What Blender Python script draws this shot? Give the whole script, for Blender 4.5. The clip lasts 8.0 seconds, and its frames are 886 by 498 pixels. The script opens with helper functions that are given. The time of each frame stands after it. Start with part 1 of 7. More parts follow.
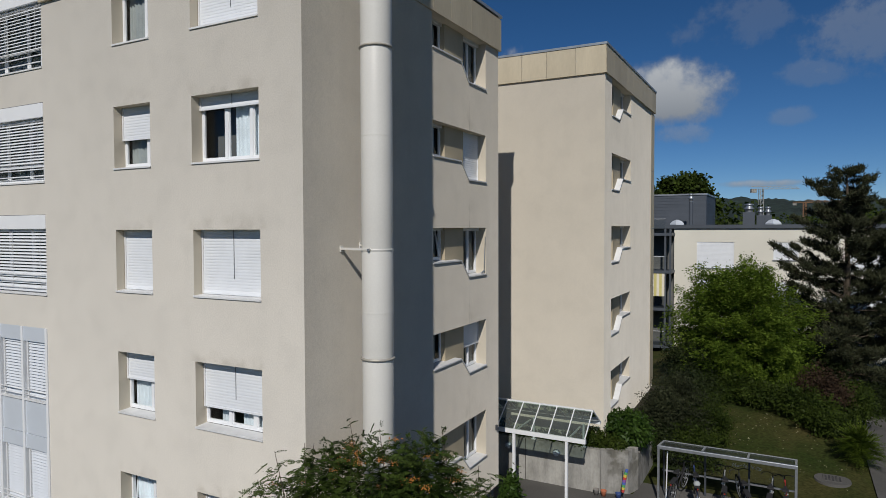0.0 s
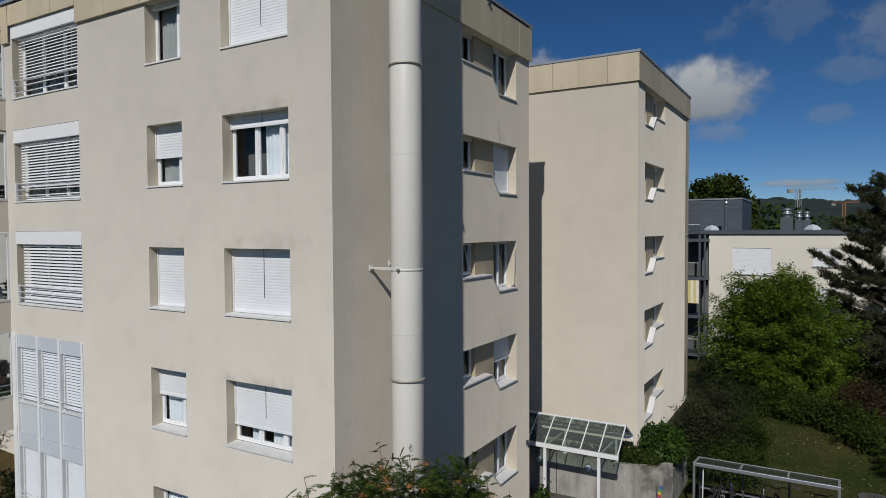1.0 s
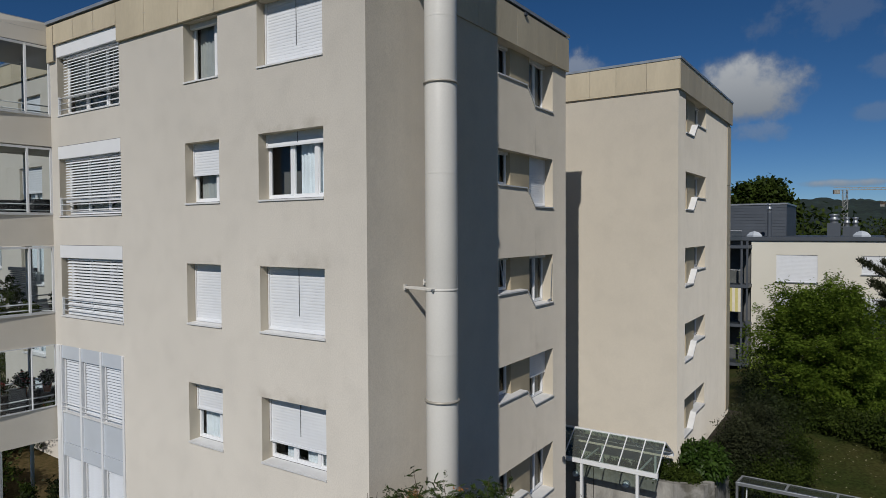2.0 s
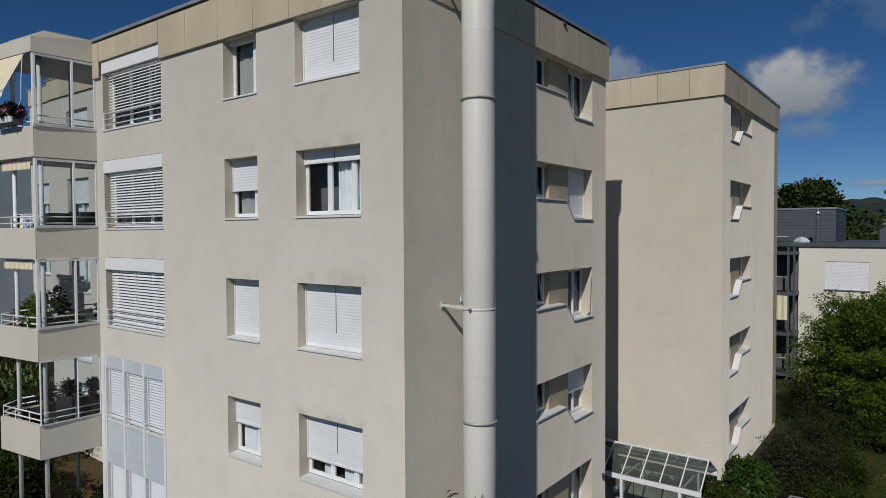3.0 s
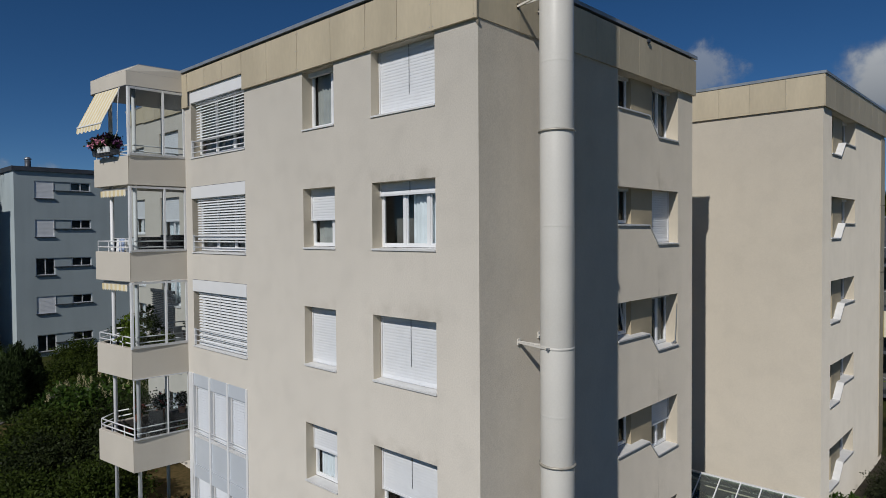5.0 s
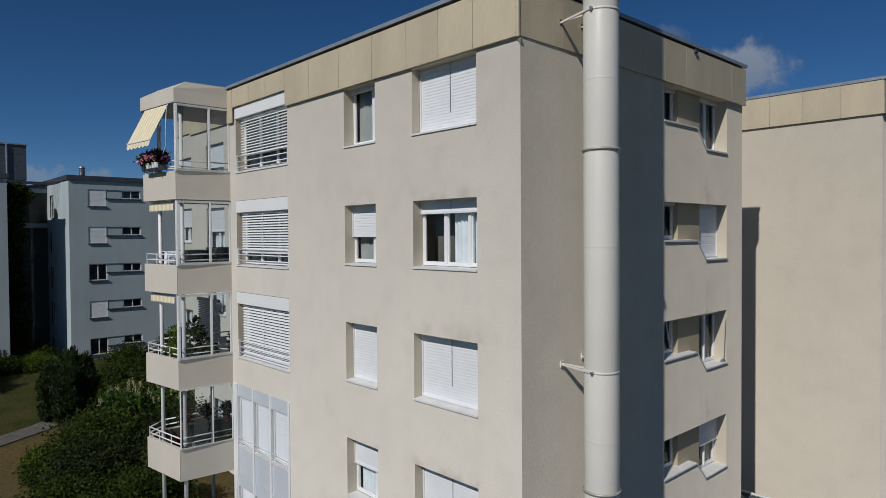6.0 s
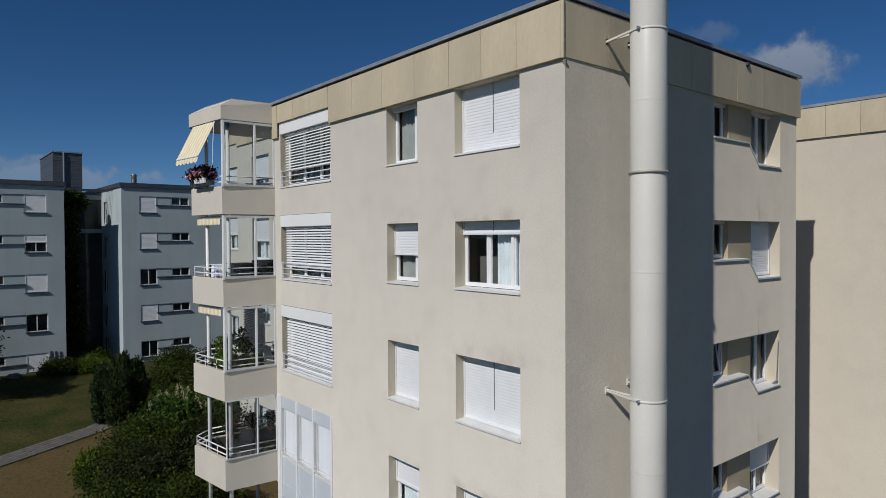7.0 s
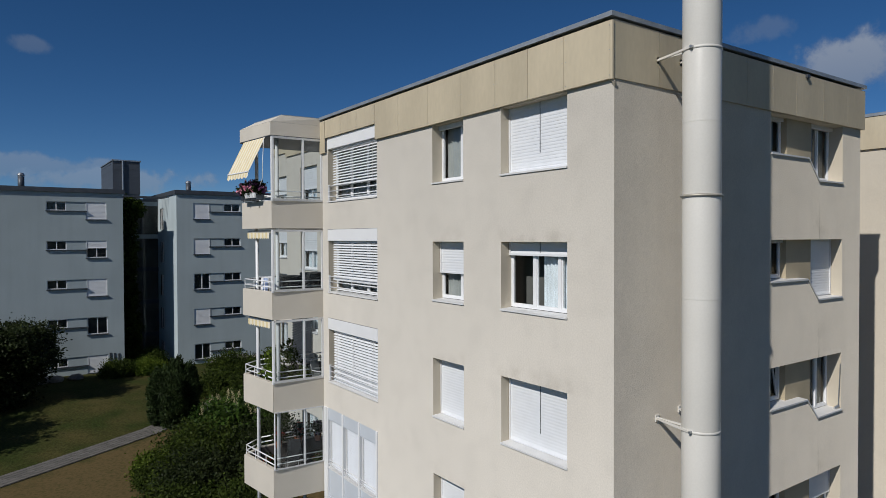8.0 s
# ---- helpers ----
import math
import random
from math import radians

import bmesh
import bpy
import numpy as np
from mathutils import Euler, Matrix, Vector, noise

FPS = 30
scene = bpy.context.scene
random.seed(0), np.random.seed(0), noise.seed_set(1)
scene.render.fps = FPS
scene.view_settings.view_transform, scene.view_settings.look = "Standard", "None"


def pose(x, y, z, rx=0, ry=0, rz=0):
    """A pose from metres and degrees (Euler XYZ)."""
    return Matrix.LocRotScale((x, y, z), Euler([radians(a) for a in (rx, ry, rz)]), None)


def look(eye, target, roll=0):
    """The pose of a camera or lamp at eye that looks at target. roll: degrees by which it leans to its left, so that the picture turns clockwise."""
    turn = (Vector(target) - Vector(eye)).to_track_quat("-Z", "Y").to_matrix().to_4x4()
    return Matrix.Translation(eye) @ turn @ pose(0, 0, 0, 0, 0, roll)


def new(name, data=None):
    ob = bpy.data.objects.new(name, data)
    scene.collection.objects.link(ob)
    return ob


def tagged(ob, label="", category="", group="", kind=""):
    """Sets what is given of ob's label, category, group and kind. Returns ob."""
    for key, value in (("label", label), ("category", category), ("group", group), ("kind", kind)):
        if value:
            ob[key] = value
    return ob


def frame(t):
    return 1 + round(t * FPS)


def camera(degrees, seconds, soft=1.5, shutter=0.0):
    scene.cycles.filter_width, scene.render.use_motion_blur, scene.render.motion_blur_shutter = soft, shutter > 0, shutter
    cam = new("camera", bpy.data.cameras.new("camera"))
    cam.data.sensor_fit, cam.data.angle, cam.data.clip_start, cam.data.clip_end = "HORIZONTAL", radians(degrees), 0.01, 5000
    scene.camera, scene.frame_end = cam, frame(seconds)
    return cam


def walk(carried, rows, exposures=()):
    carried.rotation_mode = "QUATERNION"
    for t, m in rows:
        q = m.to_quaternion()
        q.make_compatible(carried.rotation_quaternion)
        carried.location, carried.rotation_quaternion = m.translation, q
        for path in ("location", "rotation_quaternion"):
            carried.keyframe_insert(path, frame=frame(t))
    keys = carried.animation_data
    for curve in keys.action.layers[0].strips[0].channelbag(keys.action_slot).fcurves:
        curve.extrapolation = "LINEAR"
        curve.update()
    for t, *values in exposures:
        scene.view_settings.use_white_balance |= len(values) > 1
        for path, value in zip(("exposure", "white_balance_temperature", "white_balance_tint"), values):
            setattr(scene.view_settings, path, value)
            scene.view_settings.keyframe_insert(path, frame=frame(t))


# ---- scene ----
cam = camera(68.8, 8.0, soft=0.6)
PATH = [
    (0, (7.917, -9.285, 9.518), (6.976, -7.521, 9.453), -0.2),
    (0.5, (7.867, -9.21, 9.688), (6.889, -7.467, 9.625), -0.2),
    (1, (7.817, -9.135, 9.868), (6.797, -7.415, 9.807), -0.3),
    (1.5, (7.773, -9.061, 10.044), (6.709, -7.369, 9.985), -0.3),
    (3, (7.6, -8.858, 10.534), (6.399, -7.26, 10.481), -0.3),
    (3.5, (7.561, -8.793, 10.687), (6.315, -7.229, 10.634), -0.3),
    (4, (7.524, -8.73, 10.839), (6.232, -7.204, 10.789), -0.4),
    (4.5, (7.485, -8.68, 11.007), (6.148, -7.193, 10.957), -0.4),
    (6, (7.346, -8.571, 11.507), (5.878, -7.214, 11.465), -0.4),
    (6.5, (7.301, -8.544, 11.703), (5.792, -7.233, 11.663), -0.4),
    (7, (7.26, -8.525, 11.913), (5.708, -7.263, 11.874), -0.3),
    (7.5, (7.232, -8.497, 12.112), (5.637, -7.29, 12.074), -0.3),
    (8, (7.201, -8.465, 12.304), (5.564, -7.317, 12.269), -0.2),
]
walk(cam, [(t, look(eye, target, roll)) for t, eye, target, roll in PATH],
     [(0, -0.1), (1.5, -0.2), (3.5, -0.28), (4.5, -0.26), (6, -0.2), (7, -0.11), (8, -0.02)])

# ---- world, sun ----
SUN_AZ, SUN_EL = radians(17.2), radians(38.4)
to_sun = Vector((math.sin(SUN_AZ) * math.cos(SUN_EL), -math.cos(SUN_AZ) * math.cos(SUN_EL), math.sin(SUN_EL)))
sun_data = bpy.data.lights.new("sun", "SUN")
sun_data.energy, sun_data.angle, sun_data.color = 3.3, radians(0.53), (1.0, 0.965, 0.915)
sun = new("sun", sun_data)
sun.matrix_basis = look((0, 0, 60), Vector((0, 0, 60)) - to_sun)

world = bpy.data.worlds.new("sky")
scene.world = world
world.use_nodes = True
wt = world.node_tree
wt.nodes.clear()


def wnode(kind, **kw):
    n = wt.nodes.new(kind)
    for k, v in kw.items():
        if k == "operation":
            n.operation = v
    return n


def wmath(op, a, b=None, c=None):
    n = wnode("ShaderNodeMath", operation=op)
    for i, v in enumerate((a, b, c)):
        if v is None:
            continue
        if isinstance(v, (int, float)):
            n.inputs[i].default_value = v
        else:
            wt.links.new(v, n.inputs[i])
    return n.outputs[0]


def wdot(a, vec):
    n = wnode("ShaderNodeVectorMath", operation="DOT_PRODUCT")
    wt.links.new(a, n.inputs[0])
    n.inputs[1].default_value = vec
    return n.outputs["Value"]


sky = wt.nodes.new("ShaderNodeTexSky")
sky.sky_type, sky.sun_disc = "NISHITA", False
sky.sun_elevation, sky.sun_rotation = SUN_EL, math.pi - SUN_AZ
sky.altitude, sky.air_density, sky.dust_density, sky.ozone_density = 500, 0.6, 0.0, 5.0
coord = wt.nodes.new("ShaderNodeTexCoord")
wispy = wt.nodes.new("ShaderNodeTexNoise")
wispy.inputs["Scale"].default_value, wispy.inputs["Detail"].default_value, wispy.inputs["Roughness"].default_value = 16.0, 7.0, 0.6
wt.links.new(coord.outputs["Generated"], wispy.inputs["Vector"])
grain = wmath("SUBTRACT", wispy.outputs["Fac"], 0.5)
# cumulus and thin clouds: direction, half width, half height, density, noise
CLOUDS = [((-0.143, 0.972, 0.192), 0.076, 0.05, 1.0, 1.3), ((-0.067, 0.959, 0.272), 0.085, 0.032, 0.20, 3.0),
          ((0.085, 0.965, 0.243), 0.085, 0.05, 0.34, 2.6), ((-0.002, 0.989, 0.149), 0.035, 0.014, 0.25, 2.0),
          ((-0.137, 0.982, 0.133), 0.045, 0.016, 0.38, 2.0), ((-0.03, 0.998, 0.060), 0.05, 0.007, 0.8, 1.4),
          ((-0.969, 0.038, 0.245), 0.03, 0.012, 0.22, 2.2), ((-0.993, 0.05, 0.098), 0.10, 0.016, 0.34, 3.2),
          ((-0.985, 0.16, 0.080), 0.12, 0.018, 0.40, 3.2), ((-0.385, 0.895, 0.215), 0.075, 0.045, 0.6, 2.2),
          ((-0.462, 0.844, 0.272), 0.04, 0.018, 0.2, 2.4), ((0.03, 0.97, 0.20), 0.05, 0.02, 0.22, 2.6),
          ((0.45, 0.85, 0.25), 0.25, 0.09, 0.6, 2.6), ((-0.35, -0.85, 0.35), 0.3, 0.1, 0.6, 2.6),
          # unseen broad clouds, added to whiten the fill on the shaded east walls
          ((0.9, -0.3, 0.3), 0.45, 0.2, 0.5, 2.2), ((0.8, 0.35, 0.5), 0.4, 0.22, 0.5, 2.2), ((0.75, -0.5, 0.75), 0.35, 0.22, 0.45, 2.2), ((0.95, 0.1, 0.15), 0.5, 0.1, 0.5, 2.2)]
cover = None
lift = None
for d, w, h, dens, rag in CLOUDS:
    d = Vector(d).normalized()
    side = d.cross(Vector((0, 0, 1))).normalized()
    up = side.cross(d)
    a = wmath("DIVIDE", wdot(coord.outputs["Generated"], side), w)
    b = wmath("DIVIDE", wdot(coord.outputs["Generated"], up), h)
    r2 = wmath("ADD", wmath("MULTIPLY", a, a), wmath("MULTIPLY", b, b))
    m = wmath("SUBTRACT", 1.0, r2)
    m = wmath("MULTIPLY_ADD", grain, rag * 2.2, m)
    front = wmath("GREATER_THAN", wdot(coord.outputs["Generated"], d), 0.5)
    n = wnode("ShaderNodeMapRange")
    n.interpolation_type = "SMOOTHSTEP"
    wt.links.new(m, n.inputs["Value"])
    n.inputs["From Min"].default_value, n.inputs["From Max"].default_value = -0.15, 0.95
    one = wmath("MULTIPLY", wmath("MULTIPLY", n.outputs["Result"], dens), front)
    cover = one if cover is None else wmath("MAXIMUM", cover, one)
    bright = wmath("MULTIPLY", one, wmath("MULTIPLY_ADD", b, 0.5, 0.5))
    lift = bright if lift is None else wmath("MAXIMUM", lift, bright)
cloud_col = wt.nodes.new("ShaderNodeMix")
cloud_col.data_type = "RGBA"
cloud_col.inputs["A"].default_value = (3.4, 3.9, 4.6, 1)
cloud_col.inputs["B"].default_value = (8.6, 9.0, 9.5, 1)
wt.links.new(lift, cloud_col.inputs["Factor"])
mixed = wt.nodes.new("ShaderNodeMix")
mixed.data_type = "RGBA"
wt.links.new(cover, mixed.inputs["Factor"])
deep = wt.nodes.new("ShaderNodeHueSaturation")
deep.inputs["Saturation"].default_value = 1.18
wt.links.new(sky.outputs["Color"], deep.inputs["Color"])
wt.links.new(deep.outputs["Color"], mixed.inputs["A"])
wt.links.new(cloud_col.outputs["Result"], mixed.inputs["B"])
bg = wt.nodes.new("ShaderNodeBackground")
bg.inputs["Strength"].default_value = 0.057
wt.links.new(mixed.outputs["Result"], bg.inputs["Color"])
wout = wt.nodes.new("ShaderNodeOutputWorld")
wt.links.new(bg.outputs["Background"], wout.inputs["Surface"])


# ---- materials ----
def mat(name, col, rough=0.8, metal=0.0, var=0.12, scale=2.0, fine=0.0, fine_scale=60.0, bump=0.0, bump_scale=80.0,
        spec=0.4, dist=0.01, per_object=0.0, per_island=0.0, col2=None, stretch=(1, 1, 1), soft=0.0, streak=0.0, mottle=0.0):
    m = bpy.data.materials.new(name)
    m.use_nodes = True
    nt = m.node_tree
    b = nt.nodes["Principled BSDF"]
    b.inputs["Roughness"].default_value, b.inputs["Metallic"].default_value = rough, metal
    b.inputs["Specular IOR Level"].default_value = spec
    b.inputs["Diffuse Roughness"].default_value = soft
    tc = nt.nodes.new("ShaderNodeTexCoord")
    mp = nt.nodes.new("ShaderNodeMapping")
    mp.inputs["Scale"].default_value = stretch
    nt.links.new(tc.outputs["Object"], mp.inputs["Vector"])

    def noise_tex(s, detail=4.0):
        n = nt.nodes.new("ShaderNodeTexNoise")
        n.inputs["Scale"].default_value, n.inputs["Detail"].default_value = s, detail
        nt.links.new(mp.outputs["Vector"], n.inputs["Vector"])
        return n.outputs["Fac"]

    def blend(fac, a, c2):
        x = nt.nodes.new("ShaderNodeMix")
        x.data_type = "RGBA"
        nt.links.new(fac, x.inputs["Factor"])
        for key, v in (("A", a), ("B", c2)):
            if isinstance(v, tuple):
                x.inputs[key].default_value = (*v, 1)
            else:
                nt.links.new(v, x.inputs[key])
        return x.outputs["Result"]

    def spread(fac, lo, hi):
        r = nt.nodes.new("ShaderNodeMapRange")
        nt.links.new(fac, r.inputs["Value"])
        r.inputs["From Min"].default_value, r.inputs["From Max"].default_value = lo, hi
        return r.outputs["Result"]

    dark = tuple(c * (1 - var) for c in col)
    light = col2 if col2 else tuple(min(1, c * (1 + var)) for c in col)
    out = blend(spread(noise_tex(scale), 0.3, 0.7), dark, light)
    if fine:
        x = nt.nodes.new("ShaderNodeMix")
        x.data_type, x.blend_type = "RGBA", "MULTIPLY"
        x.inputs["Factor"].default_value = 1.0
        nt.links.new(out, x.inputs["A"])
        nt.links.new(blend(spread(noise_tex(fine_scale, 2), 0.3, 0.7), (1 - fine,) * 3, (1 + fine * 0.3,) * 3), x.inputs["B"])
        out = x.outputs["Result"]
    if mottle:
        x = nt.nodes.new("ShaderNodeMix")
        x.data_type, x.blend_type = "RGBA", "MULTIPLY"
        x.inputs["Factor"].default_value = 1.0
        nt.links.new(out, x.inputs["A"])
        nt.links.new(blend(spread(noise_tex(1.7, 8), 0.36, 0.52), (1 - mottle,) * 3, (1.0, 1.0, 1.0)), x.inputs["B"])
        out = x.outputs["Result"]
    if streak:
        sm = nt.nodes.new("ShaderNodeMapping")
        sm.inputs["Scale"].default_value = (2.2, 2.2, 0.16)
        nt.links.new(tc.outputs["Object"], sm.inputs["Vector"])
        sn = nt.nodes.new("ShaderNodeTexNoise")
        sn.inputs["Scale"].default_value, sn.inputs["Detail"].default_value = 1.0, 5.0
        nt.links.new(sm.outputs["Vector"], sn.inputs["Vector"])
        x = nt.nodes.new("ShaderNodeMix")
        x.data_type, x.blend_type = "RGBA", "MULTIPLY"
        x.inputs["Factor"].default_value = 1.0
        nt.links.new(out, x.inputs["A"])
        nt.links.new(blend(spread(sn.outputs["Fac"], 0.34, 0.56), (1 - streak, 1 - streak, 1 - streak * 0.95), (1.0, 1.0, 1.0)), x.inputs["B"])
        out = x.outputs["Result"]
    for src, amount in (("obj", per_object), ("isl", per_island)):
        if amount:
            if src == "obj":
                n = nt.nodes.new("ShaderNodeObjectInfo").outputs["Random"]
            else:
                n = nt.nodes.new("ShaderNodeNewGeometry").outputs["Random Per Island"]
            x = nt.nodes.new("ShaderNodeMix")
            x.data_type, x.blend_type = "RGBA", "MULTIPLY"
            x.inputs["Factor"].default_value = 1.0
            nt.links.new(out, x.inputs["A"])
            nt.links.new(blend(n, (1 - amount,) * 3, (1 + amount * 0.6,) * 3), x.inputs["B"])
            out = x.outputs["Result"]
    nt.links.new(out, b.inputs["Base Color"])
    if bump:
        bp = nt.nodes.new("ShaderNodeBump")
        bp.inputs["Strength"].default_value, bp.inputs["Distance"].default_value = bump, dist
        nt.links.new(noise_tex(bump_scale, 3), bp.inputs["Height"])
        nt.links.new(bp.outputs["Normal"], b.inputs["Normal"])
    return m


def glass_mat(name, tint, haze=0.0, rough=0.0, ior=1.5):
    m = bpy.data.materials.new(name)
    m.use_nodes = True
    nt = m.node_tree
    nt.nodes.clear()
    o = nt.nodes.new("ShaderNodeOutputMaterial")
    mx = nt.nodes.new("ShaderNodeMixShader")
    tr = nt.nodes.new("ShaderNodeBsdfTransparent")
    gl = nt.nodes.new("ShaderNodeBsdfGlossy")
    fr = nt.nodes.new("ShaderNodeFresnel")
    fr.inputs["IOR"].default_value = ior
    tr.inputs["Color"].default_value = (*tint, 1)
    gl.inputs["Roughness"].default_value = rough
    nt.links.new(fr.outputs[0], mx.inputs[0])
    if haze:
        dm, df = nt.nodes.new("ShaderNodeMixShader"), nt.nodes.new("ShaderNodeBsdfDiffuse")
        df.inputs["Color"].default_value = (0.50, 0.53, 0.49, 1)
        dm.inputs[0].default_value = haze
        nt.links.new(tr.outputs[0], dm.inputs[1])
        nt.links.new(df.outputs[0], dm.inputs[2])
        nt.links.new(dm.outputs[0], mx.inputs[1])
    else:
        nt.links.new(tr.outputs[0], mx.inputs[1])
    nt.links.new(gl.outputs[0], mx.inputs[2])
    nt.links.new(mx.outputs[0], o.inputs[0])
    return m


def leaf_mat(name, col, col2, through_light=0.3, rough=0.55):
    """Leaves: colour varies leaf by leaf, some light passes through."""
    m = mat(name, col, rough, var=0.25, scale=1.2, per_island=0.45, col2=col2, spec=0.12)
    nt = m.node_tree
    b = nt.nodes["Principled BSDF"]
    o = nt.nodes["Material Output"]
    t = nt.nodes.new("ShaderNodeBsdfTranslucent")
    nt.links.new(b.inputs["Base Color"].links[0].from_socket, t.inputs["Color"])
    mx = nt.nodes.new("ShaderNodeMixShader")
    mx.inputs[0].default_value = through_light
    nt.links.new(b.outputs[0], mx.inputs[1])
    nt.links.new(t.outputs[0], mx.inputs[2])
    nt.links.new(mx.outputs[0], o.inputs[0])
    return m


PLASTER = mat("plaster", (0.665, 0.628, 0.565), 0.95, var=0.035, scale=0.45, fine=0.09, fine_scale=34, bump=0.34, bump_scale=64, dist=0.007, mottle=0.04, spec=0.12, soft=0.8, streak=0.015)
# second block's east side: base darkened to deepen the grazing-sun shade
PLASTER_ROUGH_GRAZED = mat("rough_plaster_grazed", (0.61, 0.57, 0.50), 0.95, var=0.04, scale=0.5, fine=0.13, fine_scale=44, bump=0.5, bump_scale=52, dist=0.011, mottle=0.035, spec=0.12, soft=1.0, streak=0.03)
# near block's east side: weathered, with warm bounce from the flue tinted in
PLASTER_ROUGH_BOUNCE = mat("rough_plaster_weathered_bounce", (0.665, 0.61, 0.522), 0.95, var=0.04, scale=0.5, fine=0.13, fine_scale=44, bump=0.5, bump_scale=52, dist=0.011, mottle=0.035, spec=0.12, soft=1.0, streak=0.03)
PLASTER_B = mat("plaster_warm", (0.66, 0.61, 0.522), 0.95, mottle=0.03, var=0.03, scale=0.4, fine=0.05, fine_scale=30, bump=0.18, bump_scale=70, dist=0.006, spec=0.12, soft=0.8, streak=0.01)
PLASTER_BLUE = mat("plaster_pale_blue", (0.43, 0.50, 0.525), 0.95, streak=0.05, var=0.06, scale=0.35, fine=0.06, fine_scale=20, bump=0.3, bump_scale=25, spec=0.15, soft=0.6)
PLASTER_CREAM = mat("plaster_cream", (0.72, 0.69, 0.60), 0.95, var=0.04, scale=0.4, bump=0.3, bump_scale=30, spec=0.15)
BALC = mat("parapet_paint", (0.62, 0.575, 0.50), 0.85, var=0.04, scale=1.0, fine=0.04, bump=0.15, bump_scale=60, spec=0.25)
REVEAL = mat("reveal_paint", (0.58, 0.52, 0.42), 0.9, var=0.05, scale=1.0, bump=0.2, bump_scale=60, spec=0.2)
FASCIA = mat("fascia_panel", (0.56, 0.485, 0.35), 0.6, var=0.09, scale=1.1, fine=0.05, fine_scale=14, per_object=0.07, spec=0.3, stretch=(1, 1, 0.35))
COPING = mat("zinc_coping", (0.30, 0.335, 0.375), 0.45, 0.25, var=0.15, scale=3.0, fine=0.1, fine_scale=20, spec=0.5)
ROOF = mat("roof_gravel", (0.24, 0.23, 0.22), 0.95, var=0.2, scale=8, fine=0.3, fine_scale=40)
WHITE = mat("white_paint", (0.80, 0.81, 0.82), 0.45, var=0.02, scale=2.0, spec=0.4)
SLAT = mat("white_slat", (0.755, 0.775, 0.80), 0.4, var=0.03, scale=3.0, spec=0.4)
SLAT_BAY = mat("bay_slat", (0.66, 0.69, 0.73), 0.45, var=0.04, scale=3.0, spec=0.35)
SILL = mat("sill_metal", (0.72, 0.72, 0.715), 0.5, 0.0, var=0.06, scale=4.0)
PANEL_TAN = mat("infill_panel", (0.46, 0.39, 0.27), 0.7, var=0.05, scale=2.0)
PANEL_WHITE = mat("white_panel", (0.56, 0.60, 0.65), 0.5, var=0.03, scale=1.5)
PANE = glass_mat("window_glass", (0.86, 0.90, 0.90))
GLAZING = glass_mat("balcony_glass", (0.68, 0.73, 0.74), ior=1.46)
CANOPY_GLASS = glass_mat("canopy_glass", (0.50, 0.59, 0.53), 0.12, 0.1, 1.5)
# dark colour that stands in for the gloom of unlit interiors
UNLIT_DEPTH = mat("unlit_depth", (0.12, 0.12, 0.115), 0.9, var=0.3, scale=1.0)
CURTAIN = mat("curtain", (0.74, 0.80, 0.85), 0.9, var=0.08, scale=3.0, spec=0.1)
CURTAIN_GREY = mat("curtain_grey", (0.36, 0.38, 0.375), 0.9, var=0.1, scale=3.0, spec=0.1)
FLUE = mat("flue_paint", (0.70, 0.68, 0.63), 0.42, var=0.03, scale=1.0, fine=0.03, fine_scale=30, spec=0.45)
FLUE_RING = mat("flue_ring", (0.45, 0.42, 0.36), 0.5, 0.3, var=0.25, scale=6.0)
STEEL = mat("galvanised_steel", (0.45, 0.47, 0.49), 0.4, 0.8, var=0.12, scale=8.0)
ALU = mat("aluminium", (0.66, 0.67, 0.68), 0.35, 0.5, var=0.06, scale=5.0)
DARK_METAL = mat("dark_metal", (0.09, 0.10, 0.115), 0.5, 0.5, var=0.15, scale=2.0)
GREY_CLAD = mat("grey_cladding", (0.085, 0.098, 0.118), 0.55, 0.2, var=0.08, scale=1.0, per_object=0.08)
CONCRETE = mat("concrete", (0.40, 0.385, 0.35), 0.9, streak=0.3, mottle=0.22, var=0.14, scale=1.2, fine=0.12, fine_scale=14, bump=0.25, bump_scale=18, stretch=(1.2, 1.2, 0.6))
BASEMENT = mat("basement_render", (0.14, 0.145, 0.15), 0.9, var=0.15, scale=2.0, bump=0.3)
ASPHALT = mat("asphalt", (0.105, 0.10, 0.092), 0.92, var=0.2, scale=0.6, fine=0.25, fine_scale=70, bump=0.3, bump_scale=90)
PAVER = mat("paver", (0.145, 0.137, 0.126), 0.9, var=0.15, scale=3.0, fine=0.2, fine_scale=40, per_object=0.18, per_island=0.18)
GRASS = mat("grass", (0.046, 0.074, 0.015), 0.95, var=0.35, scale=0.45, fine=0.45, fine_scale=9, bump=0.8, bump_scale=30, dist=0.03, col2=(0.080, 0.071, 0.024), spec=0.1)


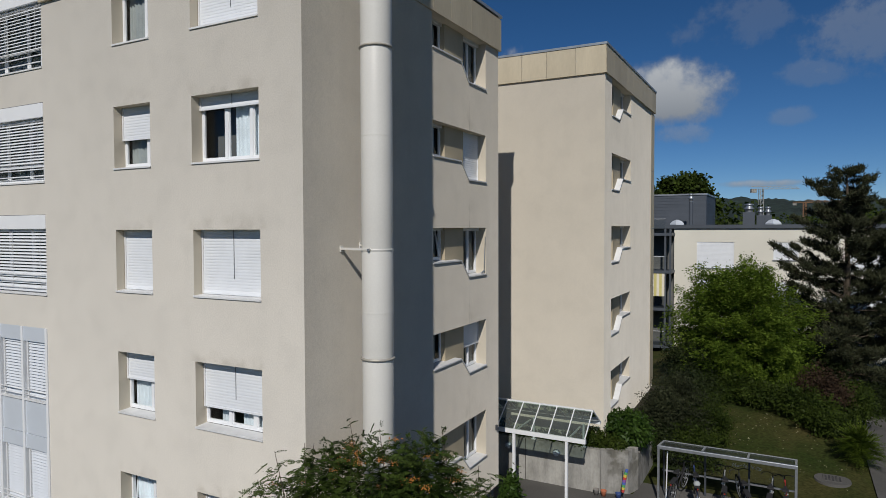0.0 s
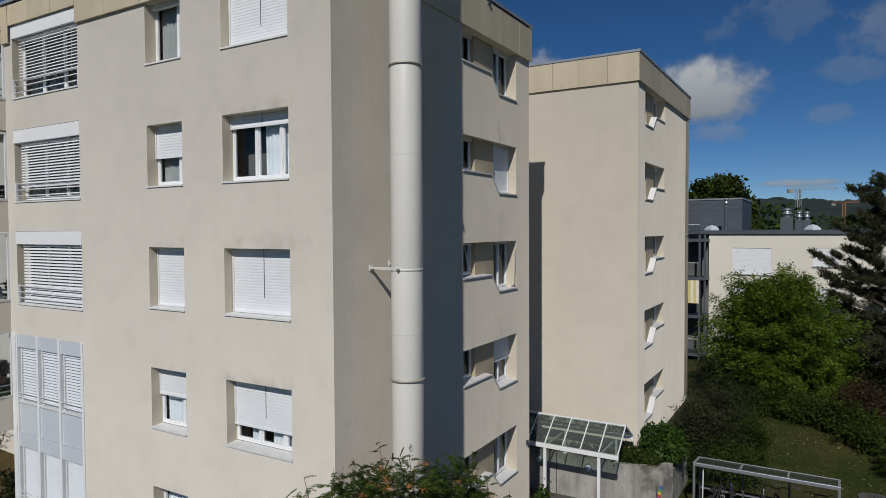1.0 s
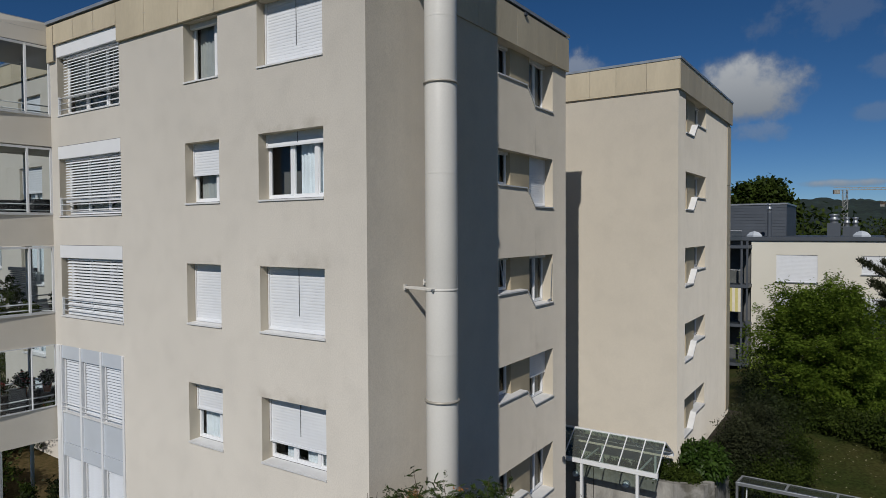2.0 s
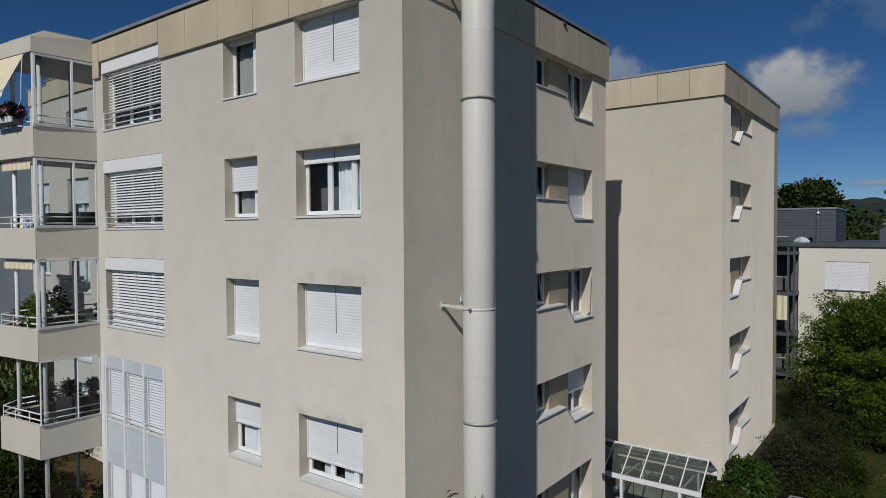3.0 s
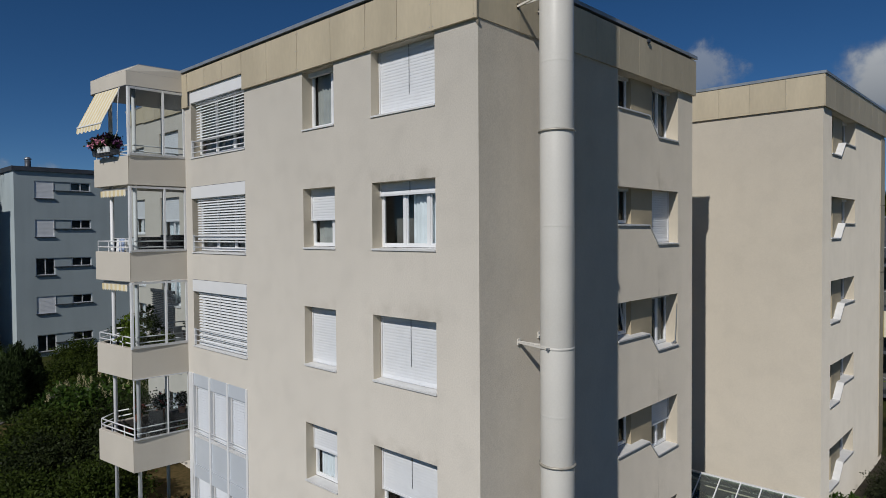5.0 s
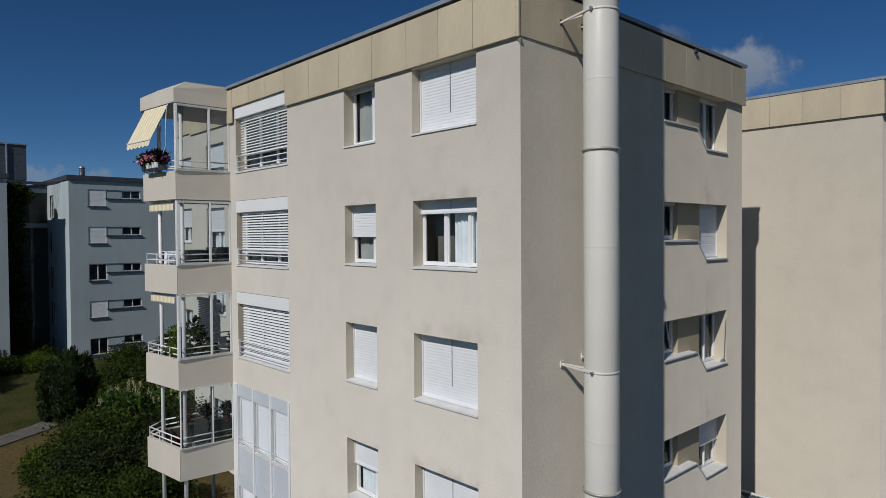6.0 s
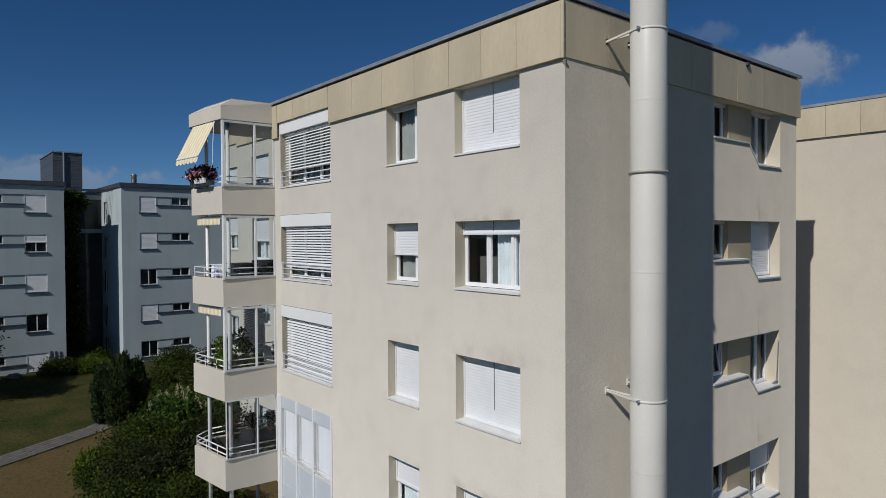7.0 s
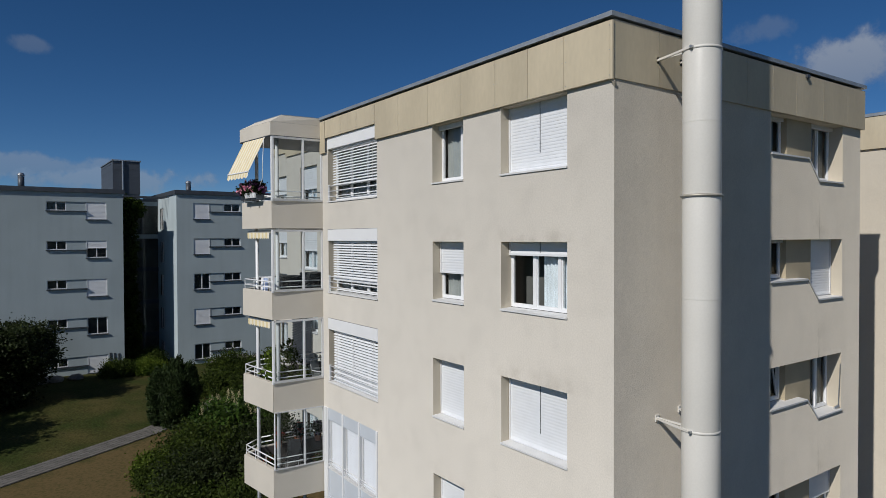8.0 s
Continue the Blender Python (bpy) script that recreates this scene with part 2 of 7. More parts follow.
def add_nodes(m, stains):
    """Adds worn places to a material: stains(nodes helper, place) gives pairs of (mask, colour, blend)."""
    nt = m.node_tree
    b = nt.nodes["Principled BSDF"]
    tc = nt.nodes.new("ShaderNodeTexCoord")
    sep = nt.nodes.new("ShaderNodeSeparateXYZ")
    nt.links.new(tc.outputs["Object"], sep.inputs[0])

    def calc(op, a, c=0.0):
        n = nt.nodes.new("ShaderNodeMath")
        n.operation = op
        for k, v in enumerate((a, c)):
            if isinstance(v, (int, float)):
                n.inputs[k].default_value = v
            else:
                nt.links.new(v, n.inputs[k])
        return n.outputs[0]

    def ramp(v, lo, hi, a=0.0, c=1.0):
        n = nt.nodes.new("ShaderNodeMapRange")
        n.interpolation_type = "SMOOTHSTEP"
        nt.links.new(v, n.inputs["Value"])
        for key, w in (("From Min", lo), ("From Max", hi), ("To Min", a), ("To Max", c)):
            n.inputs[key].default_value = w
        return n.outputs["Result"]

    def cloud(scale, detail=6.0):
        n = nt.nodes.new("ShaderNodeTexNoise")
        n.inputs["Scale"].default_value, n.inputs["Detail"].default_value = scale, detail
        nt.links.new(tc.outputs["Object"], n.inputs["Vector"])
        return n.outputs["Fac"]
    out = b.inputs["Base Color"].links[0].from_socket
    for mask, colour, how in stains(calc, ramp, cloud, sep.outputs[0], sep.outputs[1], sep.outputs[2]):
        x = nt.nodes.new("ShaderNodeMix")
        x.data_type, x.blend_type = "RGBA", how
        nt.links.new(mask, x.inputs["Factor"])
        nt.links.new(out, x.inputs["A"])
        x.inputs["B"].default_value = (*colour, 1)
        out = x.outputs["Result"]
    nt.links.new(out, b.inputs["Base Color"])


def dry_lawn(calc, ramp, cloud, x, y, z):
    """The scorched lawn east of the garden path, with ragged edges, and a few burnt spots elsewhere."""
    across = calc("ADD", calc("MULTIPLY", calc("ADD", x, 26.1), 0.906), calc("MULTIPLY", calc("ADD", y, 8.3), 0.423))
    ragged = calc("ADD", across, calc("MULTIPLY", calc("SUBTRACT", cloud(0.9), 0.5), 2.6))
    band = calc("MULTIPLY", ramp(ragged, 0.3, 1.3), ramp(x, -13.0, -15.0))
    fine = ramp(cloud(7.0), 0.3, 0.62, 0.45, 1.0)
    spots = calc("MULTIPLY", ramp(cloud(0.32, 8.0), 0.54, 0.68), 0.35)
    return [(calc("MULTIPLY", spots, fine), (0.10, 0.080, 0.032), "MIX"), (calc("MULTIPLY", band, fine), (0.125, 0.089, 0.041), "MIX")]


add_nodes(GRASS, dry_lawn)


def lintel_soot(calc, ramp, cloud, x, y, z):
    """Grey growth over the window lintels."""
    rise = calc("FRACT", calc("DIVIDE", calc("ADD", z, 2.715 * 4 - 12.215 + 2.715), 2.715))
    over = calc("MULTIPLY", ramp(rise, 0.0, 0.15, 1.0, 0.0), ramp(z, 14.7, 14.4))
    big = calc("MULTIPLY", ramp(x, -3.05, -2.75), ramp(x, -0.75, -1.05))
    small = calc("MULTIPLY", ramp(x, -5.45, -5.2), ramp(x, -3.95, -4.15))
    grey = calc("MULTIPLY", calc("MULTIPLY", over, calc("MAXIMUM", big, calc("MULTIPLY", small, 0.6))), ramp(cloud(2.6, 9.0), 0.40, 0.66))
    return [(grey, (0.84, 0.83, 0.81), "MULTIPLY")]


def drip_streaks(calc, ramp, cloud, x, y, z):
    """Dark runs below the step of each window sill."""
    off = calc("ABSOLUTE", calc("SUBTRACT", calc("ADD", y, calc("MULTIPLY", calc("SUBTRACT", cloud(1.4), 0.5), 0.1)), 7.12))
    fall = calc("FRACT", calc("DIVIDE", calc("ADD", z, 2.715 * 5 - 12.235), 2.715))
    line = calc("MULTIPLY", ramp(off, 0.035, 0.0), ramp(fall, 0.40, 0.0))
    wash = calc("MULTIPLY", ramp(off, 0.55, 0.0), ramp(fall, 0.38, 0.0))
    return [(calc("MULTIPLY", line, ramp(cloud(5.0), 0.3, 0.6)), (0.68, 0.67, 0.65), "MULTIPLY"), (calc("MULTIPLY", wash, ramp(cloud(2.2, 8.0), 0.42, 0.7)), (0.82, 0.81, 0.79), "MULTIPLY")]


def wall_grime(calc, ramp, cloud, x, y, z):
    """Black algae runs at the curved end of the concrete and below the wall's top edge."""
    runs = cloud(1.0)
    tall = calc("ADD", calc("MULTIPLY", ramp(cloud(3.1, 3.0), 0.4, 0.62), 0.7), calc("MULTIPLY", ramp(runs, 0.35, 0.6), 0.3))
    end = calc("MULTIPLY", ramp(x, 1.9, 2.7), ramp(z, 0.5, 1.5, 0.35, 1.0))
    lip = calc("MULTIPLY", ramp(z, 1.45, 1.8), 0.6)
    return [(calc("MULTIPLY", calc("MAXIMUM", end, lip), tall), (0.42, 0.41, 0.37), "MULTIPLY")]


add_nodes(CONCRETE, wall_grime)
add_nodes(PLASTER, lintel_soot)
add_nodes(PLASTER_ROUGH_BOUNCE, drip_streaks)
SOIL = mat("soil", (0.055, 0.045, 0.03), 0.95, var=0.4, scale=2.0, fine=0.4, fine_scale=20, bump=0.6, bump_scale=20)
BARK = mat("bark", (0.11, 0.085, 0.06), 0.95, var=0.3, scale=6.0, bump=0.7, bump_scale=30, stretch=(1, 1, 0.3))
AWNING = mat("awning_cream", (0.74, 0.62, 0.36), 0.85, var=0.05, scale=4.0)
AWNING_PALE = mat("awning_stripe", (0.80, 0.74, 0.60), 0.85, var=0.05, scale=4.0)
# dark floor and lining colour, with the shade inside the balconies in it
TILE_SHADE = mat("shaded_tile", (0.10, 0.095, 0.09), 0.7, var=0.2, scale=3.0)
DARK_CLOTH = mat("dark_cover", (0.022, 0.024, 0.026), 0.6, var=0.3, scale=3.0)
BLACK = mat("black_rubber", (0.025, 0.025, 0.027), 0.7, var=0.2, scale=8.0)
TERRACOTTA = mat("terracotta", (0.42, 0.14, 0.07), 0.85, var=0.15, scale=6.0)
STONE = mat("boulder", (0.20, 0.185, 0.17), 0.95, var=0.3, scale=3.0, bump=0.6, bump_scale=10)
ROWAN_LEAF = leaf_mat("rowan_leaf", (0.036, 0.066, 0.013), (0.082, 0.122, 0.024))
MAPLE_LEAF = leaf_mat("broad_leaf", (0.115, 0.195, 0.024), (0.215, 0.30, 0.042), 0.5)
DARK_LEAF = leaf_mat("dark_leaf", (0.018, 0.028, 0.010), (0.038, 0.052, 0.016), 0.2)
SHRUB_LEAF = leaf_mat("shrub_leaf", (0.029, 0.050, 0.008), (0.066, 0.094, 0.016), 0.3)
LAUREL_LEAF = leaf_mat("laurel_leaf", (0.032, 0.07, 0.011), (0.065, 0.115, 0.022), 0.25, 0.35)
FERN_LEAF = leaf_mat("fern_leaf", (0.07, 0.12, 0.012), (0.14, 0.19, 0.025), 0.35)
NEEDLE = leaf_mat("needles", (0.036, 0.042, 0.022), (0.074, 0.080, 0.042), 0.2)
CYPRESS = leaf_mat("cypress_scale", (0.022, 0.038, 0.014), (0.045, 0.07, 0.022), 0.1)
BROWN_LEAF = leaf_mat("brown_green_leaf", (0.032, 0.040, 0.019), (0.058, 0.066, 0.032), 0.2)
RED_LEAF = leaf_mat("red_brown_leaf", (0.045, 0.028, 0.018), (0.07, 0.045, 0.028), 0.2)
FOREST = mat("forest", (0.024, 0.040, 0.028), 0.95, var=0.5, scale=0.012, fine=0.6, fine_scale=0.06)
BERRY = mat("berry", (0.52, 0.21, 0.05), 0.5, var=0.2, scale=12.0, per_island=0.3)
PANICLE = mat("cream_panicle", (0.50, 0.45, 0.26), 0.9, var=0.2, scale=10.0, per_island=0.3)
PETAL_PINK = mat("pink_petal", (0.74, 0.30, 0.42), 0.8, var=0.3, scale=8.0, per_island=0.4)
PETAL_PURPLE = mat("purple_petal", (0.16, 0.05, 0.14), 0.8, var=0.3, scale=8.0, per_island=0.4)
BLUE_CLOTH = mat("blue_cloth", (0.35, 0.42, 0.60), 0.9, var=0.15, scale=6.0)
RED_PAINT = mat("red_paint", (0.35, 0.03, 0.025), 0.5, var=0.1, scale=6.0)
BLUE_PAINT = mat("blue_paint", (0.04, 0.07, 0.20), 0.5, var=0.1, scale=6.0)
SILVER = mat("silver_paint", (0.55, 0.56, 0.57), 0.35, 0.5, var=0.05, scale=6.0)
YELLOW_STRIPE = mat("yellow_blind", (0.62, 0.55, 0.22), 0.85, var=0.05, scale=3.0)


# ---- mesh helpers ----
class Shape:
    """Collects vertices and faces of one part."""

    def __init__(self):
        self.v, self.f = [], []

    def poly(self, pts):
        n = len(self.v)
        self.v += [tuple(p) for p in pts]
        self.f.append(tuple(range(n, n + len(pts))))
        return self

    def hexa(self, c):
        """A box from eight corners: bottom ring, then top ring."""
        n = len(self.v)
        self.v += [tuple(p) for p in c]
        for q in ((3, 2, 1, 0), (4, 5, 6, 7), (0, 1, 5, 4), (1, 2, 6, 5), (2, 3, 7, 6), (3, 0, 4, 7)):
            self.f.append(tuple(n + i for i in q))
        return self

    def box(self, x0, x1, y0, y1, z0, z1):
        return self.hexa([(x0, y0, z0), (x1, y0, z0), (x1, y1, z0), (x0, y1, z0), (x0, y0, z1), (x1, y0, z1), (x1, y1, z1), (x0, y1, z1)])

    def prism(self, pts, z0, z1):
        """An upright prism over a plan given anticlockwise."""
        n, k = len(self.v), len(pts)
        self.v += [(p[0], p[1], z0) for p in pts] + [(p[0], p[1], z1) for p in pts]
        self.f.append(tuple(n + i for i in reversed(range(k))))
        self.f.append(tuple(n + k + i for i in range(k)))
        for i in range(k):
            j = (i + 1) % k
            self.f.append((n + i, n + j, n + k + j, n + k + i))
        return self

    def tube(self, a, b, r, r2=None, sides=8, caps=True):
        a, b = Vector(a), Vector(b)
        r2 = r if r2 is None else r2
        w = (b - a).normalized()
        u = w.orthogonal().normalized()
        t = w.cross(u)
        n = len(self.v)
        for p, rr in ((a, r), (b, r2)):
            for i in range(sides):
                g = 2 * math.pi * i / sides
                self.v.append(tuple(p + rr * (math.cos(g) * u + math.sin(g) * t)))
        for i in range(sides):
            j = (i + 1) % sides
            self.f.append((n + i, n + j, n + sides + j, n + sides + i))
        if caps:
            self.f.append(tuple(n + i for i in reversed(range(sides))))
            self.f.append(tuple(n + sides + i for i in range(sides)))
        return self

    def line(self, pts, r, sides=8):
        for a, b in zip(pts, pts[1:]):
            self.tube(a, b, r, sides=sides)
        return self

    def ring(self, c, axis, r, thick, n=20, k=6):
        axis = Vector(axis).normalized()
        u = axis.orthogonal().normalized()
        w = axis.cross(u)
        s = len(self.v)
        for i in range(n):
            g = 2 * math.pi * i / n
            e = math.cos(g) * u + math.sin(g) * w
            for j in range(k):
                h = 2 * math.pi * j / k
                self.v.append(tuple(Vector(c) + e * (r + thick * math.cos(h)) + axis * thick * math.sin(h)))
        for i in range(n):
            for j in range(k):
                a, b = s + i * k + j, s + i * k + (j + 1) % k
                c2, d2 = s + ((i + 1) % n) * k + (j + 1) % k, s + ((i + 1) % n) * k + j
                self.f.append((a, d2, c2, b))
        return self

    def lathe(self, c, prof, n=20):
        """A turned form round z at c: profile of (radius, height)."""
        s = len(self.v)
        for r, h in prof:
            for i in range(n):
                g = 2 * math.pi * i / n
                self.v.append((c[0] + r * math.cos(g), c[1] + r * math.sin(g), c[2] + h))
        for k in range(len(prof) - 1):
            for i in range(n):
                j = (i + 1) % n
                self.f.append((s + k * n + i, s + k * n + j, s + (k + 1) * n + j, s + (k + 1) * n + i))
        return self


def mesh_of(name, shape, material, smooth=False):
    me = bpy.data.meshes.new(name)
    me.from_pydata(shape.v, [], shape.f)
    if len(shape.v) < 4000:
        bm = bmesh.new()
        bm.from_mesh(me)
        bmesh.ops.remove_doubles(bm, verts=bm.verts, dist=0.0002)
        bm.to_mesh(me)
        bm.free()
    me.materials.append(material)
    if smooth:
        for p in me.polygons:
            p.use_smooth = True
    me.update()
    return me


def thing(name, at, label, category, group="", kind=""):
    ob = new(name)
    ob.location = at
    ob.empty_display_size = 0.2
    return tagged(ob, label, category, group, kind)


def part(name, shape, material, parent, label="", smooth=False, bevel=0.0):
    """One mesh, given in world places, under a thing or a part."""
    ob = new(name, mesh_of(name, shape, material, smooth))
    ob.parent = parent
    if parent is not None and parent.type == "EMPTY":
        ob.matrix_parent_inverse = Matrix.Translation(-parent.location)
    if bevel:
        md = ob.modifiers.new("bevel", "BEVEL")
        md.width, md.segments, md.limit_method = bevel, 2, "ANGLE"
    return tagged(ob, label) if label else ob


def solo(name, shape, material, label, category, kind="", group="", smooth=False, bevel=0.0):
    ob = new(name, mesh_of(name, shape, material, smooth))
    if bevel:
        md = ob.modifiers.new("bevel", "BEVEL")
        md.width, md.segments, md.limit_method = bevel, 2, "ANGLE"
    return tagged(ob, label, category, group, kind)


def piece(name, me, parent, at):
    """One of many alike pieces that share a mesh, at a world place."""
    ob = new(name, me)
    ob.parent = parent
    if parent.type == "EMPTY":
        ob.matrix_parent_inverse = Matrix.Translation(-parent.location)
    ob.location = at
    return ob


# ---- walls, windows ----
def south(y0):
    """A wall that faces -y: place from along, depth inwards, height."""
    return lambda u, d, z: (u, y0 + d, z)


def east(x0):
    """A wall that faces +x."""
    return lambda u, d, z: (x0 - d, u, z)


def wall_face(P, u0, u1, z0, z1, holes, depth):
    """The wall sheet round its openings, with the openings' reveals. holes: (top, [(u, bottom), ...]) from the low u to the high u."""
    face, revs = Shape(), []
    cuts = sorted({u0, u1, *(round(p[0], 4) for h in holes for p in h[1])})
    cells = []
    for a, b in zip(cuts, cuts[1:]):
        col = []
        for top, pts in holes:
            for p, q in zip(pts, pts[1:]):
                if p[0] <= a + 1e-4 and q[0] >= b - 1e-4:
                    f = lambda u: p[1] + (q[1] - p[1]) * (u - p[0]) / (q[0] - p[0])
                    col.append((f(a), f(b), top))
        col.sort()
        la = z0
        for za, zb, top in col:
            cells.append((a, b, la, la, za, zb))
            la = top
        if z1 - la > 1e-3:
            cells.append((a, b, la, la, z1, z1))
    marks = {u: set() for u in cuts}
    for a, b, la, lb, za, zb in cells:
        marks[a] |= {round(la, 4), round(za, 4)}
        marks[b] |= {round(lb, 4), round(zb, 4)}
    for a, b, la, lb, za, zb in cells:
        right = [z for z in sorted(marks[b]) if lb + 1e-3 < z < zb - 1e-3]
        left = [z for z in sorted(marks[a], reverse=True) if la + 1e-3 < z < za - 1e-3]
        face.poly([P(a, 0, la), P(b, 0, lb)] + [P(b, 0, z) for z in right] + [P(b, 0, zb), P(a, 0, za)] + [P(a, 0, z) for z in left])
    for top, pts in holes:
        rev = Shape()
        loop = [(u, z) for u, z in pts] + [(pts[-1][0], top), (pts[0][0], top)]
        for p, q in zip(loop, loop[1:] + loop[:1]):
            rev.poly([P(p[0], 0, p[1]), P(q[0], 0, q[1]), P(q[0], depth, q[1]), P(p[0], depth, p[1])])
        revs.append(rev)
    return face, revs


def slab(P, s, u0, u1, d0, d1, z0, z1):
    return s.hexa([P(u0, d0, z0), P(u1, d0, z0), P(u1, d1, z0), P(u0, d1, z0), P(u0, d0, z1), P(u1, d0, z1), P(u1, d1, z1), P(u0, d1, z1)])


def window(P, owner, u0, u1, z0, z1, d, bays=2, split=None, curtain=None, wide=0.05, tilt=-1):
    """A framed window in its opening; its panes and curtain are parts of it. tilt: the bay whose sash hangs ajar."""
    s = Shape()
    t = 0.07
    slab(P, s, u0, u1, d, d + t, z0, z0 + wide)
    slab(P, s, u0, u1, d, d + t, z1 - wide, z1)
    slab(P, s, u0, u0 + wide, d, d + t, z0 + wide, z1 - wide)
    slab(P, s, u1 - wide, u1, d, d + t, z0 + wide, z1 - wide)
    edges = split if split else [u0 + (u1 - u0) * i / bays for i in range(bays + 1)]
    for u in edges[1:-1]:
        slab(P, s, u - wide * 0.75, u + wide * 0.75, d - 0.004, d + t, z0 + wide, z1 - wide)
    w = part("window", s, WHITE, owner, "white window frame set back in the wall")
    for i, (a, b) in enumerate(zip(edges, edges[1:])):
        a2, b2 = a + wide * 0.75, b - wide * 0.75
        sash, g = Shape(), Shape()
        k = 0.03
        lean = 0.13 if i == tilt else 0.0
        Q = lambda u, dd, z: P(u, dd - 0.0 + lean * (z - z0) / (z1 - z0) if lean else dd, z)
        za, zb = z0 + wide, z1 - wide
        for q in ((a2, b2, za, za + k), (a2, b2, zb - k, zb), (a2, a2 + k, za + k, zb - k), (b2 - k, b2, za + k, zb - k)):
            slab(Q, sash, q[0], q[1], d + 0.012, d + 0.05, q[2], q[3])
        part("sash", sash, WHITE, w)
        g.poly([Q(a2 + k, d + 0.03, za + k), Q(b2 - k, d + 0.03, za + k), Q(b2 - k, d + 0.03, zb - k), Q(a2 + k, d + 0.03, zb - k)])
        pane = part("pane", g, PANE, w)
        pane.visible_shadow = False
    if curtain:
        c = Shape()
        for a, b in curtain[1]:
            n = max(4, int((b - a) / 0.035))
            pts = [(a + (b - a) * i / n, d + 0.13 + 0.025 * math.sin(i * 1.9) + 0.015 * math.sin(i * 0.7)) for i in range(n + 1)]
            for p, q in zip(pts, pts[1:]):
                c.poly([P(p[0], p[1], z0 + 0.02), P(q[0], q[1], z0 + 0.02), P(q[0], q[1], z1), P(p[0], p[1], z1)])
        part("curtain", c, curtain[0], w, "hanging curtain behind the glass", smooth=True)
    return w


def shutter(P, owner, u0, u1, z0, z1, d, pitch=0.062, cord=True):
    """A lowered slatted shutter: a ribbed sheet with its bottom rail and seam."""
    s = Shape()
    prof, z = [(d + 0.004, z1)], z1
    while z - pitch > z0 + 0.03:
        prof += [(d + 0.0005, z - pitch * 0.5), (d + 0.0005, z - pitch + 0.006), (d + 0.004, z - pitch + 0.004), (d + 0.004, z - pitch)]
        z -= pitch
    prof += [(d - 0.014, z0 + 0.04), (d - 0.014, z0)]
    back = [(d + 0.02, z) for _, z in prof]
    for (a, za), (b, zb), (c, _), (e, _) in zip(prof, prof[1:], back, back[1:]):
        s.poly([P(u0, a, za), P(u1, a, za), P(u1, b, zb), P(u0, b, zb)])
        s.poly([P(u0, c, za), P(u0, e, zb), P(u1, e, zb), P(u1, c, za)])
        s.poly([P(u0, a, za), P(u0, b, zb), P(u0, e, zb), P(u0, c, za)])
        s.poly([P(u1, a, za), P(u1, c, za), P(u1, e, zb), P(u1, b, zb)])
    s.poly([P(u0, d - 0.014, z0), P(u1, d - 0.014, z0), P(u1, d + 0.02, z0), P(u0, d + 0.02, z0)])
    ob = part("shutter", s, SLAT, owner, "white slatted roller shutter")
    if cord:
        c = Shape()
        m = (u0 + u1) / 2
        slab(P, c, m - 0.004, m + 0.004, d - 0.012, d - 0.004, z0 + (z1 - z0) * 0.25, z1)
        part("guide_cord", c, DARK_METAL, ob)
    for u in (u0, u1):
        g = Shape()
        slab(P, g, u - 0.02, u + 0.02, d - 0.02, d + 0.03, z0, z1)
        part("guide_rail", g, SILL, ob)
    return ob


def sill(P, owner, pts, d, out=0.045, thick=0.035, material=None):
    """A metal sill that follows the bottom of an opening, with a dripping edge."""
    s = Shape()
    for (a, za), (b, zb) in zip(pts, pts[1:]):
        s.hexa([P(a, -out, za - thick), P(b, -out, zb - thick), P(b, d, zb - thick + 0.01), P(a, d, za - thick + 0.01),
                P(a, -out, za), P(b, -out, zb), P(b, d, zb + 0.02), P(a, d, za + 0.02)])
    return part("sill", s, material or SILL, owner, "pale metal window sill")


def coping_run(name, owner, rect, z, over=0.10, high=0.13):
    """A folded metal edge round a flat roof: four mitred runs with a slope to the inside."""
    x0, x1, y0, y1 = rect
    o = [(x0 - over, y0 - over), (x1 + over, y0 - over), (x1 + over, y1 + over), (x0 - over, y1 + over)]
    m = [(x0 + 0.10, y0 + 0.10), (x1 - 0.10, y0 + 0.10), (x1 - 0.10, y1 - 0.10), (x0 + 0.10, y1 - 0.10)]
    i_ = [(x0 + 0.45, y0 + 0.45), (x1 - 0.45, y0 + 0.45), (x1 - 0.45, y1 - 0.45), (x0 + 0.45, y1 - 0.45)]
    for k in range(4):
        j = (k + 1) % 4
        s = Shape()
        s.poly([(*o[k], z - high), (*o[j], z - high), (*o[j], z - 0.05), (*o[k], z - 0.05)])
        s.poly([(*o[k], z - 0.05), (*o[j], z - 0.05), (*m[j], z), (*m[k], z)])
        s.poly([(*m[k], z), (*m[j], z), (*i_[j], z - 0.09), (*i_[k], z - 0.09)])
        s.poly([(*i_[k], z - 0.09), (*i_[j], z - 0.09), (*i_[j], z - 0.4), (*i_[k], z - 0.4)])
        s.poly([(*o[j], z - high), (*o[k], z - high), (*m[k], z - high), (*m[j], z - high)])
        part(name, s, COPING, owner, "grey metal roof edge")


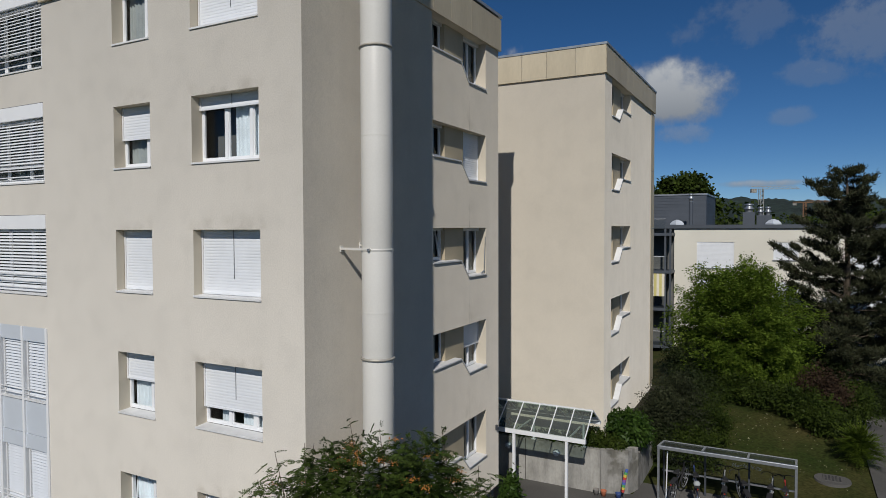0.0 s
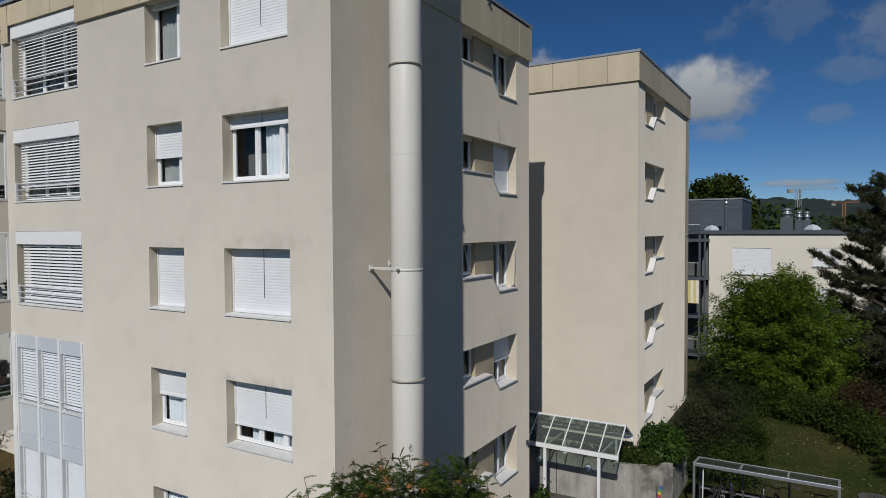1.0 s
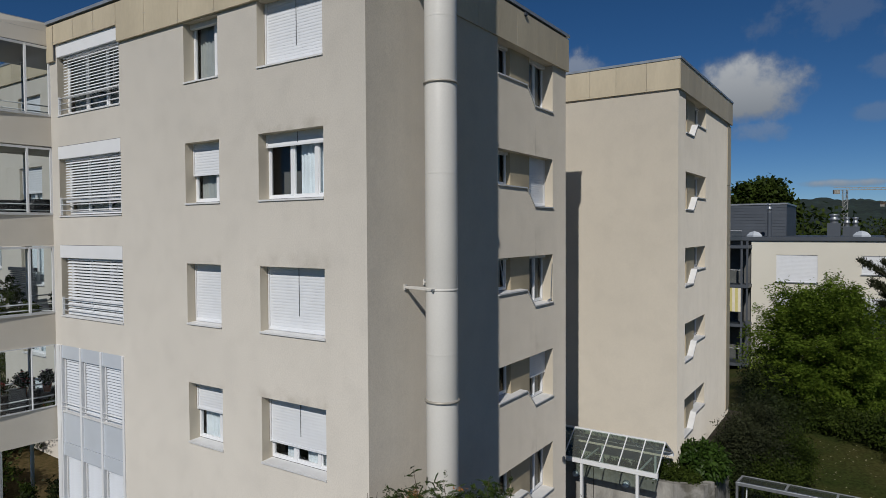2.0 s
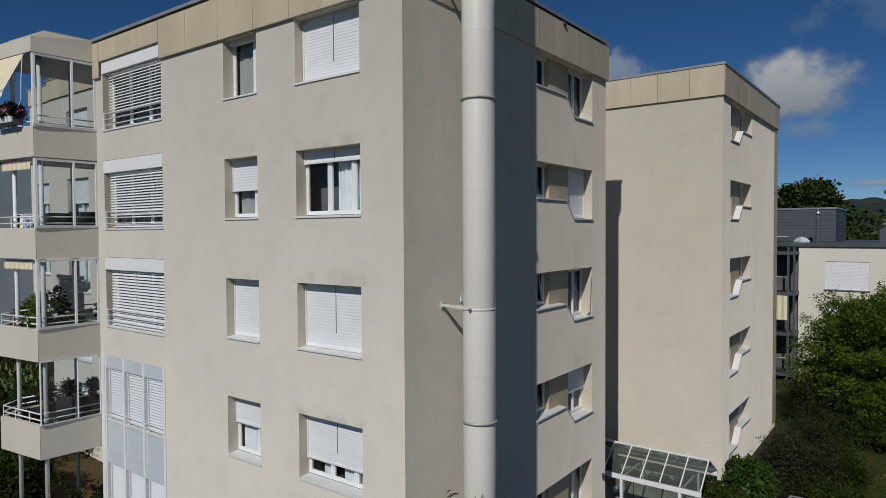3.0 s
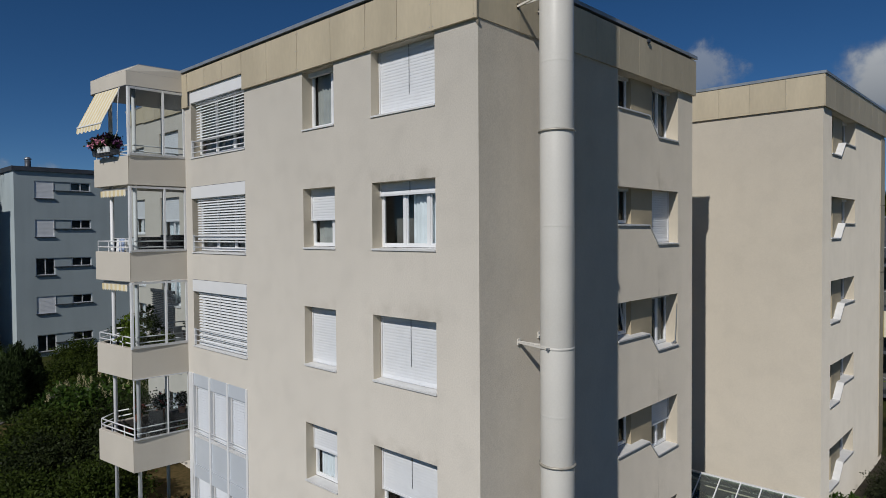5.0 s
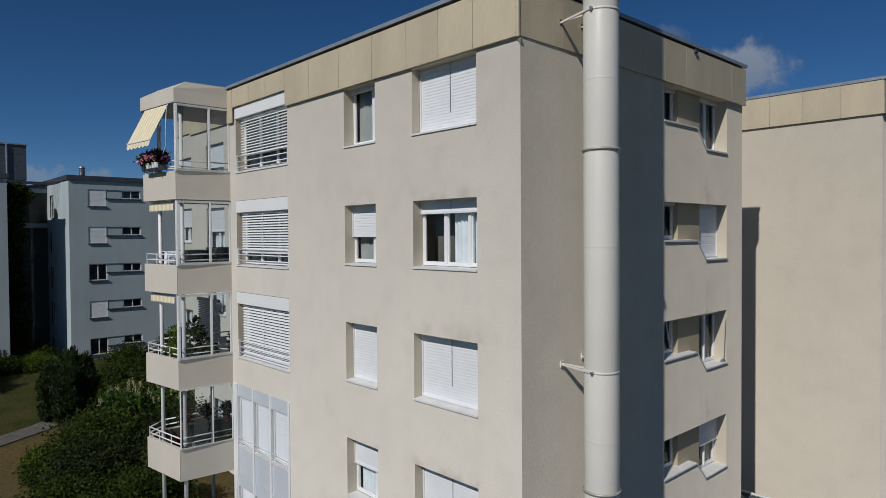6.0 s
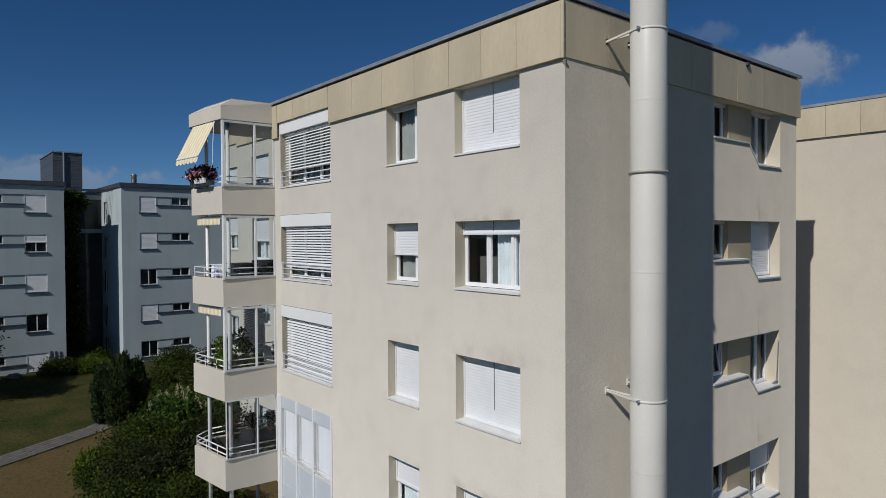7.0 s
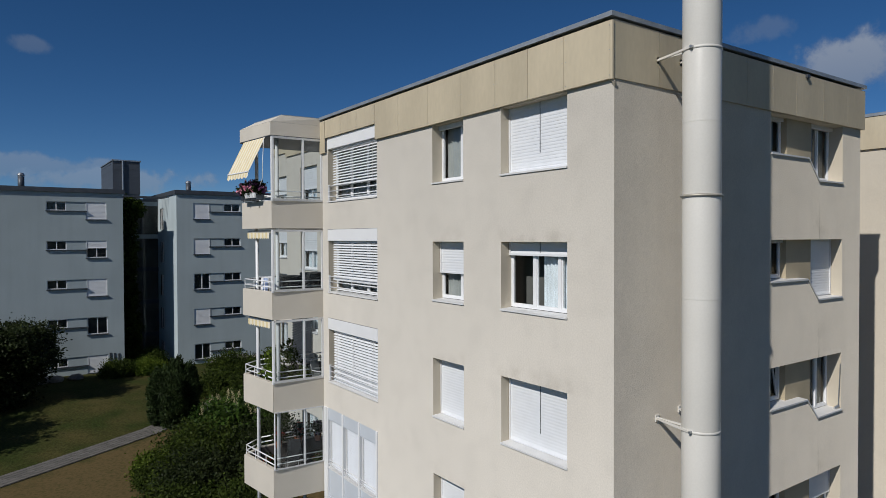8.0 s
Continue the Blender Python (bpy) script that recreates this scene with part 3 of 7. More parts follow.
def fascia_run(P, owner, joints, z0, z1, proud=0.075):
    for a, b in zip(joints, joints[1:]):
        s = Shape()
        slab(P, s, a + 0.005, b - 0.005, -proud, -0.004, z0, z1)
        part("fascia_panel", s, FASCIA, owner)
    s = Shape()
    slab(P, s, joints[0], joints[-1], -proud + 0.02, -0.004, z0 + 0.02, z1)
    part("fascia_backing", s, DARK_METAL, owner)
    r = Shape()
    for a, b in zip(joints, joints[1:]):
        for e in (a + 0.04, b - 0.04):
            for z in (z0 + 0.06, (z0 + z1) / 2, z1 - 0.08):
                slab(P, r, e - 0.007, e + 0.007, -proud - 0.004, -proud, z - 0.007, z + 0.007)
    tagged(part("rivets", r, STEEL, owner), kind="stuff")


STOREY = 2.715
TOPS = [14.875 - STOREY * i + (0.055 if i else 0.03) for i in range(5)]
TOPS_E = [14.875 - STOREY * i + (0.075 if i else 0.04) for i in range(5)]
WIDE_TOPS = [15.325, 12.555, 9.86]
WIDE_LOWS = [13.42, 10.675, 7.94]
WIDE_R = -7.915
LOWS = [13.58 - STOREY * i for i in range(5)]

# ---- the near apartment block ----
A_W, A_N, A_TOP, A_BASE = -11.35, 9.2, 16.06, 0.3
block = thing("apartment_building", (-5.7, 4.6, A_BASE), "five-storey beige rendered apartment block with tan parapet panels", "apartment building")
S, E_ = south(0.0), lambda u, d, z: (0.06 * (1 - u / 9.2) - d, u, z)
D_MAIN, D_SIDE = 0.275, 0.32
holes = []
for top, low in zip(TOPS, LOWS):
    holes.append((top, [(-5.29, low), (-4.09, low)]))
    holes.append((top, [(-2.83, low), (-1.0, low)]))
for i in range(3):
    holes.append((WIDE_TOPS[i], [(-10.95, WIDE_LOWS[i]), (WIDE_R, WIDE_LOWS[i])]))
holes.append((7.10, [(-11.28, 1.6), (-7.95, 1.6)]))
face, rev = wall_face(S, A_W, 0.06, 1.5, 15.9, holes, D_MAIN)
part("wall", face, PLASTER, block, "beige rendered wall with fine grain")
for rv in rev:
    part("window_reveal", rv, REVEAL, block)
STEPS = []
holes_e = []
for top, low in zip(TOPS_E, LOWS):
    pts = [(4.97, low + 0.49), (6.56, low + 0.49), (7.05, low + 0.01), (8.25, low + 0.01)]
    STEPS.append((top, pts))
    holes_e.append((top, pts))
face, rev = wall_face(E_, 0.0, A_N, 1.5, 15.9, holes_e, D_SIDE)
part("wall", face, PLASTER_ROUGH_BOUNCE, block, "beige wall with coarse rendered grain")
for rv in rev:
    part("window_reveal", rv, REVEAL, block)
s = Shape()
s.poly([(0, A_N, 1.5), (A_W, A_N, 1.5), (A_W, A_N, 15.9), (0, A_N, 15.9)])
part("wall", s, PLASTER, block)
s = Shape()
s.poly([(A_W, A_N, 0.3), (A_W, 0, 0.3), (A_W, 0, 15.9), (A_W, A_N, 15.9)])
part("wall", s, PLASTER, block)
# solid block behind the panes, its dark colour replaces unlit rooms
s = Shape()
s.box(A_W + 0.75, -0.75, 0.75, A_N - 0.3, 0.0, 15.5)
part("room_core", s, UNLIT_DEPTH, block)
s = Shape()
s.box(A_W + 0.02, -0.12, 0.12, A_N - 0.12, -0.5, 1.5)
part("basement", s, BASEMENT, block, "dark recessed basement wall")
s = Shape()
s.poly([(A_W, 0, 15.7), (0, 0, 15.7), (0, A_N, 15.7), (A_W, A_N, 15.7)])
part("roof", s, ROOF, block, "flat gravel roof")
s = Shape()
s.poly([(A_W, 0, 1.5), (A_W, A_N, 1.5), (0, A_N, 1.5), (0, 0, 1.5)])
part("soffit", s, BASEMENT, block)
coping_run("roof_edge", block, (A_W, 0.0, 0.0, A_N), A_TOP)
fascia_run(S, block, [-7.905, -6.7, -5.38, -4.1, -2.92, -1.95, -1.01, 0.06], 14.915, 15.87)
fascia_run(S, block, [-11.4, -11.02], 14.9, 15.87)
fascia_run(S, block, [-11.0, -9.95, -8.95, -7.91], 15.335, 15.87)
fascia_run(east(0.0), block, [-0.06, 1.17, 1.9, 2.95, 3.96, 4.95, 5.92, 7.14, 8.34, 9.27], 14.925, 15.87)
s = Shape()
s.tube((0.062, -0.062, 14.90), (0.062, -0.062, 15.86), 0.035, sides=8)
part("corner_strip", s, FASCIA, block)
s = Shape()
s.tube((0.06, 0.0, 14.80), (0.07, -0.03, 14.875), 0.015, 0.035, sides=6)
part("corner_guard", s, REVEAL, block)

# windows of the long side: bays, shutter share of the height, curtain
for r, (top, low) in enumerate(zip(TOPS, LOWS)):
    h = top - low
    a_state = (0.0, 0.56, 1.0, 0.5, 0.0)[r]
    b_state = (1.0, 0.22, 1.0, 0.74, 0.6)[r]
    wa = window(S, block, -5.29, -4.09, low + 0.03, top, D_MAIN, split=[-5.29, -4.50, -4.09],
                curtain=(CURTAIN_GREY if r in (0, 1) else CURTAIN, [(-5.22, -4.62), (-4.46, -4.12)]), tilt=0 if r == 4 else -1)
    cut = {1: [(-2.0, -1.1)], 3: [(-2.5, -2.25), (-1.9, -1.1)]}.get(r, [(-2.7, -1.1)])
    wb = window(S, block, -2.83, -1.0, low + 0.03, top, D_MAIN, split=[-2.83, -2.13, -1.45, -1.0], curtain=(CURTAIN, cut))
    for w, a, b, st in ((wa, -5.29, -4.09, a_state), (wb, -2.83, -1.0, b_state)):
        sill(S, block, [(a - 0.01, low), (b + 0.01, low)], D_MAIN, 0.028)
        if st:
            shutter(S, w, a + 0.03, b - 0.03, top - h * st + 0.025, top, D_MAIN - 0.055, cord=b > -3)
        else:
            s = Shape()
            slab(S, s, a, b, D_MAIN - 0.10, D_MAIN, top - 0.10, top)
            part("shutter_box", s, SILL, w)

# wide windows with open blinds and a guard rail
SLAT_ME = None
for r in range(3):
    top, low = WIDE_TOPS[r], WIDE_LOWS[r]
    u0, u1 = -10.95, WIDE_R
    w = window(S, block, u0, u1, low + 0.04, top - 0.3, D_MAIN, split=[u0, -9.95, -8.95, u1], curtain=(CURTAIN_GREY, [(u0 + 0.1, u1 - 0.1)]))
    hood = Shape()
    slab(S, hood, u0 - 0.03, u1 + 0.005, -0.015, D_MAIN, top - 0.335, top + 0.005)
    part("blind_box", hood, WHITE, w, "white blind box over the window", bevel=0.008)
    # dark strip along the box top that draws its shadow gap
    gap = Shape()
    slab(S, gap, u0 - 0.03, u1 + 0.005, -0.008, 0.02, top + 0.006, top + 0.016)
    part("box_joint", gap, DARK_METAL, w)
    n = (14, 16, 19)[r]
    if SLAT_ME is None:
        q = Shape()
        for a, b in (((-0.028, -0.026), (-0.012, 0.000)), ((-0.012, 0.000), (0.022, 0.018))):
            q.hexa([(0.2, a[0], a[1] - 0.002), (2.98, a[0], a[1] - 0.002), (2.98, b[0], b[1] - 0.002), (0.2, b[0], b[1] - 0.002),
                    (0.2, a[0], a[1] + 0.002), (2.98, a[0], a[1] + 0.002), (2.98, b[0], b[1] + 0.002), (0.2, b[0], b[1] + 0.002)])
        SLAT_ME = mesh_of("slat", q, SLAT)
    z_end = (low + 0.50, low + 0.42, low + 0.10)[r]
    for k in range(n):
        piece("slat", SLAT_ME, w, (u0, 0.09, top - 0.37 - (top - 0.37 - z_end) * k / (n - 1)))
    s = Shape()
    slab(S, s, u0 + 0.2, u1 - 0.03, 0.065, 0.115, z_end - 0.06, z_end - 0.025)
    part("bottom_rail", s, SLAT, w)
    for u in (u0 + 0.45, -9.45, u1 - 0.35):
        s = Shape()
        s.tube(S(u, 0.06, z_end), S(u, 0.06, top - 0.35), 0.004, sides=4)
        part("ladder_cord", s, SILL, w)
    rail = Shape()
    for z in (0.14, 0.30, 0.46):
        rail.tube(S(u0 + 0.01, 0.03, low + z), S(u1 - 0.01, 0.03, low + z), 0.016)
    part("guard_rail", rail, WHITE, w, "three white horizontal guard bars", smooth=True)
    for u in (u0 + 0.015, u1 - 0.015):
        rail = Shape()
        slab(S, rail, u - 0.012, u + 0.012, 0.0, 0.06, low + 0.02, low + 0.5)
        part("rail_bracket", rail, WHITE, w)
    sill(S, block, [(u0 - 0.01, low), (u1 + 0.01, low)], D_MAIN, 0.028)

# white panel bay below the wide windows
bay = Shape()
slab(S, bay, -11.30, -7.95, 0.10, D_MAIN, 1.6, 7.10)
bay = part("panel_bay", bay, PANEL_WHITE, block, "white panelled window bay")
BAY_SLAT = None
EDGES = [-11.05, -10.02, -8.99, -7.97]
for u in [-11.30] + EDGES:
    s = Shape()
    slab(S, s, u - 0.055 if u > -11.2 else u, u + 0.03 if u > -11.2 else u + 0.22, -0.03, 0.10, 1.6, 7.10)
    part("upright", s, WHITE, bay, bevel=0.006)
for base in (0.0, -STOREY):
    for a, b in zip(EDGES, EDGES[1:]):
        s = Shape()
        slab(S, s, a + 0.03, b - 0.055, 0.0, 0.10, 6.74 + base, 7.10 + base)
        part("header_panel", s, PANEL_WHITE, bay)
        s = Shape()
        slab(S, s, a + 0.03, b - 0.055, 0.02, 0.10, 4.40 + base, 5.24 + base)
        part("lower_panel", s, PANEL_WHITE, bay)
        s = Shape()
        slab(S, s, a + 0.03, b - 0.055, -0.02, 0.12, 5.24 + base, 5.27 + base)
        part("sill", s, SILL, bay)
        s = Shape()
        for z in (5.38, 5.50):
            s.tube(S(a + 0.03, 0.0, z + base), S(b - 0.055, 0.0, z + base), 0.016)
        part("guard_rail", s, WHITE, bay, smooth=True)
        if BAY_SLAT is None:
            s = Shape()
            s.hexa([(0.16, -0.022, -0.056), (0.97, -0.022, -0.056), (0.97, -0.018, -0.060), (0.16, -0.018, -0.060),
                    (0.16, 0.018, -0.004), (0.97, 0.018, -0.004), (0.97, 0.022, -0.008), (0.16, 0.022, -0.008)])
            BAY_SLAT = mesh_of("slat", s, SLAT_BAY)
        for k in range(18):
            piece("slat", BAY_SLAT, bay, (a, 0.06, 6.73 + base - k * 0.076))
        s = Shape()
        slab(S, s, a + 0.10, a + 0.15, 0.03, 0.09, 5.3 + base, 6.74 + base)
        part("guide_rail", s, SILL, bay)

# stepped windows of the short side
def stepped(P, owner, top, pts, d, mirrored, state, warm=PANEL_TAN):
    """A stepped opening: a small window, an infill panel and a tall window; the sill follows the step."""
    u0, ua, ub, u1 = [p[0] for p in pts]
    if not mirrored:
        hi, lo = pts[0][1], pts[3][1]
        small, tall, mid = (u0, u0 + 1.015), (u1 - 1.14, u1), (u0 + 1.015, u1 - 1.14)
    else:
        hi, lo = pts[3][1], pts[0][1]
        small, tall, mid = (u1 - 1.02, u1), (u0, u0 + 1.0), (u0 + 1.0, u1 - 1.02)
    w1 = window(P, owner, small[0], small[1], hi + 0.03, top, d, bays=2, curtain=(CURTAIN_GREY, [(small[0] + 0.2, small[1] - 0.1)]), tilt=1 if state == "ajar" else -1)
    w2 = window(P, owner, tall[0], tall[1], lo + 0.03, top, d, bays=2, curtain=(CURTAIN_GREY, [(tall[0] + 0.1, tall[1] - 0.1)]))
    s = Shape()
    slab(P, s, mid[0], mid[1], d - 0.13, d + 0.06, lo + 0.02, top - 0.002)
    part("infill_panel", s, warm, owner, "tan infill panel between the two windows")
    sill(P, owner, [(p[0], p[1]) for p in pts], d, 0.03)
    if state in ("shut", "half", "third"):
        f = {"shut": 1.0, "half": 0.55, "third": 0.35}[state]
        shutter(P, w2, tall[0] + 0.03, tall[1] - 0.03, top - (top - lo) * f + 0.03, top, d - 0.06, cord=False)
    else:
        s = Shape()
        slab(P, s, tall[0], tall[1], d - 0.09, d, top - 0.09, top)
        part("shutter_box", s, SILL, w2)
    s = Shape()
    slab(P, s, small[0], small[1], d - 0.06, d, top - 0.07, top)
    part("shutter_box", s, SILL, w1)


for (top, pts), st in zip(STEPS, ("open", "shut", "ajar", "half", "open")):
    stepped(E_, block, top, pts, D_SIDE, False, st)
# a stay bar and hook in one window, a small box on the wall, a soot mark
s = Shape()
s.tube((-0.03, 8.19, 8.22), (0.0, 8.22, 9.25), 0.012)
s.tube((-0.05, 8.05, 8.19), (-0.02, 8.19, 8.24), 0.03)
solo("window_stay", s, STEEL, "slim metal stay bar leaning in the window opening", "stay bar")
s = Shape()
s.box(0.0, 0.06, 8.95, 9.03, 3.28, 3.42)
solo("junction_box", s, DARK_METAL, "small dark junction box on the rendered wall", "junction box", bevel=0.006)

# dark lump in place of a small shadow on the fascia
s = Shape()
s.box(0.075, 0.125, 6.30, 6.42, 15.80, 15.87)
s.tube((0.1, 6.36, 15.76), (0.1, 6.36, 15.86), 0.015)
solo("roof_clip", s, DARK_METAL, "small dark lump added for a notch of shadow under the roof edge", "clip")

# ---- the second block ----
B_X, B_S, B_N, B_W = 2.16, 13.68, 23.15, -12.0
block2 = thing("apartment_building", (-4.0, 18.4, 2.0), "cream rendered five-storey apartment block with tan parapet panels behind the first", "apartment building")
Sb, Eb = south(B_S), east(B_X)
face, rev = wall_face(Sb, B_W, B_X, 0.2, 15.9, [], 0.2)
part("wall", face, PLASTER_B, block2, "plain warm cream rendered gable wall")
holes_b = []
for i in range(5):
    z = 13.635 - 2.70 * i
    holes_b.append((14.955 - 2.695 * i, [(14.72, z), (15.88, z), (16.46, z + 0.485), (17.95, z + 0.485)]))
face, rev = wall_face(Eb, B_S, 22.35, 0.2, 15.9, holes_b, D_SIDE)
part("wall", face, PLASTER_ROUGH_GRAZED, block2, "beige rendered side wall")
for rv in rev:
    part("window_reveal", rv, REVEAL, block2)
for (top, pts), st in zip(holes_b, ("open", "half", "half", "open", "open")):
    stepped(Eb, block2, top, pts, D_SIDE, True, st)
for i in range(6):
    s = Shape()
    z0, z1 = max(2.0, 14.9 - 2.72 * (i + 1)) + 0.015, 14.9 - 2.72 * i - 0.015
    if z1 > z0:
        slab(Eb, s, 22.36, B_N, -0.02, 0.3, z0, z1)
        part("cladding_panel", s, FASCIA, block2)
s = Shape()
s.box(B_W, B_X - 0.02, 22.3, B_N, 0.2, 15.9)
part("wall", s, PLASTER_B, block2)
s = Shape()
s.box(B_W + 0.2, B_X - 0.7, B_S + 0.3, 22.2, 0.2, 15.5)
part("room_core", s, UNLIT_DEPTH, block2)
s = Shape()
s.poly([(B_W, B_S, 15.7), (B_X, B_S, 15.7), (B_X, B_N, 15.7), (B_W, B_N, 15.7)])
part("roof", s, ROOF, block2, "flat gravel roof")
coping_run("roof_edge", block2, (B_W, B_X, B_S, B_N), 16.08)
fascia_run(Sb, block2, [B_W, -5.2, -4.1, -3.05, -2.0, -0.94, 0.03, 1.11, B_X + 0.06], 14.965, 15.95)
fascia_run(Eb, block2, [B_S - 0.06, 14.8, 15.9, 17.0, 18.1, 19.2, 20.3, 21.4, 22.35, B_N + 0.06], 14.965, 15.95)

# ---- the tall flue ----
flue = thing("chimney_flue", (0.85, 1.25, 0.3), "tall white painted steel flue pipe bracketed to the wall", "chimney flue")
FX, FY, FR = 0.88, 1.20, 0.308
joints = [0.3, 1.6, 4.43, 7.0, 9.11, 12.99, 15.38, 19.2]
for a, b in zip(joints, joints[1:]):
    s = Shape()
    s.lathe((FX, FY, 0), [(FR - 0.004, a), (FR, a + 0.02), (FR, b - 0.02), (FR - 0.004, b)], 48)
    part("pipe_section", s, FLUE, flue, smooth=True)
for z, k in ((4.43, 0.028), (7.0, 0.028), (12.99, 0.028), (9.11, 0.008), (15.38, 0.010), (11.3, 0.0012), (7.9, 0.0012), (14.2, 0.0012)):
    s = Shape()
    s.lathe((FX, FY, z), [(FR, -0.03), (FR + k, -0.026), (FR + k, 0.0), (FR + k * 0.4, 0.012), (FR, 0.016)], 48)
    ring = part("joint_ring", s, FLUE_RING if k > 0.02 else FLUE, flue, smooth=True)
    if k > 0.02:
        s = Shape()
        for i in range(24):
            g = 2 * math.pi * i / 24
            s.tube((FX + (FR + 0.018) * math.cos(g), FY + (FR + 0.018) * math.sin(g), z - 0.04), (FX + (FR + 0.018) * math.cos(g), FY + (FR + 0.018) * math.sin(g), z + 0.010), 0.0045, sides=5)
        part("bolts", s, STEEL, ring)
for z in (9.11, 15.38, 3.0):
    s = Shape()
    s.tube((0.02, 1.14, z), (FX + 0.02, FY - FR - 0.015, z), 0.026, sides=4)
    br = part("bracket", s, FLUE, flue, "white wall bracket")
    s = Shape()
    s.tube((0.02, 1.14, z + 0.01), (FX - 0.05, FY - 0.1, z + 0.01), 0.022, sides=4)
    part("strut", s, FLUE, br)
    s = Shape()
    s.tube((0.02, 1.80, z + 0.06), (FX - 0.05, FY + FR + 0.01, z + 0.03), 0.022, sides=4)
    part("strut", s, FLUE, br)
    for y, dz in ((1.14, 0.0), (1.80, 0.06)):
        s = Shape()
        s.box(0.03, 0.075, y - 0.045, y + 0.045, z + dz - 0.06, z + dz + 0.06)
        part("wall_plate", s, FLUE, br)
    s = Shape()
    s.tube((FX + 0.03, FY - FR - 0.06, z), (FX + 0.03, FY - FR + 0.01, z), 0.025, sides=6)
    part("bolt", s, STEEL, br)


# ---- ground ----
def smooth_step(a, b, x):
    t = np.clip((x - a) / (b - a), 0, 1)
    return t * t * (3 - 2 * t)


def height(x, y):
    """The lie of the land: a level yard, a lawn bank to the north, higher gardens to the west, hills far off."""
    x, y = np.asarray(x, float), np.asarray(y, float)
    z = 0.3 + 0 * x
    z = z + 1.4 * smooth_step(-7, -11, x) + 1.1 * smooth_step(-15, -42, x)
    z = z + 0.9 * smooth_step(15.5, 25, y) * smooth_step(-2, 3.5, x) * smooth_step(11.2, 10.0, x)
    far = np.hypot(x, y)
    z = z + 0.12 * np.sin(x * 0.21 + 1) * np.sin(y * 0.17) * smooth_step(14, 22, -x)
    return z - 8.0 * smooth_step(90, 400, far)


def sheet(xs, ys, lift=0.0):
    s = Shape()
    gx, gy = np.meshgrid(xs, ys)
    gz = height(gx, gy) + lift
    s.v = [tuple(p) for p in np.stack([gx, gy, gz], -1).reshape(-1, 3).tolist()]
    n = len(xs)
    s.f = [(j * n + i, j * n + i + 1, (j + 1) * n + i + 1, (j + 1) * n + i) for j in range(len(ys) - 1) for i in range(n - 1)]
    return s


def graded(lo, hi, fine, reach):
    mid = list(np.arange(lo, hi + 0.01, fine))
    out = [fine * 1.35 ** k for k in range(1, 60)]
    a, b, d = [], [], 0
    for o in out:
        d += o
        if d > reach:
            break
        a.append(lo - d)
        b.append(hi + d)
    return np.array(a[::-1] + mid + b)


solo("ground", sheet(graded(-46, 24, 0.8, 3500), graded(-16, 44, 0.8, 3500)), GRASS, "mown grass with worn dry patches", "ground", "structure", smooth=True)


def patch(name, outline, material, label, category, lift=0.02, step=0.6):
    """A thin paved or planted sheet that follows the land inside an outline."""
    x0, x1 = min(p[0] for p in outline), max(p[0] for p in outline)
    y0, y1 = min(p[1] for p in outline), max(p[1] for p in outline)

    def inside(x, y):
        c = False
        for (ax, ay), (bx, by) in zip(outline, outline[1:] + outline[:1]):
            if (ay > y) != (by > y) and x < (bx - ax) * (y - ay) / (by - ay) + ax:
                c = not c
        return c
    bm = bmesh.new()
    vs = [bm.verts.new((p[0], p[1], 0)) for p in outline]
    bm.faces.new(vs)
    for k in np.arange(x0 + step, x1, step):
        bmesh.ops.bisect_plane(bm, geom=bm.verts[:] + bm.edges[:] + bm.faces[:], plane_co=(k, 0, 0), plane_no=(1, 0, 0))
    for k in np.arange(y0 + step, y1, step):
        bmesh.ops.bisect_plane(bm, geom=bm.verts[:] + bm.edges[:] + bm.faces[:], plane_co=(0, k, 0), plane_no=(0, 1, 0))
    for v in bm.verts:
        v.co.z = float(height(v.co.x, v.co.y)) + lift
    s = Shape()
    bm.verts.index_update()
    s.v = [tuple(v.co) for v in bm.verts]
    s.f = [tuple(v.index for v in f.verts) for f in bm.faces]
    bm.free()
    return solo(name, s, material, label, category, "structure")


patch("pavement", [(-5.5, 9.3), (0.0, 9.3), (0.0, -14), (12.6, -14), (12.6, 10), (10.7, 14.2), (3.4, 14.4), (3.3, 13.2), (2.3, 12.75), (-5.5, 12.75)], ASPHALT, "grey asphalt yard with worn patches", "pavement", 0.03, 1.5)
patch("road", [(10.7, 14.2), (12.6, 10), (20, 6), (24, 14), (15.0, 24), (13.6, 30), (12.6, 44), (10.4, 44), (11.0, 29), (10.7, 21)], ASPHALT, "narrow asphalt lane beside the garden", "road", 0.05, 1.5)

# garden path of concrete pavers
path_line = [(-23.0, -15.0), (-25.9, -8.3), (-29.05, -1.7), (-33.5, 4.5)]
path_thing = thing("garden_path", (-26.1, -8.3, float(height(-26.1, -8.3))), "garden path of small grey interlocking concrete pavers", "path", kind="structure")
bed = Shape()
q = Shape()
q.box(-0.112, 0.112, -0.113, 0.113, -0.06, 0.0)
PAVE_ME = mesh_of("paver", q, PAVER)
rest = Shape()
count = 0
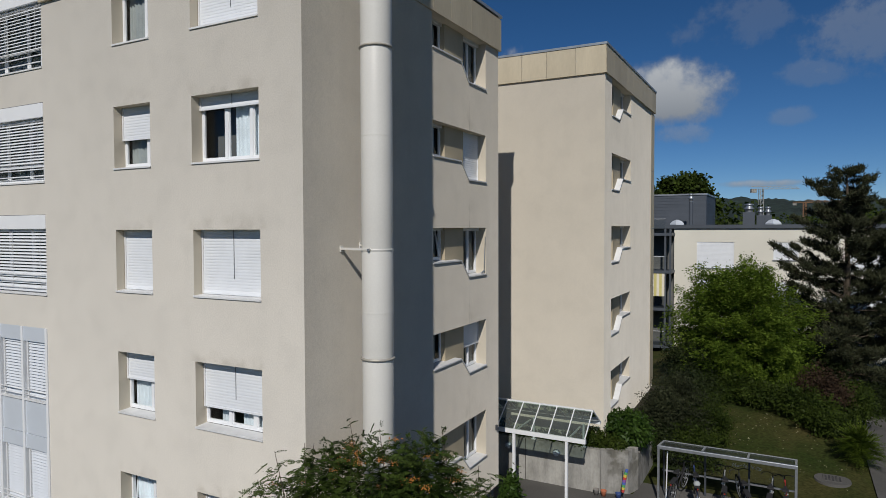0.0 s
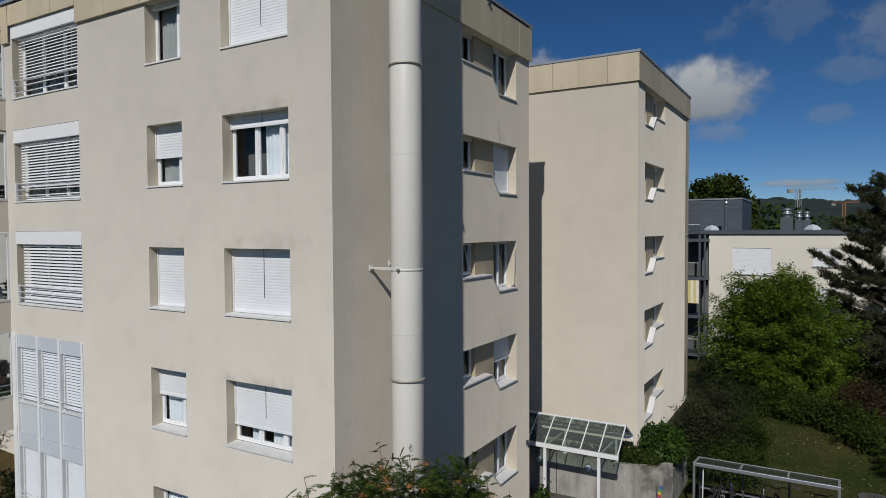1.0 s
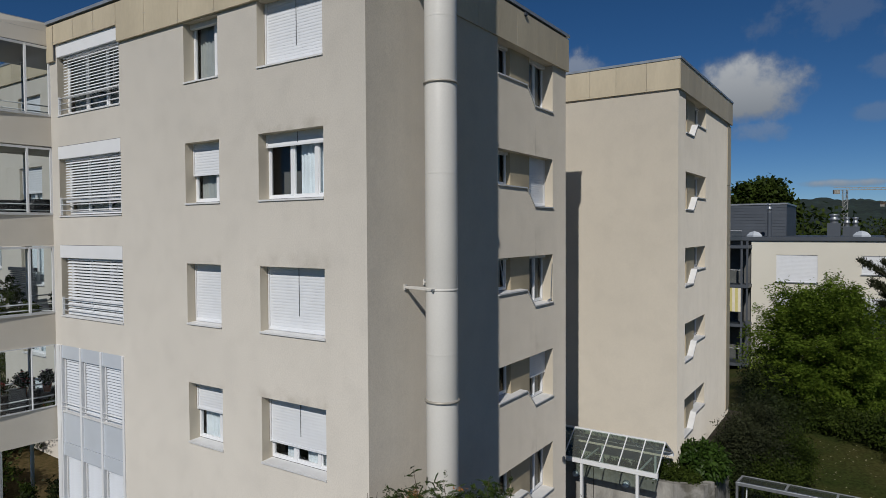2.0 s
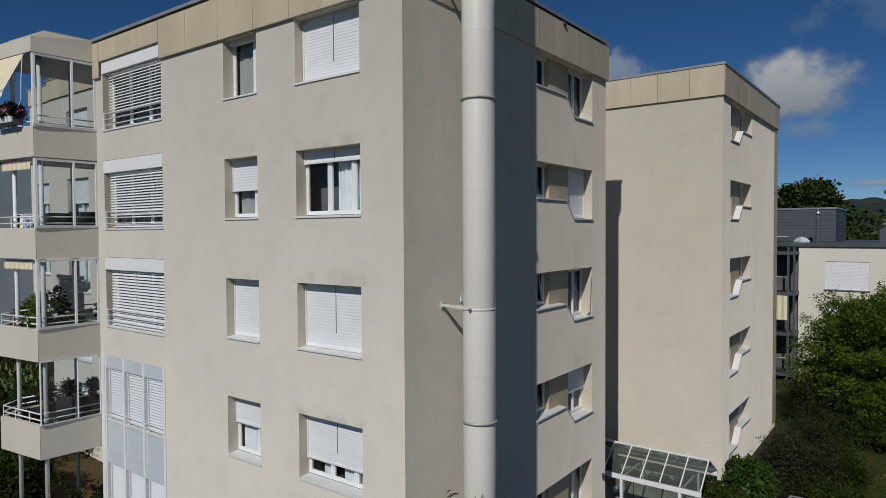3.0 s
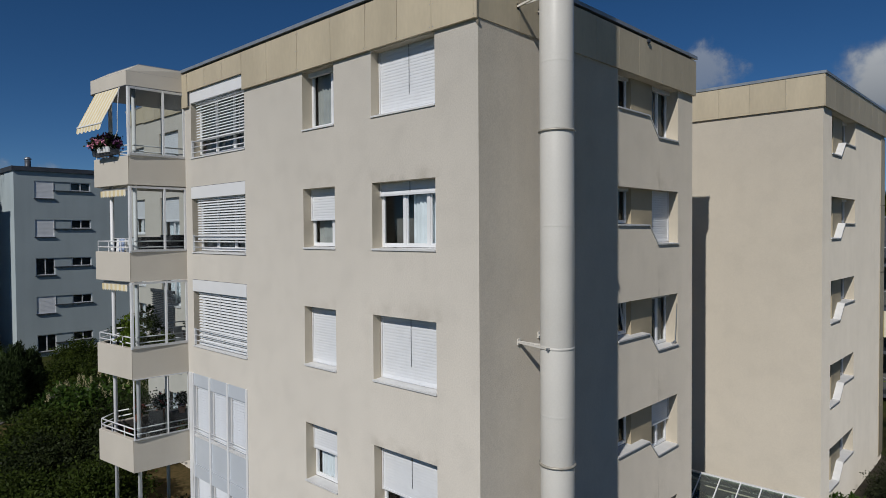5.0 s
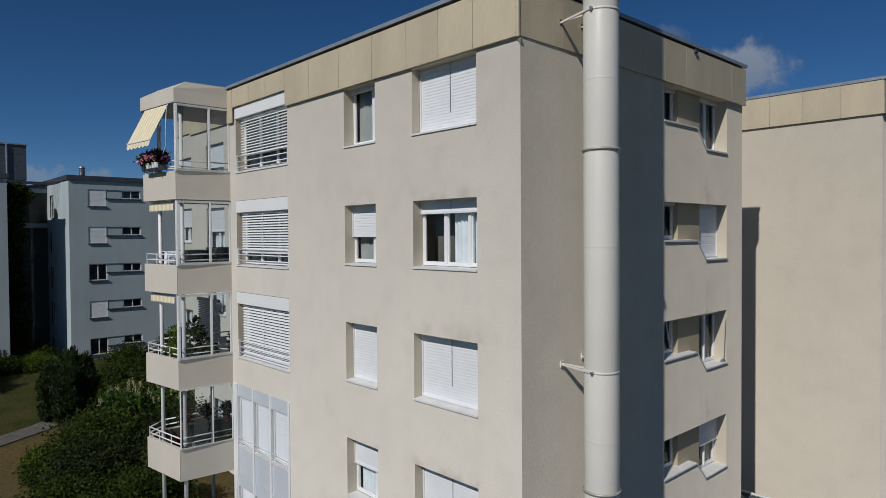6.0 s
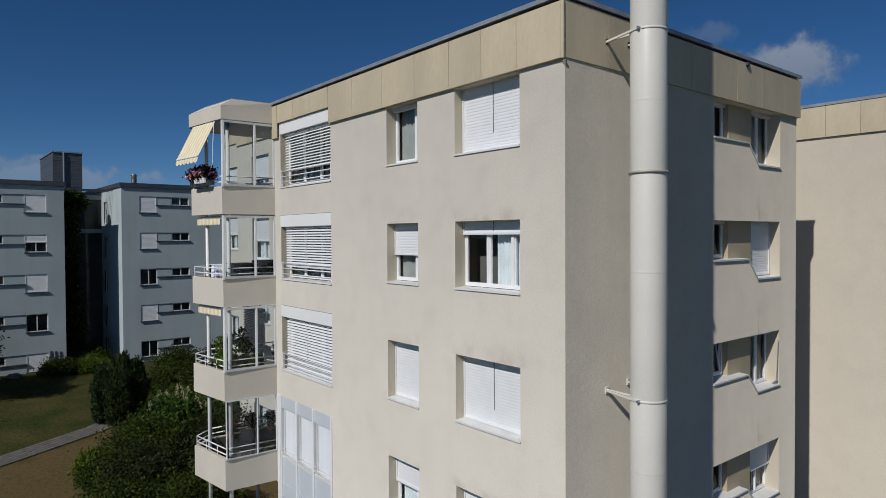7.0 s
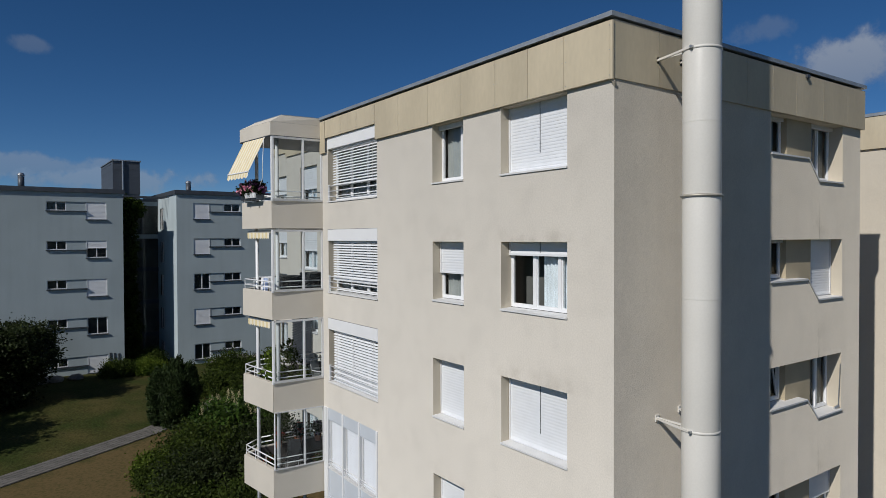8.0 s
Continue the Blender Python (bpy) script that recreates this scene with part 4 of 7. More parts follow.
for (ax, ay), (bx, by) in zip(path_line, path_line[1:]):
    L = math.hypot(bx - ax, by - ay)
    dx, dy = (bx - ax) / L, (by - ay) / L
    nx, ny = dy, -dx
    k = int(L / 1.2)
    for i in range(k):
        f, g = i / k, (i + 1) / k
        pts = [(ax + (bx - ax) * t + nx * o, ay + (by - ay) * t + ny * o) for t, o in ((f, 0.6), (g, 0.6), (g, -0.6), (f, -0.6))]
        bed.poly([(p[0], p[1], float(height(*p)) + 0.035) for p in pts][::-1])
    rows = int(L / 0.225)
    for i in range(rows):
        for j in range(5):
            off = (j - 2) * 0.232
            px = ax + dx * (i + 0.5 * (j % 2)) * 0.225 + nx * off
            py = ay + dy * (i + 0.5 * (j % 2)) * 0.225 + ny * off
            z = float(height(px, py)) + 0.05 + 0.006 * random.random()
            if -29 < px < -26 and count < 300 and -9 < py < -1.5:
                ob = piece("paver", PAVE_ME, path_thing, (px, py, z))
                ob.rotation_euler = (0, 0, math.atan2(dy, dx))
                count += 1
            else:
                h = 0.113
                e = [(px + dx * a * h + nx * b * h, py + dy * a * h + ny * b * h) for a, b in ((-1, 1), (1, 1), (1, -1), (-1, -1))]
                rest.hexa([(*p, z - 0.06) for p in e[::-1]] + [(*p, z) for p in e[::-1]])
part("path_bed", bed, ASPHALT, path_thing)
tagged(part("pavers", rest, PAVER, path_thing), kind="stuff")

# ---- retaining wall, planting bed, canopy ----
WT = 1.82
RW = [(-6.0, 12.75), (2.3, 12.75), (3.15, 13.15), (3.38, 13.7), (3.4, 16.4)]
rwall = thing("retaining_wall", (0, 12.75, 0.3), "stained board-marked concrete retaining wall", "retaining wall", kind="structure")
off = [(-6.0, 13.0), (2.22, 13.0), (2.95, 13.33), (3.13, 13.75), (3.15, 16.4)]
for i in range(len(RW) - 1):
    a, b, c, d = RW[i], RW[i + 1], off[i + 1], off[i]
    n = max(1, int(math.hypot(b[0] - a[0], b[1] - a[1]) / 2.1))
    for k in range(n):
        f, g = k / n, (k + 1) / n
        lerp = lambda p, r, t: (p[0] + (r[0] - p[0]) * t, p[1] + (r[1] - p[1]) * t)
        s = Shape()
        e = 0.006 / max(0.3, math.hypot(b[0] - a[0], b[1] - a[1]) / n)
        s.prism([lerp(a, b, f + e), lerp(a, b, g - e * 0), lerp(d, c, g), lerp(d, c, f)], 0.0, WT - (0.0 if a[1] < 13.5 else 0.25))
        part("wall_panel", s, CONCRETE, rwall, bevel=0.01)
s = Shape()
plan = [(-6.0, 12.98), (2.2, 12.98), (2.95, 13.3), (3.15, 13.7), (3.15, 23.5), (-6.0, 23.5)]
s.prism(plan, 0.0, 1.74)
solo("planting_bed", s, SOIL, "raised bed of dark soil behind the retaining wall", "flower bed", "structure")

canopy = thing("entrance_canopy", (0.4, 11.8, 0.3), "white steel entrance canopy with a gabled glass roof", "canopy")
CX0, CX1, CYF, CYR, CYB, CZE, CZR = -3.4, 2.18, 11.3, 12.22, 13.2, 2.6, 3.33
s = Shape()
s.box(CX0, CX1, CYF - 0.06, CYF + 0.06, CZE - 0.14, CZE)
part("eaves_beam", s, WHITE, canopy, bevel=0.008)
s = Shape()
s.box(CX0, CX1, CYB - 0.05, CYB + 0.05, CZE + 0.0, CZE + 0.1)
part("wall_beam", s, WHITE, canopy)
s = Shape()
s.box(CX0, CX1, CYR - 0.035, CYR + 0.035, CZR - 0.05, CZR + 0.02)
part("ridge_beam", s, WHITE, canopy)
for x in (-2.2, -0.32, 1.54):
    s = Shape()
    s.box(x - 0.045, x + 0.045, CYF - 0.045, CYF + 0.045, 0.3, CZE - 0.14)
    part("post", s, WHITE, canopy)
    s = Shape()
    s.tube((x, CYF, CZE - 0.1), (x, 12.9, CZE - 0.1), 0.03, sides=4)
    part("tie", s, WHITE, canopy)
for x in (-1.9, -0.17, 1.67):
    s = Shape()
    s.box(x - 0.03, x + 0.03, 12.83, 12.89, WT - 0.01, CZE + 0.02)
    s.box(x - 0.09, x + 0.09, 12.8, 12.92, WT - 0.01, WT + 0.015)
    part("strut", s, WHITE, canopy)
xs = [CX0 + (CX1 - 0.02 - CX0) * i / 9 for i in range(10)]
for x in xs:
    s = Shape()
    s.tube((x, CYF - 0.04, CZE + 0.02), (x, CYR, CZR), 0.024, sides=4)
    s.tube((x, CYR, CZR), (x, CYB, CZE + 0.1), 0.024, sides=4)
    part("rafter", s, WHITE, canopy)
for a, b in zip(xs, xs[1:]):
    s = Shape()
    s.poly([(a + 0.02, CYF - 0.03, CZE + 0.03), (b - 0.02, CYF - 0.03, CZE + 0.03), (b - 0.02, CYR, CZR + 0.005), (a + 0.02, CYR, CZR + 0.005)])
    part("glass_pane", s, CANOPY_GLASS, canopy).visible_shadow = True
    s = Shape()
    s.poly([(a + 0.02, CYR, CZR + 0.005), (b - 0.02, CYR, CZR + 0.005), (b - 0.02, CYB, CZE + 0.11), (a + 0.02, CYB, CZE + 0.11)])
    part("glass_pane", s, CANOPY_GLASS, canopy)


def bulkhead_lamp(x, y, z):
    t = thing("wall_lamp", (x, y, z), "round caged bulkhead lamp on the concrete wall", "wall lamp", "lamps on the retaining wall")
    s = Shape()
    s.tube((x, y, z), (x, y - 0.05, z), 0.14, sides=20)
    part("base", s, STEEL, t)
    s = Shape()
    prof = [(0.11, 0.0), (0.105, 0.04), (0.07, 0.085), (0.0, 0.10)]
    for (r, h), (r2, h2) in zip(prof, prof[1:]):
        s.tube((x, y - 0.05 - h, z), (x, y - 0.05 - h2, z), max(r, 0.002), max(r2, 0.002), 16, False)
    part("dome", s, CURTAIN, t, smooth=True)
    s = Shape()
    s.ring((x, y - 0.09, z), (0, 1, 0), 0.115, 0.01, 20, 5)
    s.tube((x - 0.12, y - 0.09, z), (x + 0.12, y - 0.16, z), 0.008, sides=5)
    s.tube((x, y - 0.09, z - 0.12), (x, y - 0.16, z + 0.1), 0.008, sides=5)
    part("cage", s, STEEL, t)


bulkhead_lamp(0.73, 12.75, 1.5)
bulkhead_lamp(-1.11, 12.75, 1.5)


# ---- bicycle shelter and bicycles ----
shed = thing("bike_shelter", (6.2, 13.6, 0.3), "open bicycle shelter of grey metal with a glass roof and back", "bike shelter")
SX0, SX1, SYF, SYB, SZF, SZB = 4.13, 8.27, 13.06, 14.15, 2.2, 2.04
for x in (SX0 + 0.04, SX1 - 0.04):
    s = Shape()
    s.box(x - 0.035, x + 0.035, SYF - 0.035, SYF + 0.035, 0.3, SZF - 0.1)
    part("front_post", s, STEEL, shed)
for i in range(4):
    x = SX0 + 0.04 + (SX1 - SX0 - 0.08) * i / 3
    s = Shape()
    s.box(x - 0.03, x + 0.03, SYB - 0.03, SYB + 0.03, 0.3, SZB)
    part("back_post", s, DARK_METAL, shed)
    s = Shape()
    s.hexa([(x - 0.03, SYF, SZF - 0.06), (x + 0.03, SYF, SZF - 0.06), (x + 0.03, SYB, SZB - 0.06), (x - 0.03, SYB, SZB - 0.06),
            (x - 0.03, SYF, SZF + 0.015), (x + 0.03, SYF, SZF + 0.015), (x + 0.03, SYB, SZB + 0.015), (x - 0.03, SYB, SZB + 0.015)])
    part("rafter", s, ALU, shed)
s = Shape()
s.box(SX0, SX1, SYF - 0.06, SYF + 0.02, SZF - 0.1, SZF + 0.02)
part("gutter_beam", s, STEEL, shed, bevel=0.015)
s = Shape()
s.box(SX0, SX1, SYB - 0.03, SYB + 0.03, SZB - 0.05, SZB + 0.01)
part("back_beam", s, ALU, shed)
s = Shape()
s.box(SX0, SX1, SYB - 0.02, SYB + 0.02, 0.98, 1.03)
part("back_rail", s, STEEL, shed)
for i in range(3):
    a = SX0 + 0.07 + (SX1 - SX0 - 0.08) * i / 3
    b = a + (SX1 - SX0 - 0.08) / 3 - 0.06
    s = Shape()
    s.poly([(a, SYF, SZF + 0.0), (b, SYF, SZF + 0.0), (b, SYB, SZB + 0.0), (a, SYB, SZB + 0.0)])
    part("roof_pane", s, CANOPY_GLASS, shed)
    s = Shape()
    s.poly([(a, SYB, 1.03), (b, SYB, 1.03), (b, SYB, SZB - 0.05), (a, SYB, SZB - 0.05)])
    part("back_pane", s, PANE, shed)
txt = bpy.data.curves.new("notice", "FONT")
txt.body, txt.size, txt.extrude = "Nur für Velo", 0.17, 0.002
txt.materials.append(WHITE)
sign = new("notice_text", txt)
sign.parent = shed
sign.matrix_parent_inverse = Matrix.Translation(-shed.location)
sign.matrix_basis = pose(6.36, SYB - 0.012, 1.52, 90, 0, 0)
s = Shape()
s.tube((SX0 + 0.25, SYF + 0.25, 0.3), (SX0 + 0.3, SYF + 0.15, SZF - 0.2), 0.02)
solo("leaning_pole", s, WHITE, "thin white pole leaning inside the bike shelter", "pole")
pave = thing("slab_paving", (6.0, 13.4, 0.33), "pale concrete slabs under the bicycles", "paving", kind="structure")
q = Shape()
q.box(-0.24, 0.24, -0.24, 0.24, -0.05, 0.0)
SLAB_ME = mesh_of("slab", q, PAVER)
for i in range(8):
    for j in range(4):
        piece("slab", SLAB_ME, pave, (4.5 + i * 0.5, 12.7 + j * 0.5, 0.345))


def bicycle(at, turn, lean, paint, label, cloth=False):
    """A city bicycle, built along x with the wheels on the ground."""
    t = thing("bicycle", (0, 0, 0), label, "bicycle", "bicycles in the shelter")
    R = 0.34
    for x in (0.0, 1.06):
        s = Shape()
        s.ring((x, 0, R), (0, 1, 0), R - 0.02, 0.02, 28, 6)
        w = part("tyre", s, BLACK, t, smooth=True)
        s = Shape()
        s.ring((x, 0, R), (0, 1, 0), R - 0.05, 0.01, 28, 4)
        for i in range(14):
            g = 2 * math.pi * i / 14
            s.tube((x, 0.02 * (-1) ** i, R), (x + (R - 0.05) * math.cos(g), 0, R + (R - 0.05) * math.sin(g)), 0.0025, sides=3)
        s.tube((x, -0.05, R), (x, 0.05, R), 0.02)
        part("rim", s, SILVER, w)
        s = Shape()
        for i in range(9):
            g = math.radians(30 + i * 16)
            h = math.radians(30 + (i + 1) * 16)
            s.tube((x + (R + 0.03) * math.cos(g), 0, R + (R + 0.03) * math.sin(g)), (x + (R + 0.03) * math.cos(h), 0, R + (R + 0.03) * math.sin(h)), 0.014, sides=5)
        part("mudguard", s, BLACK, t)
    s = Shape()
    for a, b in (((0, 0, R), (0.42, 0, 0.30)), ((0.42, 0, 0.30), (0.30, 0, 0.78)), ((0.30, 0, 0.72), (0, 0, R)), ((0.42, 0, 0.30), (0.87, 0, 0.70)),
                 ((0.33, 0, 0.62), (0.86, 0, 0.80)), ((0.84, 0, 0.92), (0.90, 0, 0.62)), ((0.90, 0, 0.62), (1.06, 0, R))):
        s.tube(a, b, 0.018, sides=8)
    part("cycle_frame", s, paint, t, smooth=True)
    s = Shape()
    s.line([(0.84, 0, 0.92), (0.83, 0, 1.03), (0.84, 0.12, 1.06), (0.76, 0.27, 1.05), (0.66, 0.29, 1.03)], 0.012, 6)
    s.line([(0.83, 0, 1.03), (0.84, -0.12, 1.06), (0.76, -0.27, 1.05), (0.66, -0.29, 1.03)], 0.012, 6)
    part("handlebar", s, BLACK, t)
    s = Shape()
    s.prism([(0.14, -0.09), (0.24, -0.08), (0.44, -0.02), (0.44, 0.02), (0.24, 0.08), (0.14, 0.09)], 0.88, 0.94)
    part("saddle", s, BLACK, t, bevel=0.02)
    s = Shape()
    s.tube((0.30, 0, 0.74), (0.28, 0, 0.90), 0.014)
    part("seat_post", s, SILVER, t)
    s = Shape()
    s.box(-0.18, 0.22, -0.07, 0.07, 0.73, 0.745)
    s.tube((0, 0.06, R), (-0.05, 0.06, 0.73), 0.006)
    s.tube((0, -0.06, R), (-0.05, -0.06, 0.73), 0.006)
    part("luggage_rack", s, BLACK, t)
    s = Shape()
    s.tube((0.42, 0.05, 0.30), (0.42, 0.065, 0.30), 0.09, sides=18)
    s.tube((0.42, 0.07, 0.30), (0.48, 0.07, 0.16), 0.01)
    s.tube((0.42, -0.07, 0.30), (0.36, -0.07, 0.44), 0.01)
    part("crank", s, DARK_METAL, t)
    s = Shape()
    s.tube((-0.2, 0, 0.70), (-0.22, 0, 0.70), 0.022)
    part("rear_light", s, RED_PAINT, t)
    if cloth:
        s = Shape()
        s.lathe((-0.02, 0, 0.74), [(0.08, 0), (0.12, 0.04), (0.09, 0.07), (0.07, 0.11), (0.0, 0.12)], 5)
        part("wrapped_bag", s, CURTAIN_GREY, t, smooth=True)
    t.matrix_basis = pose(*at, 0, 0, turn) @ pose(0, 0, 0, lean, -8, 0) @ Matrix.Scale(1.1, 4)
    return t


bicycle((4.62, 13.0, 0.36), 78, 6, BLACK, "black bicycle leaning in the shelter")
bicycle((5.45, 13.0, 0.36), 102, -5, BLUE_PAINT, "dark blue bicycle with a white bag on its rack", True)
bicycle((6.15, 13.0, 0.36), 95, 5, SILVER, "silver bicycle parked in the shelter")
bicycle((6.95, 13.0, 0.36), 108, -7, BLACK, "black bicycle with upright handlebars")
bicycle((7.45, 13.0, 0.36), 86, 4, SILVER, "silver and black bicycle in the shelter")
bicycle((8.05, 13.0, 0.36), 92, -6, RED_PAINT, "dark red bicycle at the end of the shelter")

# manhole in the lawn, small things by the wall
mh = thing("manhole", (9.43, 17.55, float(height(9.43, 17.55)) + 0.03), "concrete manhole ring with a perforated lid in the lawn", "manhole")
zz = float(height(9.43, 17.55)) + 0.03
s = Shape()
s.lathe((9.43, 17.55, zz), [(0.60, -0.1), (0.58, 0.015), (0.45, 0.02), (0.0, 0.02)], 28)
part("ring", s, ASPHALT, mh)
s = Shape()
s.box(9.13, 9.73, 17.25, 17.85, zz + 0.015, zz + 0.04)
part("lid", s, PAVER, mh, bevel=0.01)
s = Shape()
for i in range(5):
    for j in range(5):
        s.box(9.19 + i * 0.11, 9.25 + i * 0.11, 17.31 + j * 0.11, 17.37 + j * 0.11, zz + 0.039, zz + 0.044)
part("holes", s, BLACK, mh)
STRIPES = [mat("stripe_" + n, c, 0.8, var=0.1, scale=6) for n, c in (("red", (0.5, 0.06, 0.05)), ("yellow", (0.65, 0.5, 0.08)), ("green", (0.10, 0.35, 0.12)), ("blue", (0.08, 0.15, 0.45)), ("violet", (0.25, 0.1, 0.35)))]
wt_ = thing("windsock", (3.14, 12.52, 0.3), "rainbow striped fabric windsock on a thin stick", "garden ornament")
s = Shape()
s.tube((3.14, 12.56, 0.3), (3.14, 12.56, 1.55), 0.012)
part("stick", s, STEEL, wt_)
for i in range(9):
    s = Shape()
    g = lambda k: (3.12 + 0.004 * k + 0.0012 * k * k, 12.5, 0.62 + k * 0.088)
    s.tube(g(i), g(i + 1), 0.048 + 0.014 * math.sin(i * 0.35), 0.048 + 0.014 * math.sin((i + 1) * 0.35), 12)
    part("stripe", s, STRIPES[i % 5], wt_)
for x, col in ((2.45, TERRACOTTA), (2.2, STONE), (2.95, BLUE_PAINT)):
    s = Shape()
    s.lathe((x, 12.58, 0.33), [(0.0, 0), (0.07, 0.0), (0.10, 0.17), (0.105, 0.2), (0.09, 0.2), (0.08, 0.15), (0.0, 0.15)], 14)
    solo("flower_pot", s, col, "small glazed flower pot on the asphalt by the wall", "flower pot", group="pots by the wall", smooth=True)

# fallen petals and pale leaves on the lawn
rng = np.random.default_rng(501)
s = Shape()
for i in range(170):
    x, y = 5 + 5 * rng.random(), 16.5 + 6.5 * rng.random() ** 0.6
    z = float(height(x, y)) + 0.012
    r = 0.02 + 0.02 * rng.random()
    g = rng.random() * 6.28
    s.poly([(x + r * math.cos(g + k * 2.1), y + r * math.sin(g + k * 2.1), z + 0.008 * k) for k in range(3)])
solo("fallen_leaves", s, PANICLE, "pale fallen leaves scattered over the lawn", "leaves", "stuff")


# ---- balconies at the end of the long side ----
BP = [(A_W, 0.02), (-11.45, -1.58), (-13.45, -1.83), (-13.98, -1.15), (-14.0, 2.97)]
IN = [(A_W, 0.02), (-11.56, -1.45), (-13.40, -1.69), (-13.86, -1.10), (-13.88, 2.97)]
PTOP = [13.42, 10.70, 7.965, 5.355]


def balcony(top, level):
    base = (12.60, 9.86, 7.08, 4.43)[level]
    t = thing("balcony", (-12.4, -0.6, base), "rendered balcony with a white tube rail", "balcony", "balconies stacked on the end wall")
    for i in range(4):
        a, b, c, d = BP[i], BP[i + 1], IN[i + 1], IN[i]
        s = Shape()
        g = 0.012
        e = [(a[0] + (b[0] - a[0]) * g, a[1] + (b[1] - a[1]) * g), b, c, d]
        s.prism([e[0], d, c, b] if i == 0 else [e[0], d, c, b], base, top)
        part("parapet", s, BALC, t, bevel=0.008)
    s = Shape()
    s.prism([(A_W - 0.03, 2.97), (A_W, 0.02), *[(p[0], p[1]) for p in IN[1:]]][::-1], base + 0.02, top - 0.72)
    part("floor_slab", s, BALC, t)
    s = Shape()
    s.prism([(A_W - 0.03, 2.97), (A_W, 0.02), *[(p[0], p[1]) for p in IN[1:]]][::-1], top - 0.72, top - 0.70)
    part("floor_tiles", s, TILE_SHADE, t, "dark balcony floor")
    # thin dark sheets on the inner parapet faces, standing in for shade
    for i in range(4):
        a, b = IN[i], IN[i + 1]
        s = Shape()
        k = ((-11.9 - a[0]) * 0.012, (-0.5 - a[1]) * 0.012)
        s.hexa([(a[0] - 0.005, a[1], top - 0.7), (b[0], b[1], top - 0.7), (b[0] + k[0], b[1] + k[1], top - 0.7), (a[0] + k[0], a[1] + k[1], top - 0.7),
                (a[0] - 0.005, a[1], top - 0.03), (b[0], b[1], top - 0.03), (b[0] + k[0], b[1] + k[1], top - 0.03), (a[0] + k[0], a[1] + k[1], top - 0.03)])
        part("inner_lining", s, TILE_SHADE, t, "thin dark sheet added for the shaded inner face of the parapet")
    s = Shape()
    for z in (0.13, 0.30):
        s.line([(-11.51, -1.52, top + z), (-13.42, -1.76, top + z), (-13.92, -1.12, top + z), (-13.93, 2.95, top + z)], 0.02, 8)
    part("hand_rail", s, WHITE, t, "two white tube rails", smooth=True)
    for p in ((-12.1, -1.59), (-12.8, -1.68), (-13.42, -1.76), (-13.92, -1.12), (-13.93, 0.1)):
        s = Shape()
        s.tube((*p, top - 0.02), (*p, top + 0.30), 0.016, sides=6)
        part("rail_post", s, WHITE, t)
    if level is not None:
        s = Shape()
        for z in (0.13, 0.30):
            s.tube((-11.55, -1.45, top + z), (-11.45, 0.0, top + z), 0.018, sides=8)
        part("inner_rail", s, WHITE, t, smooth=True)
    return t


for lv, top in enumerate(PTOP):
    balcony(top, lv)
for p in ((-11.72, -1.32), (-13.0, -1.50), (-13.6, 0.3)):
    s = Shape()
    s.tube((*p, 1.2), (*p, 15.36), 0.056, sides=18)
    solo("balcony_column", s, WHITE, "slim round white column carrying the balconies", "column", group="balcony columns", smooth=True)

# roof of the stack: a band, a sloped shoulder and a metal top
t = thing("balcony_roof", (-12.4, -0.6, 15.35), "faceted cream roof over the top balcony", "balcony roof")
O = [(A_W - 0.03, 2.97), (A_W, 0.02), (-11.42, -1.63), (-13.52, -1.86), (-14.08, -1.2), (-14.1, 2.97)]
I2 = [(A_W - 0.03, 2.97), (A_W, 0.02), (-11.44, -1.27), (-13.28, -1.47), (-13.64, -1.0), (-13.65, 2.97)]
s = Shape()
s.prism(O[::-1], 15.36, 15.76)
part("band", s, BALC, t, bevel=0.01)
s = Shape()
for k in range(1, 5):
    a, b, c, d = O[k], O[k + 1], I2[k + 1], I2[k]
    s.poly([(*b, 15.76), (*a, 15.76), (*d, 15.98), (*c, 15.98)])
part("shoulder", s, BALC, t)
s = Shape()
s.prism(I2[::-1], 15.76, 16.0)
part("roof_sheet", s, COPING, t)
s = Shape()
s.prism(O[::-1], 15.335, 15.357)
part("drip_edge", s, DARK_METAL, t)

